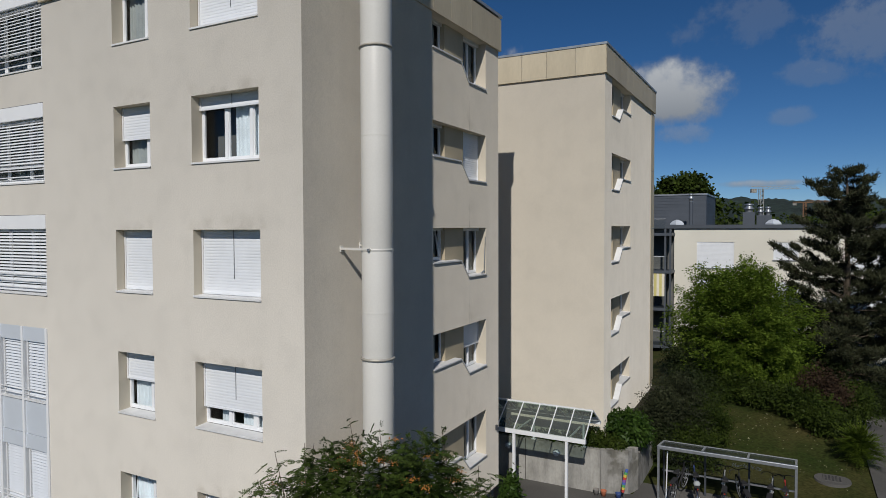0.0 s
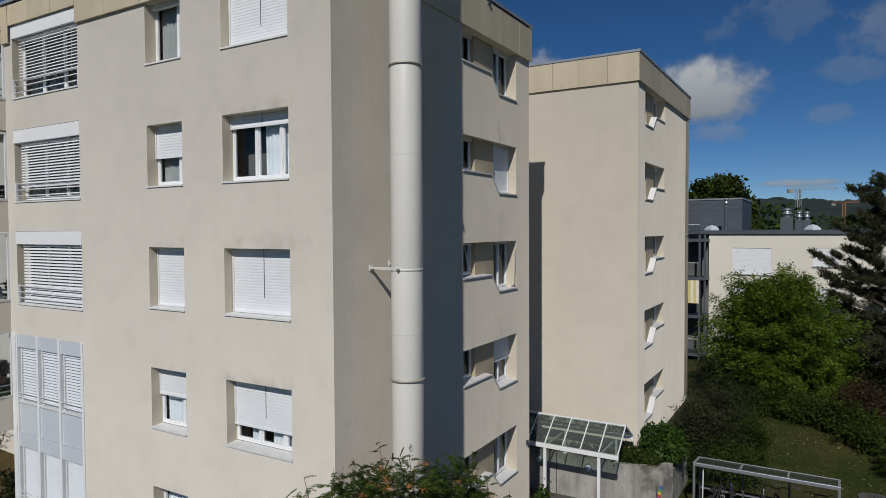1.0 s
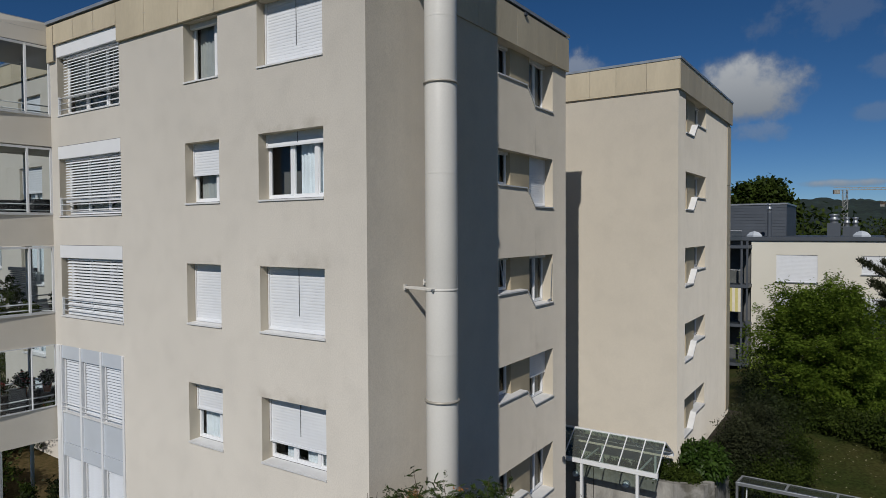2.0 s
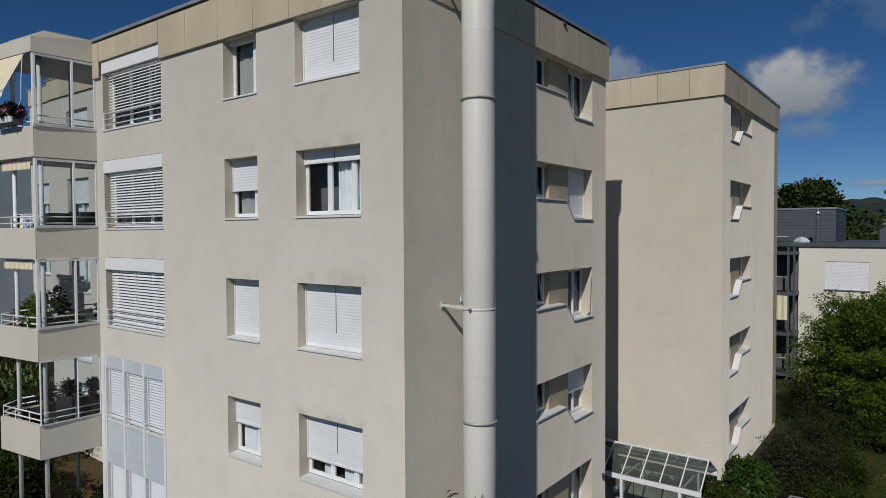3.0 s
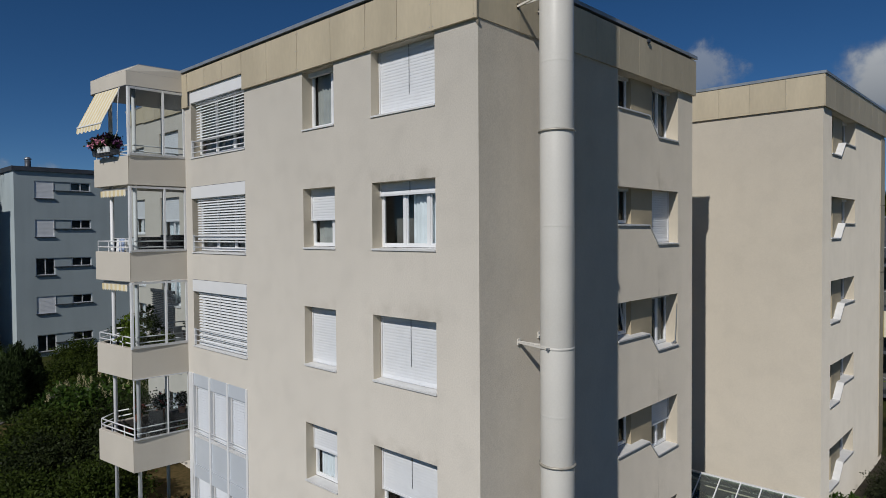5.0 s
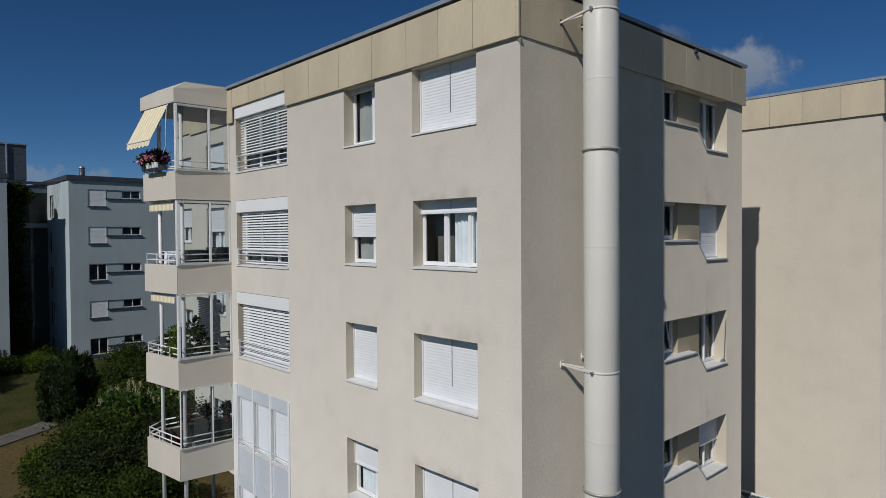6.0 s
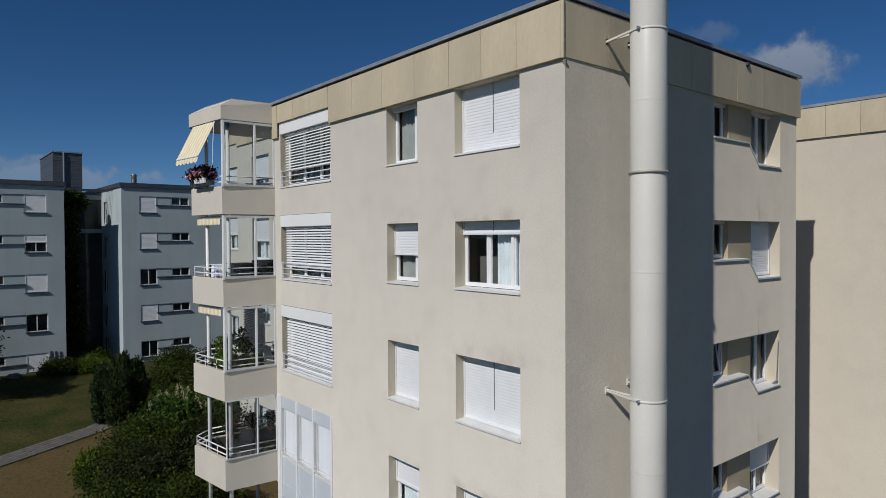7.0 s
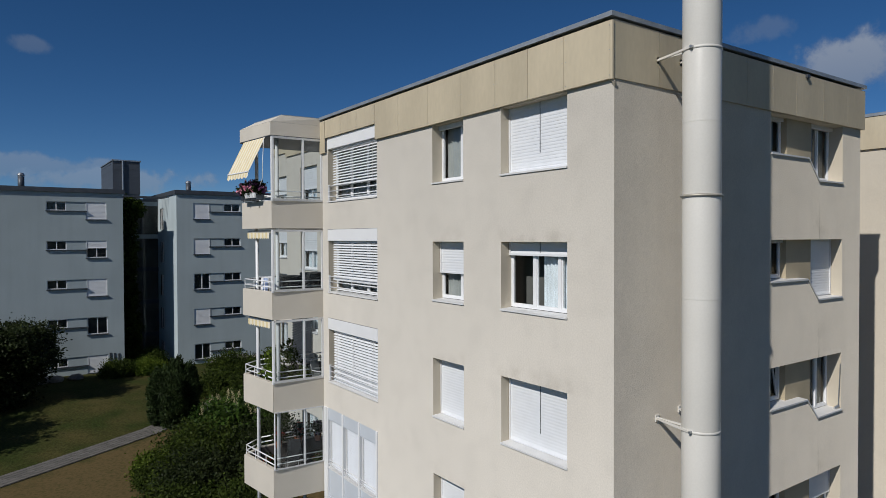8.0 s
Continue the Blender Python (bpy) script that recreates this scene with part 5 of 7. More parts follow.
# glazing on the side towards the long facade
for lv, top in enumerate(PTOP):
    zt = (15.34, 12.56, 9.84, 7.10)[lv]
    g = thing("balcony_glazing", (-11.38, -0.8, top), "framed glass screen of two sliding panes" if lv < 3 else "frameless glass screen on the balcony", "glass screen", "balcony glass screens")
    X = lambda y: A_W - 0.02 - 0.05 * (-y) / 1.6
    ys = [-1.56, -0.62, -0.02]
    post_w = 0.034 if lv < 3 else 0.012
    rails = [(top + 0.0, top + 0.07), (zt - 0.06, zt)] if lv < 3 else [(top, top + 0.03), (zt - 0.03, zt)]
    for z0, z1 in rails:
        s = Shape()
        s.hexa([(X(-1.58) - 0.03, -1.58, z0), (X(-1.58) + 0.03, -1.58, z0), (X(0) + 0.03, -0.01, z0), (X(0) - 0.03, -0.01, z0),
                (X(-1.58) - 0.03, -1.58, z1), (X(-1.58) + 0.03, -1.58, z1), (X(0) + 0.03, -0.01, z1), (X(0) - 0.03, -0.01, z1)])
        part("rail", s, ALU, g)
    for y in ys:
        s = Shape()
        s.box(X(y) - 0.03, X(y) + 0.03, y - post_w, y + post_w * 0.6, top + 0.03, zt - 0.03)
        part("upright", s, WHITE, g)
    for a, b in zip(ys, ys[1:]):
        s = Shape()
        s.poly([(X(a), a + post_w, top + 0.05), (X(b), b - post_w, top + 0.05), (X(b), b - post_w, zt - 0.04), (X(a), a + post_w, zt - 0.04)])
        part("pane", s, GLAZING, g).visible_shadow = False
    if lv < 3:
        s = Shape()
        s.box(-11.47, -11.41, -1.61, -1.55, top - 0.02, zt)
        part("corner_post", s, WHITE, g)

# the staggered wing behind the balconies
wing = thing("apartment_building", (-18.0, 5.0, 1.7), "staggered beige rendered wing with tan parapet panels behind the balconies", "building wing")
for wx0, wx1, wy, wins, top, grid in ((-21.9, A_W - 0.02, 3.0, [(-20.3, -18.5), (-16.6, -14.8)], 17.0, 16.4), (-29.1, -21.9, 5.0, [(-28.5, -27.0), (-25.5, -23.9)], 17.9, 16.7)):
    Sw = south(wy)
    hw = [(grid - 0.95 - STOREY * i, [(a, grid - 2.75 - STOREY * i), (b, grid - 2.75 - STOREY * i)]) for i in range(5) for a, b in wins]
    face, rev = wall_face(Sw, wx0, wx1, 1.2, top - 0.1, hw, 0.18)
    part("wall", face, PLASTER, wing)
    for rv in rev:
        part("window_reveal", rv, REVEAL, wing)
    for i, (zt, pts) in enumerate(hw):
        a, b = pts[0][0], pts[1][0]
        w = window(Sw, wing, a, b, pts[0][1] + 0.02, zt, 0.18, bays=2, curtain=(CURTAIN, [(a + 0.2, b - 0.2)]))
        if i in (0, 2, 3, 7):
            shutter(Sw, w, a + 0.03, b - 0.03, zt - 1.0, zt, 0.12, 0.09, cord=False)
        sill(Sw, wing, [(a - 0.02, pts[0][1]), (b + 0.02, pts[0][1])], 0.18)
    s = Shape()
    s.poly([(wx0, 9.0, 1.2), (wx0, wy, 1.2), (wx0, wy, top - 0.1), (wx0, 9.0, top - 0.1)])
    s.poly([(wx1, wy, 1.2), (wx1, 9.0, 1.2), (wx1, 9.0, top - 0.1), (wx1, wy, top - 0.1)])
    part("wall", s, PLASTER, wing)
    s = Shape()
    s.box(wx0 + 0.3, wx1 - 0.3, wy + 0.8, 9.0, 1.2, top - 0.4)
    part("room_core", s, UNLIT_DEPTH, wing)
    n = int((wx1 - wx0) / 1.25)
    fascia_run(Sw, wing, [wx0 + (wx1 - wx0) * k / n for k in range(n + 1)], top - 0.9, top - 0.12)
    coping_run("roof_edge", wing, (wx0, wx1, wy, 9.0), top)

# a dark slatted blind on the wing, seen through the balcony glass
bld = part("blind_box", (lambda q: (q.box(-21.2, -19.0, 2.88, 2.995, 8.72, 8.86), q)[1])(Shape()), DARK_METAL, wing, "dark slatted blind")
for k in range(26):
    s = Shape()
    z = 6.72 + k * 0.077
    s.hexa([(-21.18, 2.90, z), (-19.02, 2.90, z), (-19.02, 2.97, z + 0.035), (-21.18, 2.97, z + 0.035), (-21.18, 2.90, z + 0.008), (-19.02, 2.90, z + 0.008), (-19.02, 2.97, z + 0.043), (-21.18, 2.97, z + 0.043)])
    part("slat", s, DARK_METAL, bld)

# striped awning, half let down
aw = thing("awning", (-12.4, -1.95, 15.3), "cream and yellow striped awning half lowered over the top balcony", "awning")
e0, e1 = Vector((-11.66, -1.70, 15.31)), Vector((-13.12, -1.86, 15.31))
out_v = Vector((-0.02, -0.50, -1.04))
for i in range(16):
    a, b = e0.lerp(e1, i / 16), e0.lerp(e1, (i + 1) / 16)
    s = Shape()
    n = Vector((0, 0, 0.006))
    s.hexa([a - n, b - n, b + out_v - n, a + out_v - n, a + n, b + n, b + out_v + n, a + out_v + n])
    drop = Vector((-0.02, -0.03, -0.19))
    lip = []
    for k in range(5):
        f = (i + k / 4) / 16
        lip.append(e0.lerp(e1, f) + out_v + drop * (0.72 + 0.28 * abs(math.sin(math.pi * f * 6))))
    s.poly([a + out_v, *lip, b + out_v])
    part("stripe", s, AWNING if i % 2 else AWNING_PALE, aw)
s = Shape()
s.tube(e0 + out_v, e1 + out_v, 0.025)
part("front_bar", s, WHITE, aw)
for p in (e0 + Vector((-0.1, 0, 0)), e1 + Vector((0.1, 0, 0))):
    s = Shape()
    s.tube(p + Vector((0, 0, -0.06)), p + out_v * 0.97 + Vector((0, 0, -0.03)), 0.016)
    part("arm", s, WHITE, aw)
for k, zt in enumerate((12.56, 9.83)):
    v = thing("awning", (-12.4, -1.9, zt), "rolled awning with a scalloped cream valance", "awning")
    s = Shape()
    s.tube((-11.85, -1.46, zt - 0.06), (-13.3, -1.64, zt - 0.06), 0.05)
    part("roller", s, ALU, v)
    for i in range(12):
        a, b = Vector((-11.85, -1.53, zt - 0.08)).lerp(Vector((-13.3, -1.71, zt - 0.08)), i / 12), Vector((-11.85, -1.53, zt - 0.08)).lerp(Vector((-13.3, -1.71, zt - 0.08)), (i + 1) / 12)
        s = Shape()
        s.poly([a, b, b - Vector((0, 0, 0.16)), (a + b) / 2 - Vector((0, 0, 0.2)), a - Vector((0, 0, 0.16))])
        part("valance", s, AWNING if i % 2 else AWNING_PALE, v)
s = Shape()
s.line([(-11.62, -1.75, 15.3), (-11.6, -1.8, 14.6), (-11.68, -1.78, 14.1), (-11.9, -1.8, 13.85)], 0.012, 6)
solo("awning_crank", s, WHITE, "white bent crank rod hanging from the awning", "crank rod")


# ---- leaves and plants ----
def leaf_mesh(name, centres, axes, normals, length, width, material, smooth=False):
    """Kite-shaped leaves, folded along the midrib, one island each."""
    c, ax, nm = (np.asarray(v, float) for v in (centres, axes, normals))
    ax /= np.linalg.norm(ax, axis=1, keepdims=True) + 1e-9
    side = np.cross(ax, nm)
    side /= np.linalg.norm(side, axis=1, keepdims=True) + 1e-9
    up = np.cross(side, ax)
    L, W = np.asarray(length)[:, None], np.asarray(width)[:, None]
    v = np.stack([c - ax * L * 0.5, c + side * W * 0.5 - up * W * 0.12, c + ax * L * 0.5 - up * L * 0.08, c - side * W * 0.5 - up * W * 0.12], 1).reshape(-1, 3)
    n = len(c)
    i = np.arange(n)[:, None] * 4
    f = np.concatenate([i + [0, 1, 2], i + [0, 2, 3]], 1).reshape(-1, 3)
    me = bpy.data.meshes.new(name)
    me.vertices.add(len(v))
    me.vertices.foreach_set("co", v.ravel())
    me.loops.add(f.size)
    me.loops.foreach_set("vertex_index", f.ravel().astype(np.int32))
    me.polygons.add(len(f))
    me.polygons.foreach_set("loop_start", np.arange(0, f.size, 3, dtype=np.int32))
    me.update(calc_edges=True)
    me.materials.append(material)
    return me


def crown_points(rng, blobs, n, shell=0.55):
    """Points in clumps round the blobs' outer shells: (centre, radii)."""
    vol = np.array([b[1][0] * b[1][1] * b[1][2] for b in blobs]) ** 0.75
    pick = rng.choice(len(blobs), n, p=vol / vol.sum())
    d = rng.normal(size=(n, 3))
    d /= np.linalg.norm(d, axis=1, keepdims=True)
    r = shell + (1.08 - shell) * rng.random(n) ** 0.7
    wob = 1 + 0.16 * np.sin(d[:, 0] * 6 + pick * 1.7) * np.sin(d[:, 1] * 5 + pick) + 0.12 * np.sin(d[:, 2] * 9 + pick * 2.1)
    c = np.array([b[0] for b in blobs], float)[pick]
    rad = np.array([b[1] for b in blobs], float)[pick]
    return c + d * rad * (r * wob)[:, None], d


def clumped(rng, pts, dirs, per, spread):
    n = len(pts)
    p = np.repeat(pts, per, 0) + rng.normal(size=(n * per, 3)) * spread
    return p, np.repeat(dirs, per, 0)


def foliage(name, rng, owner, blobs, clumps, per, spread, length, width, material, droop=0.3, shell=0.55, label=""):
    pts, d = crown_points(rng, blobs, int(clumps * 1.3), shell)
    p, dd = clumped(rng, pts, d, int(per * 1.5), spread)
    length, width = length * 1.25, width * 1.5
    n = len(p)
    ax = dd + rng.normal(size=(n, 3)) * 0.7
    ax[:, 2] -= droop
    nm = dd * 0.6 + rng.normal(size=(n, 3)) * 0.55
    nm[:, 2] += 0.6
    k = 0.7 + 0.6 * rng.random(n)
    me = leaf_mesh(name, p, ax, nm, length * k, width * k, material)
    ob = new(name, me)
    ob.parent = owner
    if owner.type == "EMPTY":
        ob.matrix_parent_inverse = Matrix.Translation(-owner.location)
    return tagged(ob, label) if label else ob


def limbs(rng, base, r0, fork, ends, bend=0.25):
    """A tapered, crooked trunk with limbs that run out to the ends."""
    s = Shape()

    def run(a, b, ra, rb, n=5):
        a, b = Vector(a), Vector(b)
        prev, rp = a, ra
        for i in range(1, n + 1):
            f = i / n
            p = a.lerp(b, f) + Vector(rng.normal(size=3) * bend * (0.3 if i < n else 0) * (b - a).length / n)
            r = ra + (rb - ra) * f
            s.tube(prev, p, rp, r, 7, False)
            prev, rp = p, r
    run(base, fork, r0, r0 * 0.6)
    for e in ends:
        f = 0.4 + 0.6 * rng.random()
        run(Vector(base).lerp(Vector(fork), f), e, r0 * 0.45, r0 * 0.08)
    return s


def shrub(name, seed, at, radii, material, label, category, clumps=260, per=14, spread=0.12, length=0.09, width=0.045, blobs=7, group="", droop=0.2, stem=None):
    """A shrub: stems and a crown of many small leaves on several uneven lobes."""
    rng = np.random.default_rng(seed)
    x, y = at[:2]
    z = float(height(x, y)) if len(at) == 2 else at[2]
    t = thing(name, (x, y, z), label, category, group)
    bl = []
    for i in range(blobs):
        g = 2 * math.pi * (i + rng.random() * 0.5) / blobs
        f = 0.0 if i == 0 else 0.5 + 0.12 * rng.random()
        k = 0.52 + 0.2 * rng.random()
        bl.append(((x + f * radii[0] * math.cos(g), y + f * radii[1] * math.sin(g), z + radii[2] * (0.75 + 0.45 * rng.random() - 0.25 * (i > 0))), (radii[0] * k, radii[1] * k, radii[2] * k * 1.05)))
    bl.append(((x, y, z + radii[2] * 0.55), (radii[0] * 0.8, radii[1] * 0.8, radii[2] * 0.6)))
    part("stems", limbs(rng, (x, y, z - 0.1), 0.05 * max(radii), (x, y, z + radii[2] * 0.6), [b[0] for b in bl]), BARK, t)
    foliage("crown", rng, t, bl, clumps, per, spread, length, width, material, droop, 0.5)
    return t


# rowan beside the flue
rng = np.random.default_rng(11)
rowan = thing("rowan_tree", (2.3, -0.5, 0.3), "rowan tree with feathery leaves and orange berries", "tree")
rb = [((1.55, -0.75, 4.6), (0.95, 0.95, 1.0)), ((1.7, -0.3, 5.1), (0.75, 0.7, 0.85)), ((2.5, 0.2, 4.5), (0.95, 0.9, 1.0)), ((2.2, 0.5, 4.9), (0.6, 0.6, 0.7)),
      ((1.1, -1.4, 4.5), (0.65, 0.7, 0.95)), ((2.9, 0.9, 4.1), (0.65, 0.75, 0.75)), ((2.3, -0.8, 4.0), (1.3, 1.1, 1.0)), ((2.5, 0.4, 3.4), (1.2, 1.2, 1.0)), ((1.6, -1.2, 3.5), (1.0, 1.0, 1.0)), ((0.95, -1.75, 4.75), (0.6, 0.6, 0.7)), ((0.7, -2.0, 4.3), (0.6, 0.6, 0.9)), ((1.25, -0.9, 5.4), (0.55, 0.5, 0.5)), ((2.35, 0.3, 5.3), (0.55, 0.5, 0.55))]
sprigs = [(1.30, -0.31, 6.2), (1.9, -0.3, 6.15), (0.8, -1.62, 6.0), (1.05, -1.2, 6.05), (1.0, -0.9, 5.95), (2.35, 0.4, 6.0), (2.6, 0.6, 6.05), (2.55, 1.3, 5.25), (2.9, 1.5, 5.1), (0.65, -1.85, 5.6), (1.5, -0.6, 6.05), (3.1, 1.6, 4.9), (2.15, 0.1, 5.9)]
part("trunk", limbs(rng, (2.3, -0.4, 0.2), 0.11, (2.1, -0.3, 3.6), [b[0] for b in rb] ), BARK, rowan)
for sp in sprigs:
    s = Shape()
    a = Vector(sp) - Vector((0.1 * rng.normal(), 0.1 * rng.normal(), 1.1))
    s.tube(a, sp, 0.012, 0.004, 5, False)
    part("twig", s, BARK, rowan)
pts, d = crown_points(rng, rb, 11500, 0.5)
for sp in sprigs:
    k = 16
    f = rng.random(k)[:, None]
    base = np.array(sp) - np.array([0.0, 0, 0.75])
    pts = np.vstack([pts, base + (np.array(sp) - base) * f + rng.normal(size=(k, 3)) * 0.05])
    d = np.vstack([d, rng.normal(size=(k, 3)) + [0, 0, 0.3]])
ok = ((pts[:, 0] > 0.25) | (pts[:, 1] < -0.3)) & (np.hypot(pts[:, 0] - FX, pts[:, 1] - FY) > 0.55)
pts, d = pts[ok], d[ok]
n = len(pts)
ax = d + rng.normal(size=(n, 3)) * 0.5
ax[:, 2] = ax[:, 2] * 0.4 - 0.05
ax /= np.linalg.norm(ax, axis=1, keepdims=True)
up = np.tile([0, 0, 1.0], (n, 1)) + rng.normal(size=(n, 3)) * 0.3
side = np.cross(ax, up)
side /= np.linalg.norm(side, axis=1, keepdims=True)
C, AX, NM, LL, WW = [], [], [], [], []
for k in range(13):
    f = k // 2 / 6.0
    sg = 0 if k == 12 else (1 if k % 2 else -1)
    c = pts + ax * (f * 0.17 + 0.02)
    c = c - np.array([0, 0, 1.0]) * (f * f * 0.05)
    out = side * sg * 0.8 + ax * (0.55 if sg else 1.0)
    C.append(c + out * 0.024)
    AX.append(out)
    NM.append(up + rng.normal(size=(n, 3)) * 0.25)
    LL.append(np.full(n, 0.066 if sg else 0.055))
    WW.append(np.full(n, 0.025))
me = leaf_mesh("leaves", np.vstack(C), np.vstack(AX), np.vstack(NM), np.hstack(LL), np.hstack(WW), ROWAN_LEAF)
ob = new("crown", me)
ob.parent, ob.matrix_parent_inverse = rowan, Matrix.Translation(-rowan.location)
bs, bd = crown_points(rng, rb[:6] + rb[9:], 110, 0.97)
bme = bmesh.new()
bmesh.ops.create_icosphere(bme, subdivisions=1, radius=0.010)
bv = np.array([v.co for v in bme.verts])
bf = [[v.index for v in f.verts] for f in bme.faces]
bme.free()
s = Shape()
for k, (p, dd) in enumerate(zip(bs, bd)):
    if p[2] < 3.6 or (p[0] < 0.3 and p[1] > -0.3):
        continue
    for _ in range(26):
        o = rng.normal(size=3) * [0.055, 0.055, 0.022]
        n0 = len(s.v)
        s.v += [tuple(q) for q in (bv + p + o)]
        s.f += [tuple(i + n0 for i in f) for f in bf]
tagged(part("berries", s, BERRY, rowan, "hanging clusters of orange berries"), kind="stuff")

# the yard's shrubs and the garden to the north
shrub("laurel_shrub", 3, (2.85, 14.6, 1.75), (0.82, 0.82, 0.64), LAUREL_LEAF, "glossy green laurel shrub above the concrete wall", "shrub", 330, 12, 0.10, 0.15, 0.05, 7, droop=0.5)
shrub("dark_shrub", 4, (4.05, 18.1, 0.8), (1.15, 1.2, 1.5), BROWN_LEAF, "brown-green rounded shrub beside the lawn", "shrub", 900, 20, 0.12, 0.06, 0.032, 9)
shrub("dark_shrub", 8, (5.05, 18.4, 0.7), (1.0, 1.05, 1.25), SHRUB_LEAF, "rounded dark green shrub beside the lawn", "shrub", 700, 18, 0.12, 0.06, 0.032, 8)
shrub("dark_shrub", 5, (4.9, 16.9, 0.5), (1.0, 1.0, 0.9), SHRUB_LEAF, "low dense green shrub behind the bike shelter", "shrub", 260, 14, 0.12, 0.07, 0.04, 7)
shrub("dark_shrub", 6, (3.9, 16.6, 0.6), (0.6, 0.6, 0.7), DARK_LEAF, "dark shrub at the end of the concrete wall", "shrub", 240, 14, 0.12, 0.07, 0.035, 6)
shrub("corner_shrub", 7, (0.2, 9.7, 0.3), (0.24, 0.35, 0.8), LAUREL_LEAF, "upright leafy green shrub by the building corner", "shrub", 170, 12, 0.09, 0.13, 0.045, 6, droop=0.5)
for k, (x, y, r, h) in enumerate([(-0.6, 13.2, 0.45, 0.22), (0.3, 13.25, 0.5, 0.2), (1.2, 13.25, 0.5, 0.22), (2.0, 13.3, 0.5, 0.45), (2.55, 13.55, 0.5, 0.22), (2.9, 14.1, 0.3, 0.2), (1.6, 13.2, 0.5, 0.2), (2.75, 13.5, 0.35, 0.16), (-1.5, 13.2, 0.5, 0.3)]):
    shrub("bed_plant", 20 + k, (x, y, 1.72), (r, 0.3, h), SHRUB_LEAF, "low green plant in the raised bed", "plant", 90, 10, 0.07, 0.07, 0.035, 4, group="bed plants")
for k, (x, y, rx, ry, h, m) in enumerate([(5.2, 24.6, 1.7, 1.2, 0.7, SHRUB_LEAF), (7.2, 24.2, 1.7, 1.2, 0.75, SHRUB_LEAF), (8.7, 23.2, 1.3, 1.2, 0.7, SHRUB_LEAF), (9.5, 22.0, 0.9, 1.2, 0.6, SHRUB_LEAF),
                                         (9.6, 24.6, 1.0, 1.0, 1.15, RED_LEAF), (8.2, 26.3, 1.2, 1.2, 1.5, MAPLE_LEAF), (4.2, 22.2, 1.2, 1.6, 1.2, DARK_LEAF), (10.2, 27.0, 1.2, 1.0, 0.6, SHRUB_LEAF), (6.6, 27.5, 2.2, 1.5, 1.3, DARK_LEAF), (3.6, 26.0, 1.3, 1.6, 1.7, DARK_LEAF), (9.4, 28.6, 1.8, 1.5, 1.6, DARK_LEAF), (11.9, 28.6, 1.2, 1.2, 1.0, DARK_LEAF), (7.6, 29.6, 2.2, 1.6, 1.9, DARK_LEAF), (10.6, 25.2, 0.9, 0.9, 0.8, SHRUB_LEAF)]):
    shrub("border_shrub", 40 + k, (x, y), (rx, ry, h), m, "leafy border shrub along the lawn" if m is not RED_LEAF else "red-brown leaved border shrub", "shrub", 300, 13, 0.13, 0.085, 0.045, 7, group="border shrubs")

# arching yellow-green shrub by the lane
rng = np.random.default_rng(61)
fern = thing("arching_shrub", (10.4, 19.25, 0.3), "yellow-green rounded shrub of arching fronds by the lane", "shrub")
z0 = float(height(10.4, 19.25))
C, AX, NM = [], [], []
for i in range(430):
    g, el = rng.random() * 6.28, 0.05 + 1.35 * rng.random()
    dirv = np.array([math.cos(g) * math.cos(el), math.sin(g) * math.cos(el), math.sin(el)])
    ln = 0.62 + 0.55 * rng.random()
    up = 0.1 + 0.75 * rng.random()
    for k in range(22):
        f = 0.25 + 0.75 * k / 22
        p = np.array([10.4, 19.25, z0 + up]) + dirv * f * ln + np.array([0, 0, 0.3 * f - 0.5 * f * f * (1.3 - el * 0.5)])
        s_ = np.cross(dirv, [0, 0, 1.0])
        sg = 1 if k % 2 else -1
        C.append(p + s_ * sg * 0.05)
        AX.append(s_ * sg * 0.8 + dirv * 0.7 + [0, 0, -0.15])
        NM.append(rng.normal(size=3) * 0.2 + [0, 0, 1])
me = leaf_mesh("fronds", C, AX, NM, np.full(len(C), 0.12), np.full(len(C), 0.032), FERN_LEAF)
ob = new("fronds", me)
ob.parent, ob.matrix_parent_inverse = fern, Matrix.Translation(-fern.location)


def broad_tree(name, seed, at, crown, r0, material, label, clumps, per, spread, length, width, layers=14, droop=0.25, fork=0.35, shell=0.5):
    """A broad-leaved tree: crooked trunk and limbs, crown of many layered lobes."""
    rng = np.random.default_rng(seed)
    x, y = at
    z = float(height(x, y))
    (cx, cy, cz), (rx, ry, rz) = crown
    t = thing(name, (x, y, z), label, "tree")
    bl = []
    for i in range(layers):
        g = i * 2.4 + rng.random()
        v = -0.75 + 1.55 * (i + 0.5) / layers
        q = math.sqrt(max(0.05, 1 - v * v)) * (0.45 + 0.3 * rng.random())
        k = 0.26 + 0.16 * rng.random()
        bl.append(((cx + rx * q * math.cos(g), cy + ry * q * math.sin(g), cz + rz * v * 0.85), (rx * k * 1.25, ry * k * 1.25, rz * k * 0.8)))
    part("trunk", limbs(rng, (x, y, z - 0.2), r0, (cx, cy, z + (cz - z) * (1 + fork) * 0.7), [b[0] for b in bl]), BARK, t)
    foliage("crown", rng, t, bl, clumps, per, spread, length, width, material, droop, shell)
    return t


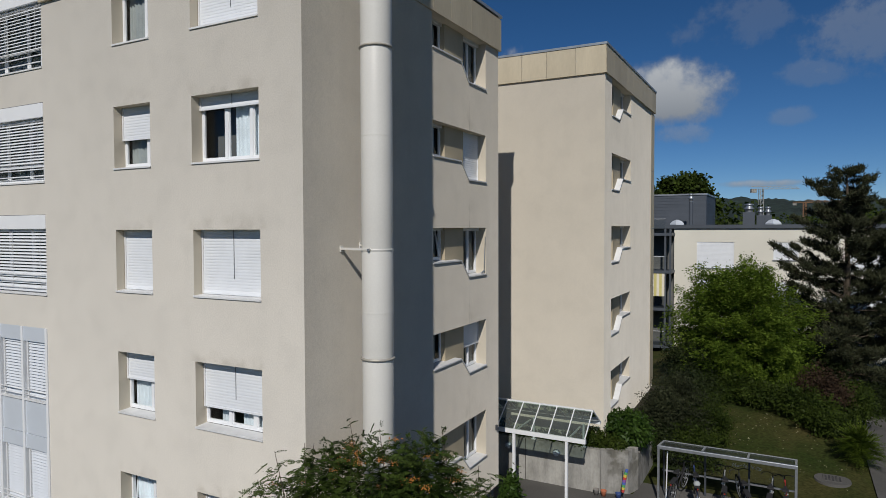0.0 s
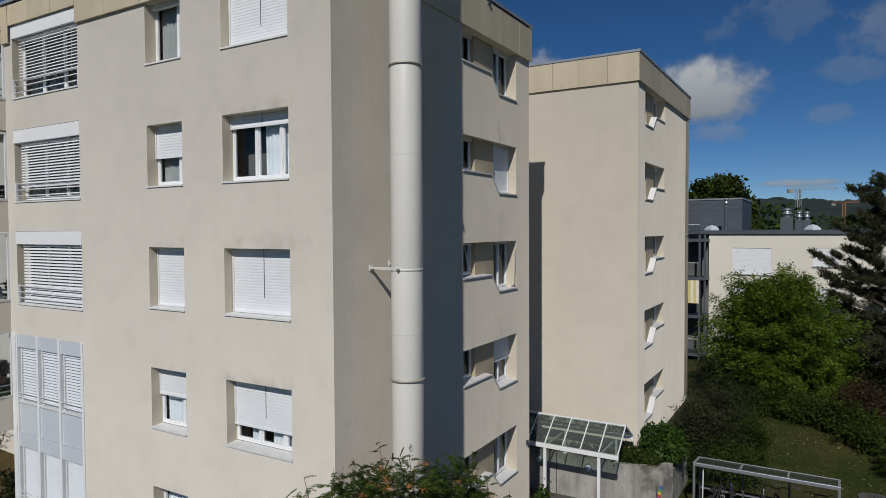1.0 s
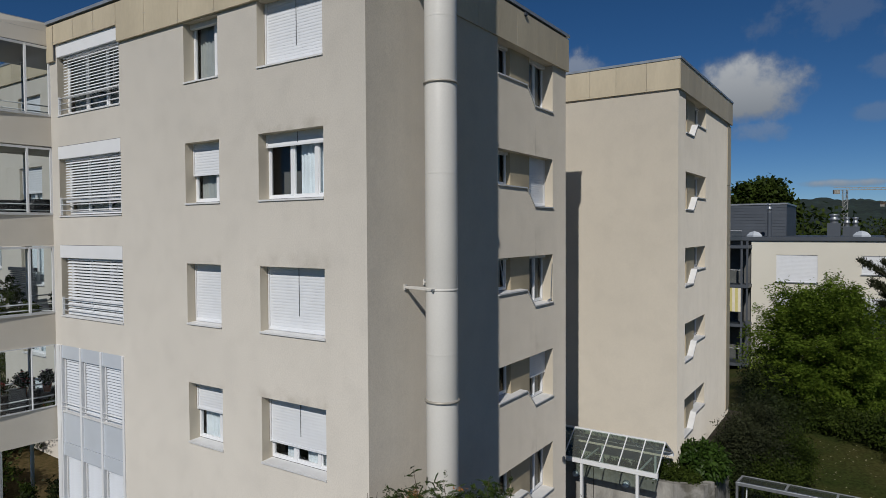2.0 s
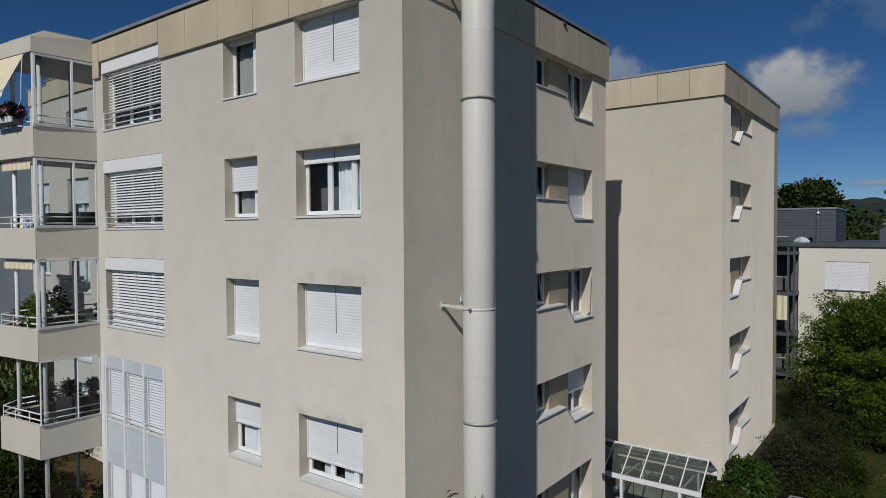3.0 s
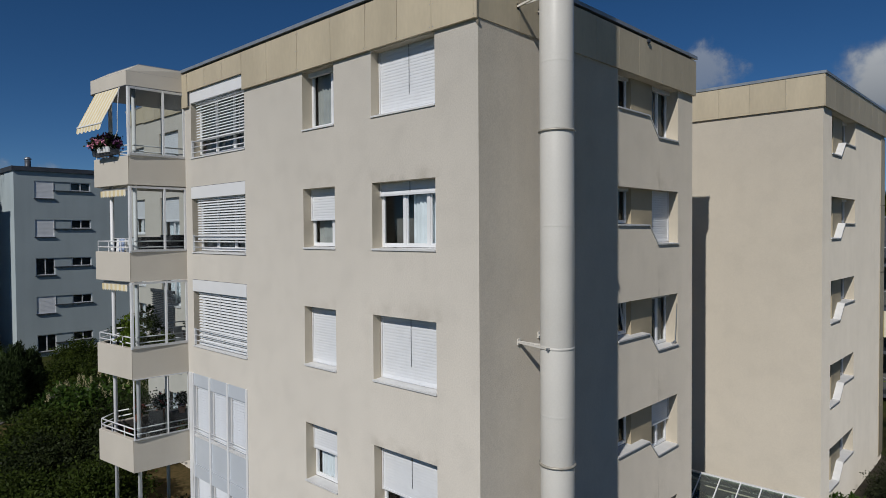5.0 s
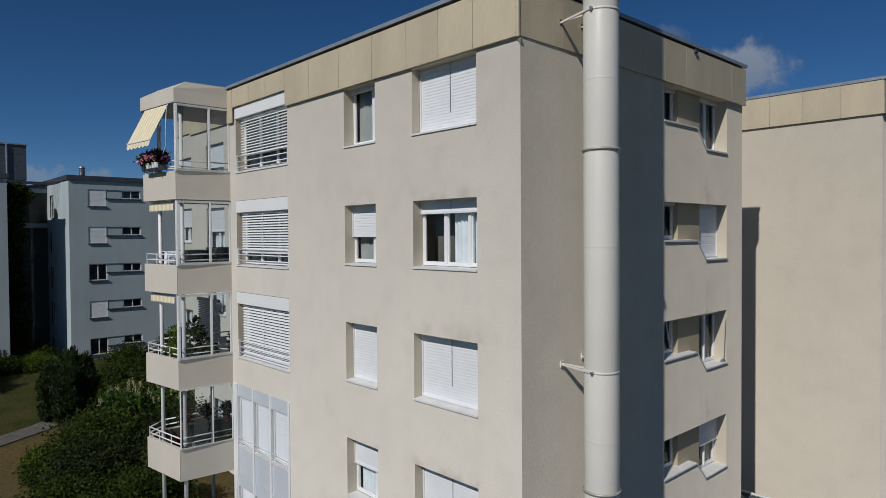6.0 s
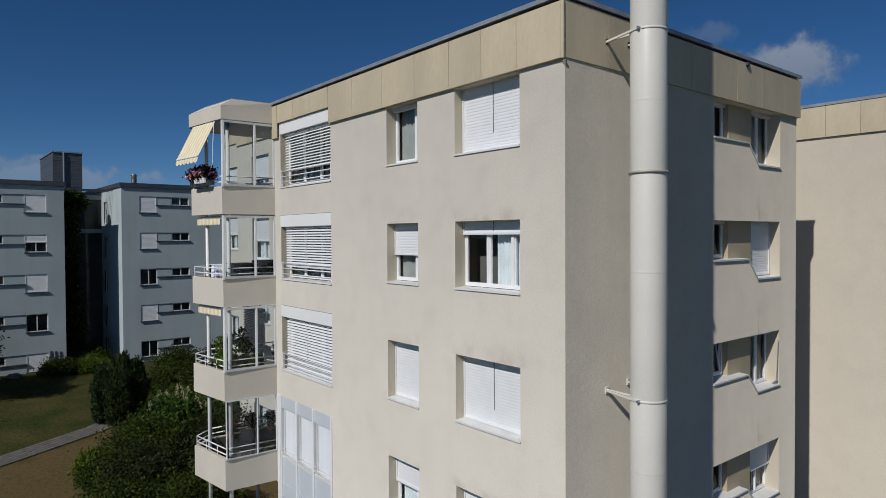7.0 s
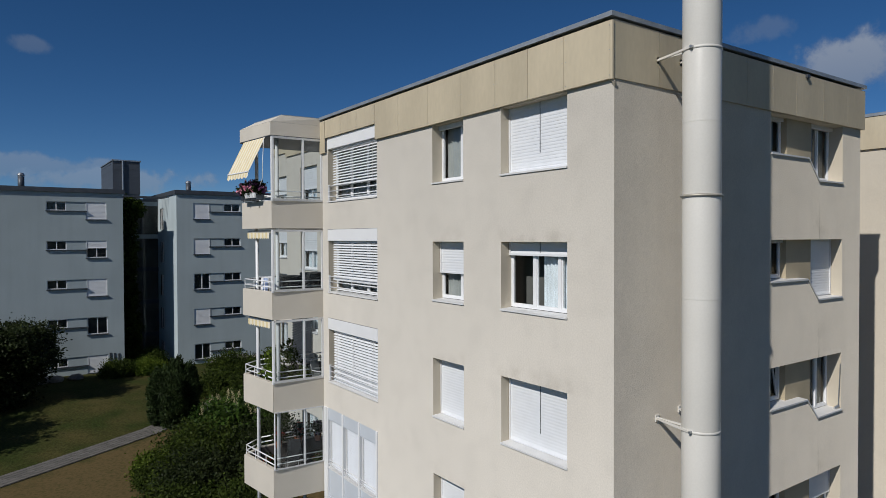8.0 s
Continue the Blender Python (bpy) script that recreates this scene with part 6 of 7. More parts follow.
def tiered_tree(seed, at, crown, label):
    """A spreading tree whose fine twigs hold flat sprays of small leaves, with dark gaps between the tiers."""
    rng = np.random.default_rng(seed)
    x, y = at
    z = float(height(x, y))
    (cx, cy, cz), (rx, ry, rz) = crown
    t = thing("garden_tree", (x, y, z), label, "tree")
    ends, C, D = [], [], []
    for i in range(150):
        v = -0.8 + 1.8 * (i + 0.5) / 150
        g = i * 2.39996
        q = math.sqrt(max(0.03, 1 - v * v * 0.96)) * (0.72 + 0.36 * rng.random()) * (1 - 0.22 * max(0, v))
        tip = np.array([cx + rx * q * math.cos(g), cy + ry * q * math.sin(g), cz + rz * v + 0.25 * rng.normal()])
        root = np.array([cx, cy, z + (cz - z) * 0.55 + (tip[2] - z) * 0.25])
        if i % 3 == 0:
            ends.append(tuple(root + (tip - root) * 0.85))
        d = tip - root
        ln = np.linalg.norm(d)
        for k in range(58):
            f = 0.38 + 0.67 * rng.random() ** 0.8
            wide = 0.36 * (1.25 - f) + 0.10
            C.append(root + d * f + rng.normal(size=3) * [wide, wide, 0.14] + [0, 0, -0.12 * rng.random()])
            D.append(d / ln)
    part("trunk", limbs(rng, (x, y, z - 0.2), 0.17, (cx, cy, cz - rz * 0.1), ends), BARK, t)
    p, dd = clumped(rng, np.array(C), np.array(D), 15, 0.11)
    n = len(p)
    ax = dd + rng.normal(size=(n, 3)) * 0.6
    ax[:, 2] = ax[:, 2] * 0.5 - 0.1
    nm = rng.normal(size=(n, 3)) * 0.4 + [0, 0, 1.0]
    k = 0.7 + 0.6 * rng.random(n)
    ob = new("crown", leaf_mesh("crown", p, ax, nm, 0.125 * k, 0.075 * k, MAPLE_LEAF))
    ob.parent, ob.matrix_parent_inverse = t, Matrix.Translation(-t.location)


tiered_tree(71, (5.7, 27.6), ((5.7, 27.6, 4.35), (3.6, 3.4, 3.2)), "spreading bright green garden tree with tiered branches")
broad_tree("far_tree", 72, (-4.7, 82.0), ((-4.7, 82.0, 12.6), (4.3, 4.0, 4.4)), 0.4, SHRUB_LEAF, "dark green broad-leaved tree behind the roofs", 900, 10, 0.35, 0.4, 0.25, 14)
broad_tree("lawn_tree", 74, (-31.0, -16.5), ((-31.0, -16.3, 6.2), (4.0, 3.8, 3.0)), 0.22, DARK_LEAF, "dark leafy tree shading the lawn", 1400, 14, 0.25, 0.16, 0.09, 14)
broad_tree("lawn_tree", 73, (-38.5, -8.9), ((-38.5, -8.6, 5.0), (3.8, 3.7, 2.7)), 0.2, DARK_LEAF, "dark leafy tree on the lawn", 2200, 14, 0.2, 0.13, 0.07, 14)


# pines with whorls of tufted, upswept branches
def pine(seed, at, top, reach, label, per=7, start=0.8):
    rng = np.random.default_rng(seed)
    x, y = at
    z = float(height(x, y))
    t = thing("pine_tree", (x, y, z), label, "tree")
    s = Shape()
    s.tube((x, y, z - 0.2), (x + 0.1, y, z + (top - z) * 0.5), 0.24, 0.15, 9, False)
    s.tube((x + 0.1, y, z + (top - z) * 0.5), (x, y, top - 0.2), 0.15, 0.03, 9, False)
    part("trunk", s, BARK, t)
    C, D = [], []
    br = Shape()
    zt = z + start
    while zt < top - 0.35:
        f = (zt - z) / (top - z)
        turn = rng.random() * 6.28
        for i in range(per if f < 0.9 else 4):
            g = turn + 6.283 * i / per + 0.5 * rng.normal()
            ln = reach * (1.0 - f) ** 0.6 * (0.35 + 0.75 * rng.random()) * (0.8 if f < 0.15 else 1) + 0.15
            rise = 0.10 + 0.5 * f + 0.22 * rng.normal()
            a = Vector((x, y, zt + 0.12 * rng.normal()))
            b = a + Vector((math.cos(g) * ln, math.sin(g) * ln, ln * rise))
            tip = b + Vector((math.cos(g), math.sin(g), 1.3)) * 0.16
            br.tube(a, b, 0.05 * (1.1 - f), 0.012, 5, False)
            # side twigs, each ending in a brush of needles that bends up
            for k in range(int(5 + ln * 7)):
                q = 0.25 + 0.75 * rng.random() ** 0.75
                w = (0.10 + 0.24 * ln * (1.1 - q)) * 1.0
                foot = a.lerp(b, q)
                side = Vector((-math.sin(g), math.cos(g), 0)) * (rng.normal() * w) + Vector((math.cos(g), math.sin(g), 0)) * 0.12
                end = foot + side + Vector((0, 0, 0.10 + 0.12 * rng.random()))
                for e in (0.35, 0.7, 1.0):
                    C.append(foot.lerp(end, e))
                    D.append((end - foot).normalized() + Vector((0, 0, 0.7)))
            C += [b, tip]
            D += [(tip - b).normalized()] * 2
        zt += 0.46 + 0.12 * rng.random()
    tagged(part("branch", br, BARK, t), kind="stuff")
    p, dd = clumped(rng, np.array(C), np.array(D), 13, 0.07)
    ax = dd * 0.9 + rng.normal(size=p.shape) * 0.8
    ax = ax / np.linalg.norm(ax, axis=1, keepdims=True)
    me = leaf_mesh("needles", p + ax * 0.07, ax, rng.normal(size=p.shape), np.full(len(p), 0.22), np.full(len(p), 0.042), NEEDLE)
    ob = new("crown", me)
    ob.parent, ob.matrix_parent_inverse = t, Matrix.Translation(-t.location)


pine(81, (10.6, 30.6), 12.65, 4.7, "tall dark pine with tufted upswept branches", 7)
pine(82, (14.2, 32.6), 11.6, 4.2, "dark pine standing behind the taller one", 7)

# ---- gardens to the west ----
rng = np.random.default_rng(91)
cyp = thing("cypress", (-29.55, -0.32, float(height(-29.55, -0.32))), "dense dark columnar yew on the lawn", "tree")
zc = float(height(-29.55, -0.32))
bl = []
for i in range(16):
    g = i * 2.4
    q = 0.84 * math.sqrt((i % 8 + 0.5) / 8)
    top = 3.5 - 0.7 * q - 0.35 * rng.random()
    bl.append(((-29.55 + q * math.cos(g), -0.32 + q * math.sin(g) * 1.15, zc + top * 0.5), (0.42, 0.42, top * 0.5)))
part("trunk", limbs(rng, (-29.55, -0.32, zc - 0.1), 0.14, (-29.55, -0.32, zc + 2), [b[0] for b in bl]), BARK, cyp)
foliage("crown", rng, cyp, bl, 5200, 11, 0.06, 0.11, 0.035, CYPRESS, -1.2, 0.82)


def panicle_shrub(seed, at, radii, n):
    rng = np.random.default_rng(seed)
    t = shrub("buckeye_shrub", seed, at, radii, LAUREL_LEAF, "broad shrub with upright cream flower spikes", "shrub", 620, 12, 0.2, 0.18, 0.085, 9, droop=0.5)
    z = float(height(*at))
    s = Shape()
    for i in range(n):
        g, q = rng.random() * 6.28, math.sqrt(rng.random())
        x, y = at[0] + radii[0] * 1.0 * q * math.cos(g), at[1] + radii[1] * 1.0 * q * math.sin(g)
        zz = z + radii[2] * (0.95 + 0.75 * math.sqrt(max(0, 1 - q * q)))
        for k in range(14):
            o = rng.normal(size=2) * 0.03 * (1 - k / 18)
            a = Vector((x + o[0], y + o[1], zz + k * 0.02))
            s.tube(a, a + Vector((o[0] * 0.8, o[1] * 0.8, 0.05)), 0.018 * (1.1 - k / 16), 0.007, 4)
    tagged(part("flower_spike", s, PANICLE, t, "cream flower spikes"), kind="stuff")


panicle_shrub(95, (-24.6, 1.8), (2.4, 2.2, 1.5), 46)
W = [(-24.3, -0.5, 1.3, 1.1, 0.95, DARK_LEAF), (-22.4, -0.9, 1.8, 1.6, 1.35, SHRUB_LEAF), (-20.6, -2.0, 1.3, 1.0, 0.75, FERN_LEAF), (-19.4, -1.6, 1.9, 1.8, 1.3, DARK_LEAF),
     (-23.2, -2.5, 1.0, 0.8, 0.55, FERN_LEAF), (-22.0, -2.9, 0.9, 0.6, 0.45, SHRUB_LEAF), (-17.2, -3.0, 1.7, 1.7, 1.0, SHRUB_LEAF), (-17.0, -5.8, 1.8, 1.8, 0.8, DARK_LEAF), (-16.0, -0.8, 1.4, 1.3, 1.1, SHRUB_LEAF), (-28.5, 3.0, 1.8, 1.7, 1.1, SHRUB_LEAF),
     (-33.5, 3.4, 1.7, 1.8, 0.9, SHRUB_LEAF), (-32.0, 6.5, 2.2, 2.2, 1.2, DARK_LEAF), (-38.5, 5.4, 1.6, 1.8, 0.9, SHRUB_LEAF), (-28.0, 6.5, 2.2, 2.0, 1.5, DARK_LEAF), (-24.5, 5.5, 2.5, 2.2, 1.8, SHRUB_LEAF),
     (-42.2, -1.2, 0.8, 1.1, 0.6, SHRUB_LEAF), (-42.0, 0.6, 0.8, 1.0, 0.5, FERN_LEAF), (-45.0, 1.2, 1.0, 1.0, 0.7, SHRUB_LEAF), (-20.5, 2.2, 2.4, 2.2, 1.6, DARK_LEAF), (-14.8, -3.6, 1.3, 1.3, 0.9, SHRUB_LEAF), (-14.6, -7.0, 1.6, 1.6, 0.8, SHRUB_LEAF)]
for k, (x, y, rx, ry, h, m) in enumerate(W):
    shrub("garden_shrub", 100 + k, (x, y), (rx, ry, h), m, "dense green garden shrub below the balconies" if x > -30 else "green garden shrub near the far block", "shrub", 420, 14, 0.16, 0.10, 0.05, 8, group="garden shrubs")
for k, (x, y, r) in enumerate([(-42.3, -7.4, 0.55), (-42.2, -6.2, 0.7), (-42.2, -5.0, 0.45), (-42.4, -3.8, 0.4), (-43.2, 6.0, 0.6), (-43.1, 7.6, 0.7), (-43.2, 8.9, 0.5)]):
    rng = np.random.default_rng(200 + k)
    bme = bmesh.new()
    bmesh.ops.create_icosphere(bme, subdivisions=2, radius=1.0)
    s = Shape()
    z = float(height(x, y))
    o = rng.normal(size=3) * 3
    for v in bme.verts:
        f = 1 + 0.35 * noise.noise(Vector(v.co) * 1.3 + Vector(o))
        s.v.append((x + v.co.x * r * 0.8 * f, y + v.co.y * r * 1.2 * f, z + 0.15 + v.co.z * r * 0.6 * f))
    s.f = [tuple(v.index for v in f.verts) for f in bme.faces]
    bme.free()
    solo("boulder", s, STONE, "grey boulder at the foot of the wall", "boulder", group="boulders", smooth=False)


# ---- the pale blue blocks ----
def far_window(P, owner, u0, u1, z0, z1, kind):
    s = Shape()
    d = 0.12
    w = 0.06
    for q in ((u0, u1, z0, z0 + w), (u0, u1, z1 - w, z1), (u0, u0 + w, z0 + w, z1 - w), (u1 - w, u1, z0 + w, z1 - w), ((u0 + u1) / 2 - w / 2, (u0 + u1) / 2 + w / 2, z0 + w, z1 - w)):
        slab(P, s, q[0], q[1], d - 0.05, d, q[2], q[3])
    ob = part("window", s, WHITE, owner)
    g = Shape()
    g.poly([P(u0 + w, d - 0.02, z0 + w), P(u1 - w, d - 0.02, z0 + w), P(u1 - w, d - 0.02, z1 - w), P(u0 + w, d - 0.02, z1 - w)])
    part("pane", g, PANE, ob)
    if kind != "glass":
        f = 0.45 if kind == "half" else 1.0
        shutter(P, ob, u0 + 0.02, u1 - 0.02, z1 - (z1 - z0) * f, z1, d - 0.08, 0.09, False)
    return ob


def blue_block(at, X, y0, y1, top, base, low_first, u, states, label, depth):
    t = thing("apartment_building", at, label, "apartment building", "pale blue blocks")
    P = east(X)
    holes = []
    for r in range(5):
        zt = top - 0.95 - 2.69 * r
        zs, zl = zt - 0.62, zt - 1.2
        if low_first:
            pts = [(u[0], zl), (u[1], zl), (u[1] + 0.02, zs), (u[3], zs)]
        else:
            pts = [(u[0], zs), (u[2] - 0.02, zs), (u[2], zl), (u[3], zl)]
        holes.append((zt, pts))
    face, rev = wall_face(P, y0, y1, base, top - 0.25, holes, 0.12)
    part("wall", face, PLASTER_BLUE, t, "pale blue-grey rendered wall")
    for rv in rev:
        part("window_reveal", rv, PLASTER_BLUE, t)
    for r, (zt, pts) in enumerate(holes):
        zs, zl = zt - 0.62, zt - 1.2
        if low_first:
            tall, mid, small = (u[0], u[1]), (u[1], u[2]), (u[2], u[3])
        else:
            small, mid, tall = (u[0], u[1]), (u[1], u[2]), (u[2], u[3])
        far_window(P, t, tall[0], tall[1], zl, zt, states[r])
        far_window(P, t, small[0], small[1], zs, zt, "glass")
        s = Shape()
        slab(P, s, mid[0], mid[1], 0.05, 0.14, zs, zt)
        part("infill_panel", s, PLASTER_BLUE, t)
        s = Shape()
        for a, b, z in ((tall[0], tall[1], zl), (min(mid[0], small[0]), max(mid[1], small[1]), zs)):
            slab(P, s, a - 0.05, b + 0.05, -0.09, 0.1, z - 0.06, z)
        part("sill", s, DARK_METAL, t)
    s = Shape()
    s.box(X - depth, X - 0.3, y0 + 0.3, y1 - 0.3, base, top - 0.5)
    part("room_core", s, UNLIT_DEPTH, t)
    Ps = south(y0)
    hs = [] if not low_first else [(top - 1.2 - 2.69 * r, [(X - 5.6, top - 2.9 - 2.69 * r), (X - 4.5, top - 2.9 - 2.69 * r)]) for r in range(5)]
    face, rev = wall_face(Ps, X - depth, X, base, top - 0.25, hs, 0.12)
    part("wall", face, PLASTER_BLUE, t)
    for zt, pts in hs:
        far_window(Ps, t, pts[0][0], pts[1][0], pts[0][1], zt, "glass")
    s = Shape()
    s.poly([(X, y1, base), (X - depth, y1, base), (X - depth, y1, top - 0.25), (X, y1, top - 0.25)])
    s.poly([(X - depth, y1, base), (X - depth, y0, base), (X - depth, y0, top - 0.25), (X - depth, y1, top - 0.25)])
    part("wall", s, PLASTER_BLUE, t)
    s = Shape()
    s.box(X - depth - 0.12, X + 0.12, y0 - 0.12, y1 + 0.12, top - 0.3, top)
    part("roof", s, DARK_METAL, t, "dark flat roof edge")
    return t


u_d = [-5.30, -4.11, -2.92, -1.64]
d_block = blue_block((-50, -10, 2.4), -44.0, -24.0, -0.59, 15.82, 1.0, False, u_d, ("shut", "half", "shut", "glass", "shut"), "pale blue rendered block with a dark flat roof edge", 12.0)
u_e = [4.27, 5.47, 6.55, 7.85]
e_block = blue_block((-50, 9, 2.6), -44.0, 3.05, 22.0, 15.95, 1.0, True, u_e, ("shut", "shut", "glass", "shut", "glass"), "pale blue rendered block with stepped windows", 12.0)
# house sign on the wall: plain bars
s = Shape()
P = east(-44.0)
for k, (a, b, z0, z1) in enumerate([(-1.56, -1.44, 3.35, 4.2), (-1.28, -1.16, 3.3, 4.15), (-1.0, -0.88, 3.25, 4.1)]):
    slab(P, s, a, b, -0.03, -0.005, z0, z1)
solo("wall_sign", s, DARK_METAL, "dark metal bars of a sign on the wall", "sign")
# stairwell between the blocks
st = thing("stairwell", (-50.5, 1.2, 2.6), "dark glazed stairwell between the pale blue blocks", "stairwell")
P = east(-50.6)
s = Shape()
slab(P, s, -0.75, 3.17, 0.0, 0.3, 1.0, 15.3)
part("back_wall", s, UNLIT_DEPTH, st)
for r in range(5):
    z = 15.0 - 2.69 * r
    s = Shape()
    slab(P, s, -0.75, 3.17, -0.12, 0.0, z, z + 0.35)
    part("floor_band", s, PLASTER_BLUE if r < 2 else GREY_CLAD, st)
    for k in range(3):
        a = -0.7 + k * 1.28
        g = Shape()
        g.poly([P(a + 0.05, -0.06, z - 2.25), P(a + 1.2, -0.06, z - 2.25), P(a + 1.2, -0.06, z - 0.05), P(a + 0.05, -0.06, z - 0.05)])
        part("pane", g, PANE, st)
        s = Shape()
        slab(P, s, a - 0.04, a + 0.04, -0.1, 0.0, z - 2.34, z)
        part("mullion", s, DARK_METAL, st)
s = Shape()
s.box(-56, -50.4, -0.7, 3.0, 15.35, 15.55)
part("roof", s, DARK_METAL, st)
s = Shape()
for k in range(5):
    s.box(-48.5 + k * 0.5, -48.45 + k * 0.5, -0.7, 3.1, 15.50, 15.56)
part("pergola_bars", s, DARK_METAL, st)
lift_house = thing("lift_house", (-53, 0.7, 15.5), "grey clad lift house on the flat roof", "lift house")
s = Shape()
s.box(-56.4, -50.05, -0.33, 1.6, 15.4, 18.6)
part("body", s, GREY_CLAD, lift_house)
for k in range(13):
    s = Shape()
    s.box(-56.42, -50.02, -0.36, 1.63, 15.9 + k * 0.2, 16.08 + k * 0.2)
    part("cladding_board", s, GREY_CLAD, lift_house)
s = Shape()
s.box(-56.5, -49.95, -0.43, 1.7, 18.52, 18.62)
part("roof", s, STEEL, lift_house)
s = Shape()
s.tube((-49.93, 0.35, 15.5), (-49.93, 0.35, 18.55), 0.06)
part("drain_pipe", s, STEEL, lift_house)
for x, y in ((-46.5, -6.6), (-47.0, 4.65)):
    v = thing("roof_vent", (x, y, 15.7), "dark metal roof vent with a bright cowl", "roof vent", "roof vents")
    s = Shape()
    s.tube((x, y, 15.6), (x, y, 16.65), 0.2, sides=16)
    part("pipe", s, DARK_METAL, v, smooth=True)
    s = Shape()
    s.lathe((x, y, 16.65), [(0.2, 0), (0.2, 0.08), (0.25, 0.1), (0.25, 0.14), (0.17, 0.18), (0.17, 0.25), (0.0, 0.28)], 16)
    part("cowl", s, STEEL, v, smooth=True)
rng = np.random.default_rng(301)
vine = thing("climbing_vine", (-47.5, 0.4, 2.6), "climbing vine hanging down the stairwell front", "climbing plant")
part("stems", limbs(rng, (-47.5, 0.4, 2.4), 0.06, (-47.5, 0.4, 14.5), [(-47.5, 0.0, 15.2), (-47.3, 0.9, 15.0)]), BARK, vine)
foliage("leaves", rng, vine, [((-47.5, 0.4, 14.6), (0.9, 1.0, 0.8)), ((-47.5, 0.4, 12.0), (0.5, 0.5, 2.2)), ((-47.5, 0.4, 8.5), (0.5, 0.45, 2.5)), ((-47.5, 0.5, 5.0), (0.6, 0.6, 2.5))], 700, 8, 0.12, 0.16, 0.1, SHRUB_LEAF, 0.6, 0.4)

# ---- the low cream building to the north ----
CB = 40.6
low_b = thing("apartment_building", (9, 46, 0.5), "low cream rendered building with a grey metal roof edge", "apartment building")
P = south(CB)
hc = []
for r in range(3):
    zt = 8.45 - 2.7 * r
    hc += [(zt, [(2.1, zt - 1.85), (4.58, zt - 1.85)]), (zt, [(7.03, zt - 1.2), (8.6, zt - 1.2)]), (zt, [(11.5, zt - 1.85), (13.9, zt - 1.85)])]
face, rev = wall_face(P, 0.55, 24.0, 0.0, 9.45, hc, 0.15)
part("wall", face, PLASTER_CREAM, low_b, "cream rendered wall")
for rv in rev:
    part("window_reveal", rv, PLASTER_CREAM, low_b)
for zt, pts in hc:
    w = far_window(P, low_b, pts[0][0], pts[1][0], pts[0][1], zt, "shut")
    s = Shape()
    slab(P, s, pts[0][0] - 0.04, pts[1][0] + 0.04, -0.08, 0.1, pts[0][1] - 0.06, pts[0][1])
    part("sill", s, STEEL, low_b)
s = Shape()
s.box(0.55, 24.0, CB + 0.4, 54, 0, 9.4)
part("body", s, PLASTER_CREAM, low_b)
s = Shape()
s.box(-1.6, 24.2, CB - 0.14, 54, 9.42, 9.68)
part("roof", s, GREY_CLAD, low_b, "grey metal roof edge")
lb = thing("balcony_tower", (-0.4, CB, 0.6), "grey steel balcony tower with glazed fronts", "balcony")
for x in (-1.5, 0.15, 0.5):
    s = Shape()
    s.box(x - 0.06, x + 0.06, CB - 1.5, CB - 1.38, 0.4, 9.4)
    part("column", s, GREY_CLAD, lb)
for r in range(4):
    z = 1.0 + 2.7 * r
    s = Shape()
    s.box(-1.6, 0.6, CB - 1.55, CB + 0.4, z - 0.2, z)
    part("floor_slab", s, GREY_CLAD, lb)
    s = Shape()
    s.poly([(-1.5, CB - 1.45, z), (0.15, CB - 1.45, z), (0.15, CB - 1.45, z + 0.95), (-1.5, CB - 1.45, z + 0.95)])
    part("glass_front", s, PANE, lb)
    s = Shape()
    s.tube((-1.5, CB - 1.45, z + 1.0), (0.15, CB - 1.45, z + 1.0), 0.03)
    part("hand_rail", s, STEEL, lb)
s = Shape()
s.box(-4.0, 0.5, CB + 0.3, CB + 0.5, 0.3, 9.4)
part("back_wall", s, UNLIT_DEPTH, lb)
for i in range(9):
    s = Shape()
    s.box(-1.5 + i * 0.18, -1.5 + (i + 1) * 0.18, CB - 1.52, CB - 1.48, 4.55, 6.2)
    part("striped_screen", s, YELLOW_STRIPE if i % 2 else AWNING_PALE, lb)
pent = thing("roof_house", (-0.5, 47, 9.6), "grey clad roof house with horizontal boards", "roof house")
s = Shape()
s.box(-6.0, 2.25, 45.0, 52, 9.6, 12.05)
part("body", s, GREY_CLAD, pent)
for k in range(10):
    s = Shape()
    s.box(-6.02, 2.27, 44.96, 52, 9.7 + k * 0.235, 9.92 + k * 0.235)
    part("cladding_board", s, GREY_CLAD, pent)
s = Shape()
s.box(-6.1, 2.33, 44.9, 52, 12.03, 12.15)
part("roof", s, STEEL, pent)
for x, y, h, w in ((1.45, 42.4, 1.75, 0.14), (5.35, 43.5, 0.95, 0.36), (6.1, 43.8, 0.72, 0.22), (6.6, 43.8, 0.72, 0.22)):
    c = thing("roof_chimney", (x, y, 9.65), "grey roof chimney with a bright metal cowl", "chimney", "roof chimneys")
    s = Shape()
    if w > 0.2:
        s.box(x - w * 1.1, x + w * 1.1, y - w, y + w, 9.6, 9.65 + h)
    else:
        s.tube((x, y, 9.6), (x, y, 9.65 + h), w, sides=14)
    part("shaft", s, GREY_CLAD, c)
    s = Shape()
    k = w / 0.42 if w > 0.2 else 0.45
    s.lathe((x, y, 9.65 + h), [(0.30 * k, 0), (0.30 * k, 0.2), (0.42 * k, 0.22), (0.42 * k, 0.3), (0.28 * k, 0.36), (0.28 * k, 0.5), (0.38 * k, 0.52), (0.36 * k, 0.6), (0.0, 0.66)], 18)
    part("cowl", s, STEEL, c, smooth=True)
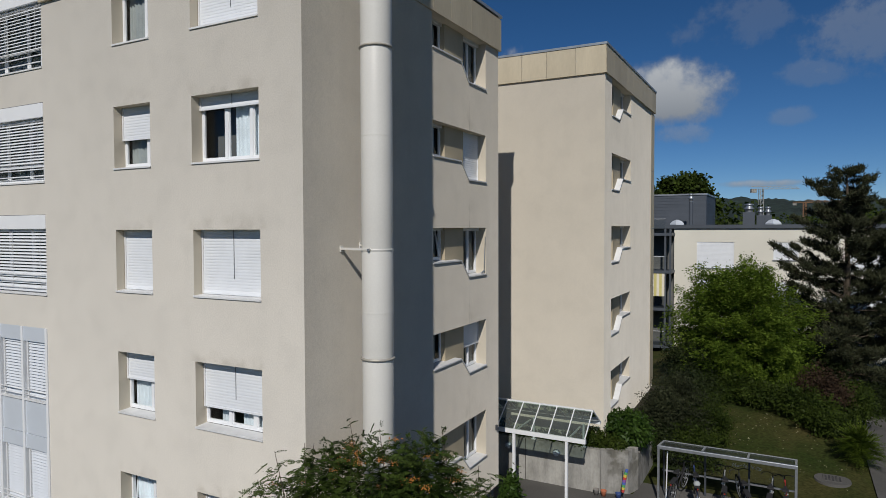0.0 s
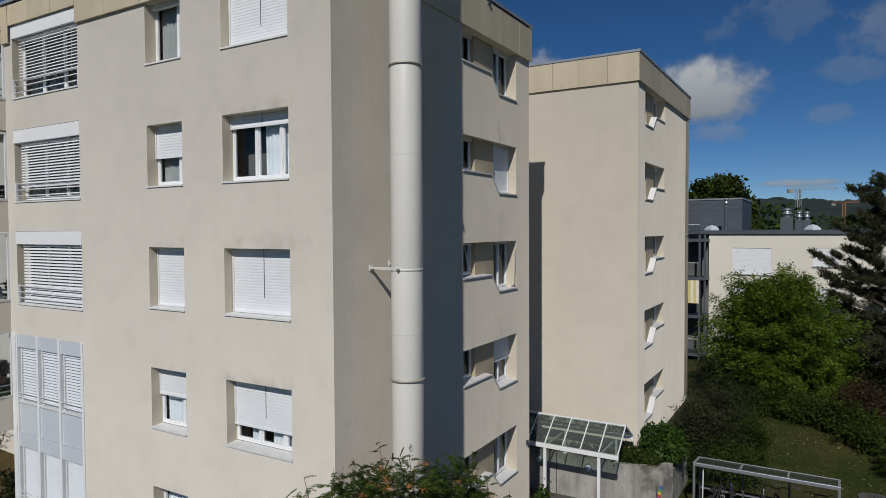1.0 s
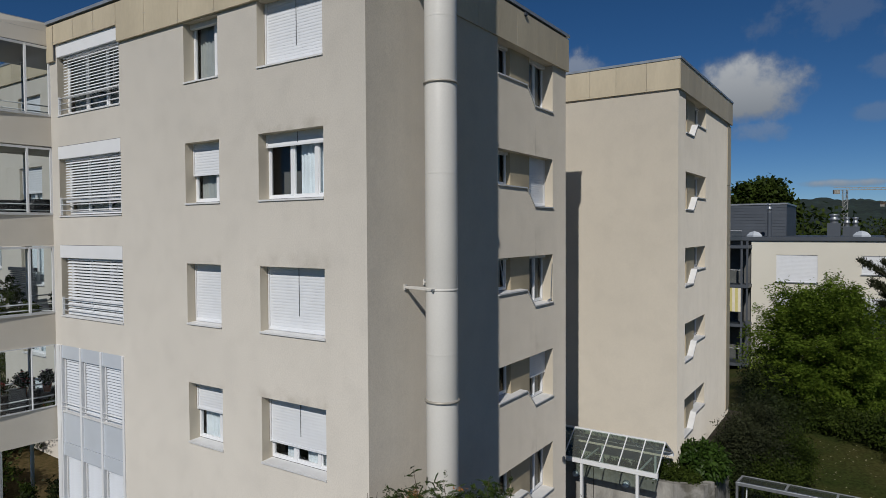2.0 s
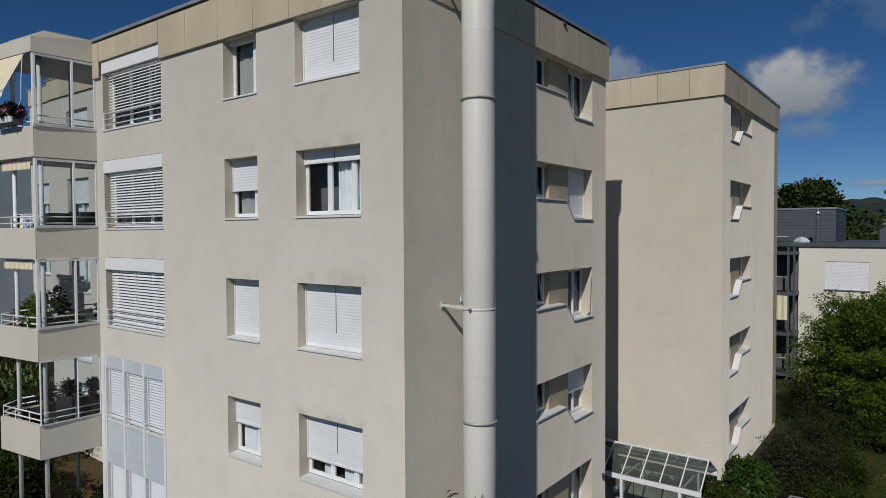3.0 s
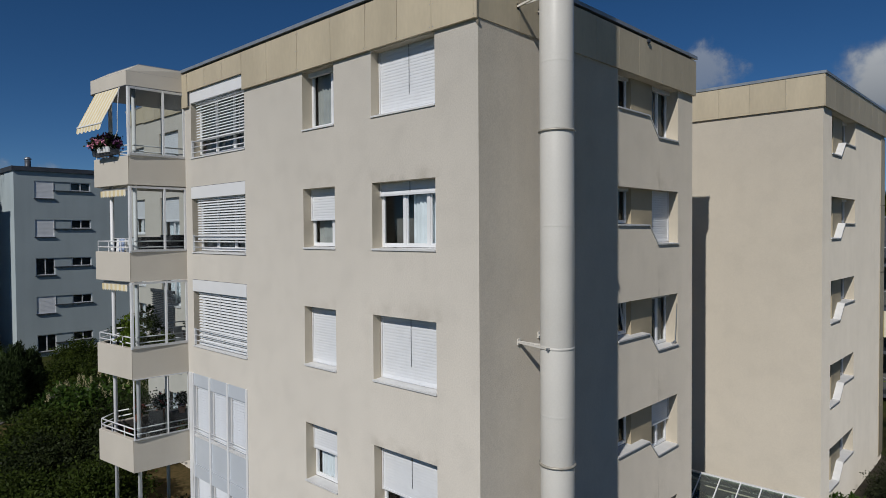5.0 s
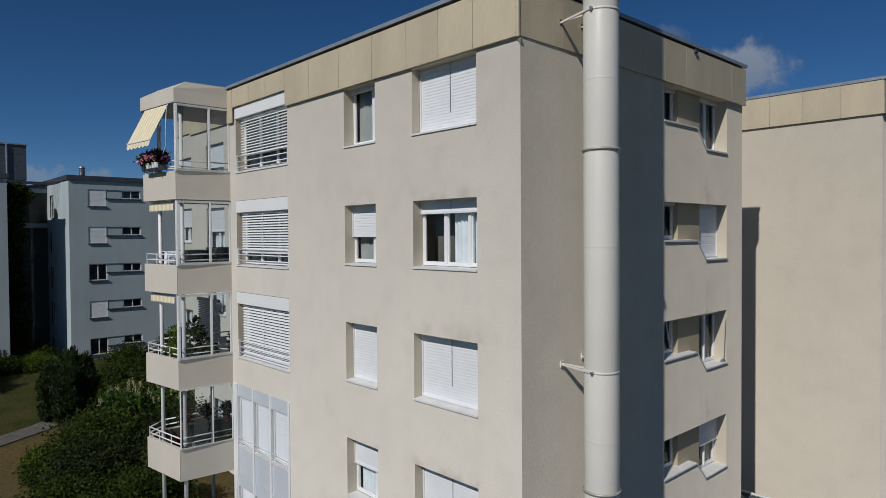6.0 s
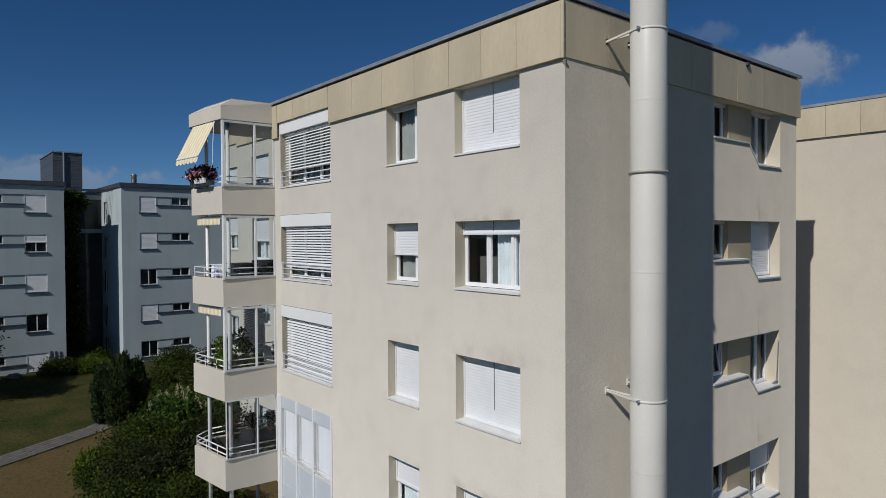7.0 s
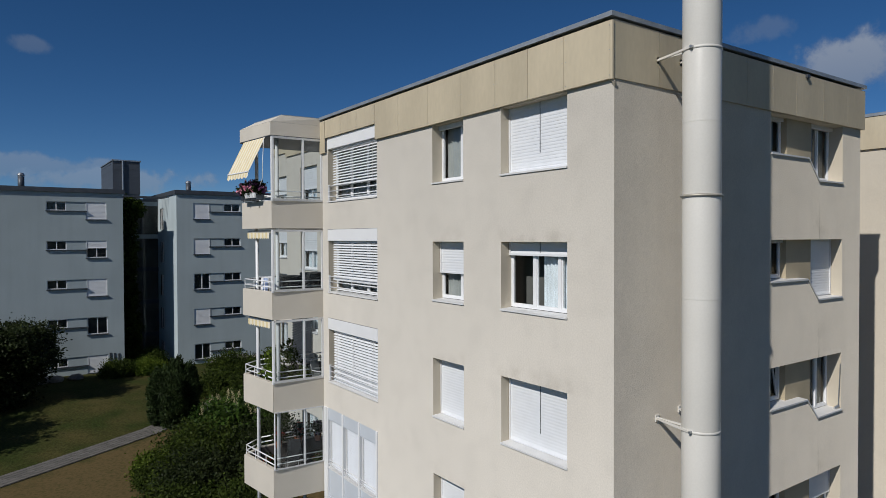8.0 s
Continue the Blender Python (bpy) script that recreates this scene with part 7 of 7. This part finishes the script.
for x, y in ((0.6, 41.5), (7.0, 41.6)):
    s = Shape()
    s.lathe((x, y, 9.68), [(0.5, 0), (0.5, 0.1), (0.3, 0.3), (0.0, 0.4)], 4)
    solo("roof_light", s, PANEL_WHITE, "small white pyramid roof light", "roof light", group="roof lights")
# garden wall and shed beyond the pine
s = Shape()
s.box(13.2, 15.6, 29.4, 29.65, 0.2, 2.5)
s.box(13.2, 13.45, 29.4, 34.0, 0.2, 2.5)
solo("garden_wall", s, CONCRETE, "pale concrete garden wall beside the lane", "wall", "structure")
s = Shape()
pts = [(10.2, 26.4), (10.9, 26.0), (11.3, 26.3), (11.4, 27.2)]
for (ax, ay), (bx, by) in zip(pts, pts[1:]):
    s.prism([(ax, ay), (bx, by), (bx - 0.1, by + 0.15), (ax - 0.1, ay + 0.15)], 0.2, float(height(ax, ay)) + 0.25)
solo("kerb", s, CONCRETE, "pale concrete kerb round the planting", "kerb", "structure")

# ---- distance ----
s = Shape()
rng = np.random.default_rng(401)
N = 700
rows = [(900, -8, 0), (1250, 14, 6), (1600, 46, 10), (2000, 78, 14), (2600, 92, 16)]
for j, (dist, h, var) in enumerate(rows):
    for i in range(N + 1):
        az = math.radians(-75 + 170 * i / N)
        k = h + var * (noise.noise(Vector((i * 0.019, j * 2.0, 0))) + 0.35 * noise.noise(Vector((i * 0.13, j, 3)))) + 6 * rng.random() * (j > 0)
        s.v.append((dist * math.sin(az), dist * math.cos(az), k))
for j in range(len(rows) - 1):
    for i in range(N):
        a = j * (N + 1) + i
        s.f.append((a, a + 1, a + N + 2, a + N + 1))
solo("backdrop", s, FOREST, "wooded hills on the horizon", "hill", "structure", smooth=True)
rng = np.random.default_rng(402)
bl = []
for i in range(60):
    x, y = -60 + 130 * rng.random(), 95 + 120 * rng.random()
    r = 4 + 3 * rng.random()
    bl.append(((x, y, 6.0 + 2.4 * rng.random()), (r, r, r * 0.95)))
pts, d = crown_points(rng, bl, 26000, 0.75)
nm = d + rng.normal(size=d.shape) * 0.5
me = leaf_mesh("far_woods", pts, rng.normal(size=pts.shape), nm, np.full(len(pts), 0.9), np.full(len(pts), 0.6), SHRUB_LEAF)
tagged(new("far_woods", me), "distant belt of dark green trees", "trees", kind="stuff")


def crane(x, y, z, mast, jib, back, turn, col, label):
    c = thing("tower_crane", (x, y, z), label, "crane")
    k = 1.0
    s = Shape()
    for a, b in ((-k, -k), (k, -k), (k, k), (-k, k)):
        s.tube((a, b, 0), (a, b, mast), 0.22, sides=4)
    for i in range(int(mast / 2.5)):
        s.tube((-k, -k, i * 2.5), (k, -k, i * 2.5 + 2.5), 0.14, sides=4)
        s.tube((k, -k, i * 2.5), (k, k, i * 2.5 + 2.5), 0.14, sides=4)
    part("mast", s, col, c)
    s = Shape()
    for dy, dz in ((-0.8, 0), (0.8, 0), (0, 1.5)):
        s.tube((-back, dy, mast + dz), (jib, dy * 0.6, mast + dz * 0.7), 0.2, sides=4)
    n = int(jib / 3)
    for i in range(n):
        s.tube((i * 3, -0.8, mast), (i * 3 + 1.5, 0, mast + 1.4), 0.12, sides=4)
        s.tube((i * 3 + 1.5, 0, mast + 1.4), (i * 3 + 3, -0.8, mast), 0.12, sides=4)
    part("jib", s, col, c)
    s = Shape()
    s.box(-back, -back + 3, -0.9, 0.9, mast - 2.2, mast)
    part("counterweight", s, CONCRETE, c)
    c.matrix_basis = pose(x, y, z, 0, 0, turn)
    for ch in c.children:
        ch.matrix_parent_inverse = Matrix.Identity(4)


CRANE_Y = mat("crane_paint", (0.30, 0.30, 0.28), 0.6, var=0.1, scale=0.5)
CRANE_O = mat("crane_orange", (0.30, 0.15, 0.07), 0.6, var=0.1, scale=0.5)
crane(-6.5, 420, -8, 40, 22, 6, 25, CRANE_Y, "slim grey tower crane on the horizon")
crane(20.0, 620, -8, 38, 26, 9, -15, CRANE_O, "orange tower crane on the horizon")


# ---- things on the balconies ----
def potted(name, seed, at, r, h, material, label, flower=None, pot=TERRACOTTA, leaf=0.07):
    rng = np.random.default_rng(seed)
    x, y, z = at
    t = thing(name, at, label, "potted plant", "potted plants on the balconies")
    s = Shape()
    s.lathe((x, y, z), [(0.0, 0), (0.09, 0.0), (0.13, 0.22), (0.14, 0.25), (0.12, 0.25), (0.11, 0.2), (0.0, 0.2)], 14)
    part("pot", s, pot, t, smooth=True)
    bl = [((x, y, z + 0.25 + h * 0.5), (r, r, h * 0.55)), ((x + r * 0.4, y, z + 0.25 + h * 0.75), (r * 0.6, r * 0.6, h * 0.35)), ((x - r * 0.4, y + r * 0.3, z + 0.25 + h * 0.6), (r * 0.6, r * 0.6, h * 0.35))]
    foliage("leaves", rng, t, bl, 60, 8, 0.05, leaf, leaf * 0.5, material, 0.2, 0.3)
    if flower:
        pts, d = crown_points(rng, bl, 9, 0.95)
        for p in pts:
            s = Shape()
            for _ in range(14):
                o = rng.normal(size=3) * 0.035
                s.tube(Vector(p + o), Vector(p + o) + Vector(rng.normal(size=3)) * 0.02, 0.018, 0.004, 5)
            part("blossom", s, flower, t)


F = [z - 0.70 for z in PTOP]
box = thing("flower_box", (-12.6, -2.02, PTOP[0]), "dark trough of pink and purple geraniums on the parapet", "flower box")
rng = np.random.default_rng(601)
a, b = Vector((-11.95, -1.76, PTOP[0] + 0.05)), Vector((-13.0, -1.90, PTOP[0] + 0.05))
s = Shape()
n_ = Vector((-0.125, -0.99, 0)) * 0.1
s.hexa([a - n_, b - n_, b + n_, a + n_, a - n_ * 1.2 + Vector((0, 0, 0.17)), b - n_ * 1.2 + Vector((0, 0, 0.17)), b + n_ * 1.2 + Vector((0, 0, 0.17)), a + n_ * 1.2 + Vector((0, 0, 0.17))])
part("trough", s, DARK_METAL, box)
for f in (0.2, 0.8):
    p = a.lerp(b, f)
    s = Shape()
    s.line([p + n_ * -1.6 + Vector((0, 0, -0.06)), p + n_ * 1.3 + Vector((0, 0, -0.03)), p + n_ * 1.4 + Vector((0, 0, 0.12))], 0.012, 5)
    part("hanger", s, DARK_METAL, box)
for i in range(4):
    p = a.lerp(b, 0.08 + 0.16 * i)
    s = Shape()
    s.lathe(tuple(p + n_ * 1.2 + Vector((0, 0, 0.06))), [(0.0, 0), (0.06, 0), (0.085, 0.15), (0.0, 0.15)], 10)
    part("pot", s, WHITE, box)
bl = [(tuple(a.lerp(b, f) + Vector((0, -0.03, 0.34))), (0.22, 0.2, 0.17)) for f in (0.1, 0.35, 0.6, 0.85)]
foliage("leaves", rng, box, bl, 150, 8, 0.05, 0.055, 0.04, DARK_LEAF, 0.2, 0.3)
pts, d = crown_points(rng, bl, 64, 0.98)
for k, p in enumerate(pts):
    if d[k][2] < -0.5:
        continue
    s = Shape()
    for _ in range(16):
        o = rng.normal(size=3) * 0.034
        s.tube(Vector(p + o), Vector(p + o) + Vector(rng.normal(size=3)) * 0.03, 0.03, 0.012, 5)
    part("blossom", s, PETAL_PINK if (k % 3 and p[0] > -13.1) else PETAL_PURPLE, box)

rack = thing("drying_rack", (-12.6, -1.45, F[1]), "white drying rack hung with blue and white washing", "drying rack")
s = Shape()
for y in (-1.46, -0.92):
    s.line([(-12.0, y, F[1]), (-12.1, y, F[1] + 1.08), (-13.1, y, F[1] + 1.08), (-13.2, y, F[1])], 0.012, 6)
for k in range(6):
    y = -1.45 + k * 0.1
    s.tube((-12.1, y, F[1] + 1.08), (-13.1, y, F[1] + 1.08), 0.006, sides=5)
part("rack_frame", s, WHITE, rack)
for k, (x0, x1, m) in enumerate([(-12.15, -12.5, BLUE_CLOTH), (-12.52, -12.8, WHITE), (-12.82, -13.08, DARK_CLOTH), (-12.2, -12.6, CURTAIN)]):
    y = -1.47 + 0.03 * k if k < 3 else -1.2
    s = Shape()
    n = 8
    for i in range(n):
        u, v = x0 + (x1 - x0) * i / n, x0 + (x1 - x0) * (i + 1) / n
        w1, w2 = 0.015 * math.sin(i * 2.1), 0.015 * math.sin((i + 1) * 2.1)
        s.poly([(u, y + w1, F[1] + 1.08), (v, y + w2, F[1] + 1.08), (v, y + w2 * 2 - 0.02, F[1] + 0.52), (u, y + w1 * 2 - 0.02, F[1] + 0.52)])
    part("cloth", s, m, rack, smooth=True)

def covered_table(at, lx, ly, h):
    x, y, z = at
    t = thing("covered_table", at, "garden table under a draped dark cover", "table")
    s = Shape()
    n = 28
    top, low = [], []
    for i in range(n):
        g = 2 * math.pi * i / n
        c, sn = math.cos(g), math.sin(g)
        k = 1 / max(abs(c), abs(sn)) ** 0.8
        top.append((x + lx * c * k * 0.9, y + ly * sn * k * 0.9, z + h))
        f = 1 + 0.05 * math.sin(i * 2.7)
        low.append((x + lx * c * k * f, y + ly * sn * k * f, z + 0.15))
    s.poly(top)
    for i in range(n):
        j = (i + 1) % n
        s.poly([low[i], low[j], top[j], top[i]])
    part("cover", s, DARK_CLOTH, t, smooth=False, bevel=0.02)


covered_table((-12.35, -0.75, F[1]), 0.36, 0.42, 1.12)
covered_table((-12.6, 0.25, F[1]), 0.40, 0.45, 1.18)
def chair(at, turn, material, label):
    t = thing("balcony_chair", (0, 0, 0), label, "chair", "balcony chairs")
    s = Shape()
    s.box(-0.23, 0.23, -0.22, 0.22, 0.42, 0.46)
    part("seat", s, material, t, bevel=0.01)
    s = Shape()
    s.hexa([(-0.23, 0.2, 0.46), (0.23, 0.2, 0.46), (0.23, 0.23, 0.46), (-0.23, 0.23, 0.46), (-0.21, 0.30, 0.98), (0.21, 0.30, 0.98), (0.21, 0.33, 0.98), (-0.21, 0.33, 0.98)])
    part("backrest", s, material, t, bevel=0.01)
    for x in (-0.2, 0.2):
        for y in (-0.19, 0.2):
            s = Shape()
            s.tube((x, y, 0), (x, y, 0.43), 0.014, sides=6)
            part("leg", s, ALU, t)
        s = Shape()
        s.tube((x * 1.15, -0.2, 0.66), (x * 1.15, 0.25, 0.68), 0.015, sides=6)
        part("armrest", s, material, t)
    t.matrix_basis = pose(*at, 0, 0, turn)


chair((-13.2, -0.7, F[1]), 100, WHITE, "white plastic balcony chair")
chair((-13.2, 0.3, F[1]), 95, WHITE, "white plastic balcony chair")
chair((-12.9, -0.4, F[3]), 60, DARK_CLOTH, "dark folding balcony chair")
chair((-12.6, 0.5, F[2]), 120, WHITE, "white plastic balcony chair")
potted("potted_shrub", 701, (-12.15, -1.35, F[2]), 0.36, 1.15, MAPLE_LEAF, "leafy green potted shrub by the rail", None, TERRACOTTA, 0.09)
potted("potted_shrub", 702, (-13.3, -0.3, F[2]), 0.40, 1.3, SHRUB_LEAF, "tall dark green potted plant", None, TERRACOTTA, 0.1)
potted("potted_shrub", 703, (-12.6, 0.9, F[2]), 0.42, 1.7, DARK_LEAF, "tall dark green potted plant", None, BLACK, 0.1)
potted("potted_plant", 704, (-11.75, -0.5, F[2] + 0.35), 0.22, 0.35, FERN_LEAF, "small pale green plant on a stand", None, WHITE, 0.08)
potted("potted_geranium", 705, (-13.65, -0.6, F[3] + 0.62), 0.17, 0.35, DARK_LEAF, "red geranium in a clay pot on the rail", RED_PAINT)
potted("potted_geranium", 706, (-13.65, 0.1, F[3] + 0.62), 0.17, 0.42, DARK_LEAF, "red geranium in a clay pot on the rail", RED_PAINT)
potted("potted_geranium", 707, (-13.65, 0.8, F[3] + 0.62), 0.16, 0.35, DARK_LEAF, "dark leafed plant in a clay pot", PETAL_PURPLE)
potted("potted_geranium", 708, (-12.35, -1.35, F[3] + 0.2), 0.18, 0.35, DARK_LEAF, "red flowers in a bright red pot", RED_PAINT, RED_PAINT)
potted("potted_geranium", 709, (-12.1, 0.2, F[3] + 0.1), 0.18, 0.3, SHRUB_LEAF, "red geranium in a clay pot", RED_PAINT)
z5 = float(height(-12.4, -0.6))
for k, (x, y, r, h, m) in enumerate([(-12.4, -1.0, 0.25, 0.5, SHRUB_LEAF), (-12.0, -0.5, 0.3, 0.8, DARK_LEAF), (-12.7, -0.3, 0.3, 0.9, SHRUB_LEAF), (-13.2, -1.0, 0.25, 0.5, FERN_LEAF), (-12.2, 0.3, 0.35, 1.1, DARK_LEAF)]):
    potted("potted_plant", 720 + k, (x, y, z5 + 0.02), r, h, m, "potted plant on the ground-floor terrace")
s = Shape()
s.line([(-11.45, -1.55, z5 + 0.75), (-13.3, -1.9, z5 + 0.75), (-13.9, -1.2, z5 + 0.75)], 0.02)
s.line([(-11.45, -1.55, z5 + 0.95), (-13.3, -1.9, z5 + 0.95), (-13.9, -1.2, z5 + 0.95)], 0.02)
for p in ((-11.5, -1.56), (-12.4, -1.73), (-13.3, -1.9), (-13.9, -1.2)):
    s.tube((*p, z5), (*p, z5 + 0.95), 0.018)
solo("terrace_rail", s, WHITE, "white tube rail round the ground-floor terrace", "railing")
hb = thing("hanging_planter", (-14.15, -0.8, PTOP[2]), "white planter with a small shrub outside the rail", "planter")
s = Shape()
s.box(-14.32, -14.02, -1.1, -0.5, PTOP[2] - 0.28, PTOP[2])
part("planter_box", s, WHITE, hb, bevel=0.01)
rng = np.random.default_rng(740)
foliage("leaves", rng, hb, [((-14.15, -0.8, PTOP[2] + 0.25), (0.28, 0.42, 0.3)), ((-14.15, -0.5, PTOP[2] + 0.4), (0.2, 0.25, 0.3))], 70, 8, 0.06, 0.06, 0.035, SHRUB_LEAF, 0.2, 0.3)
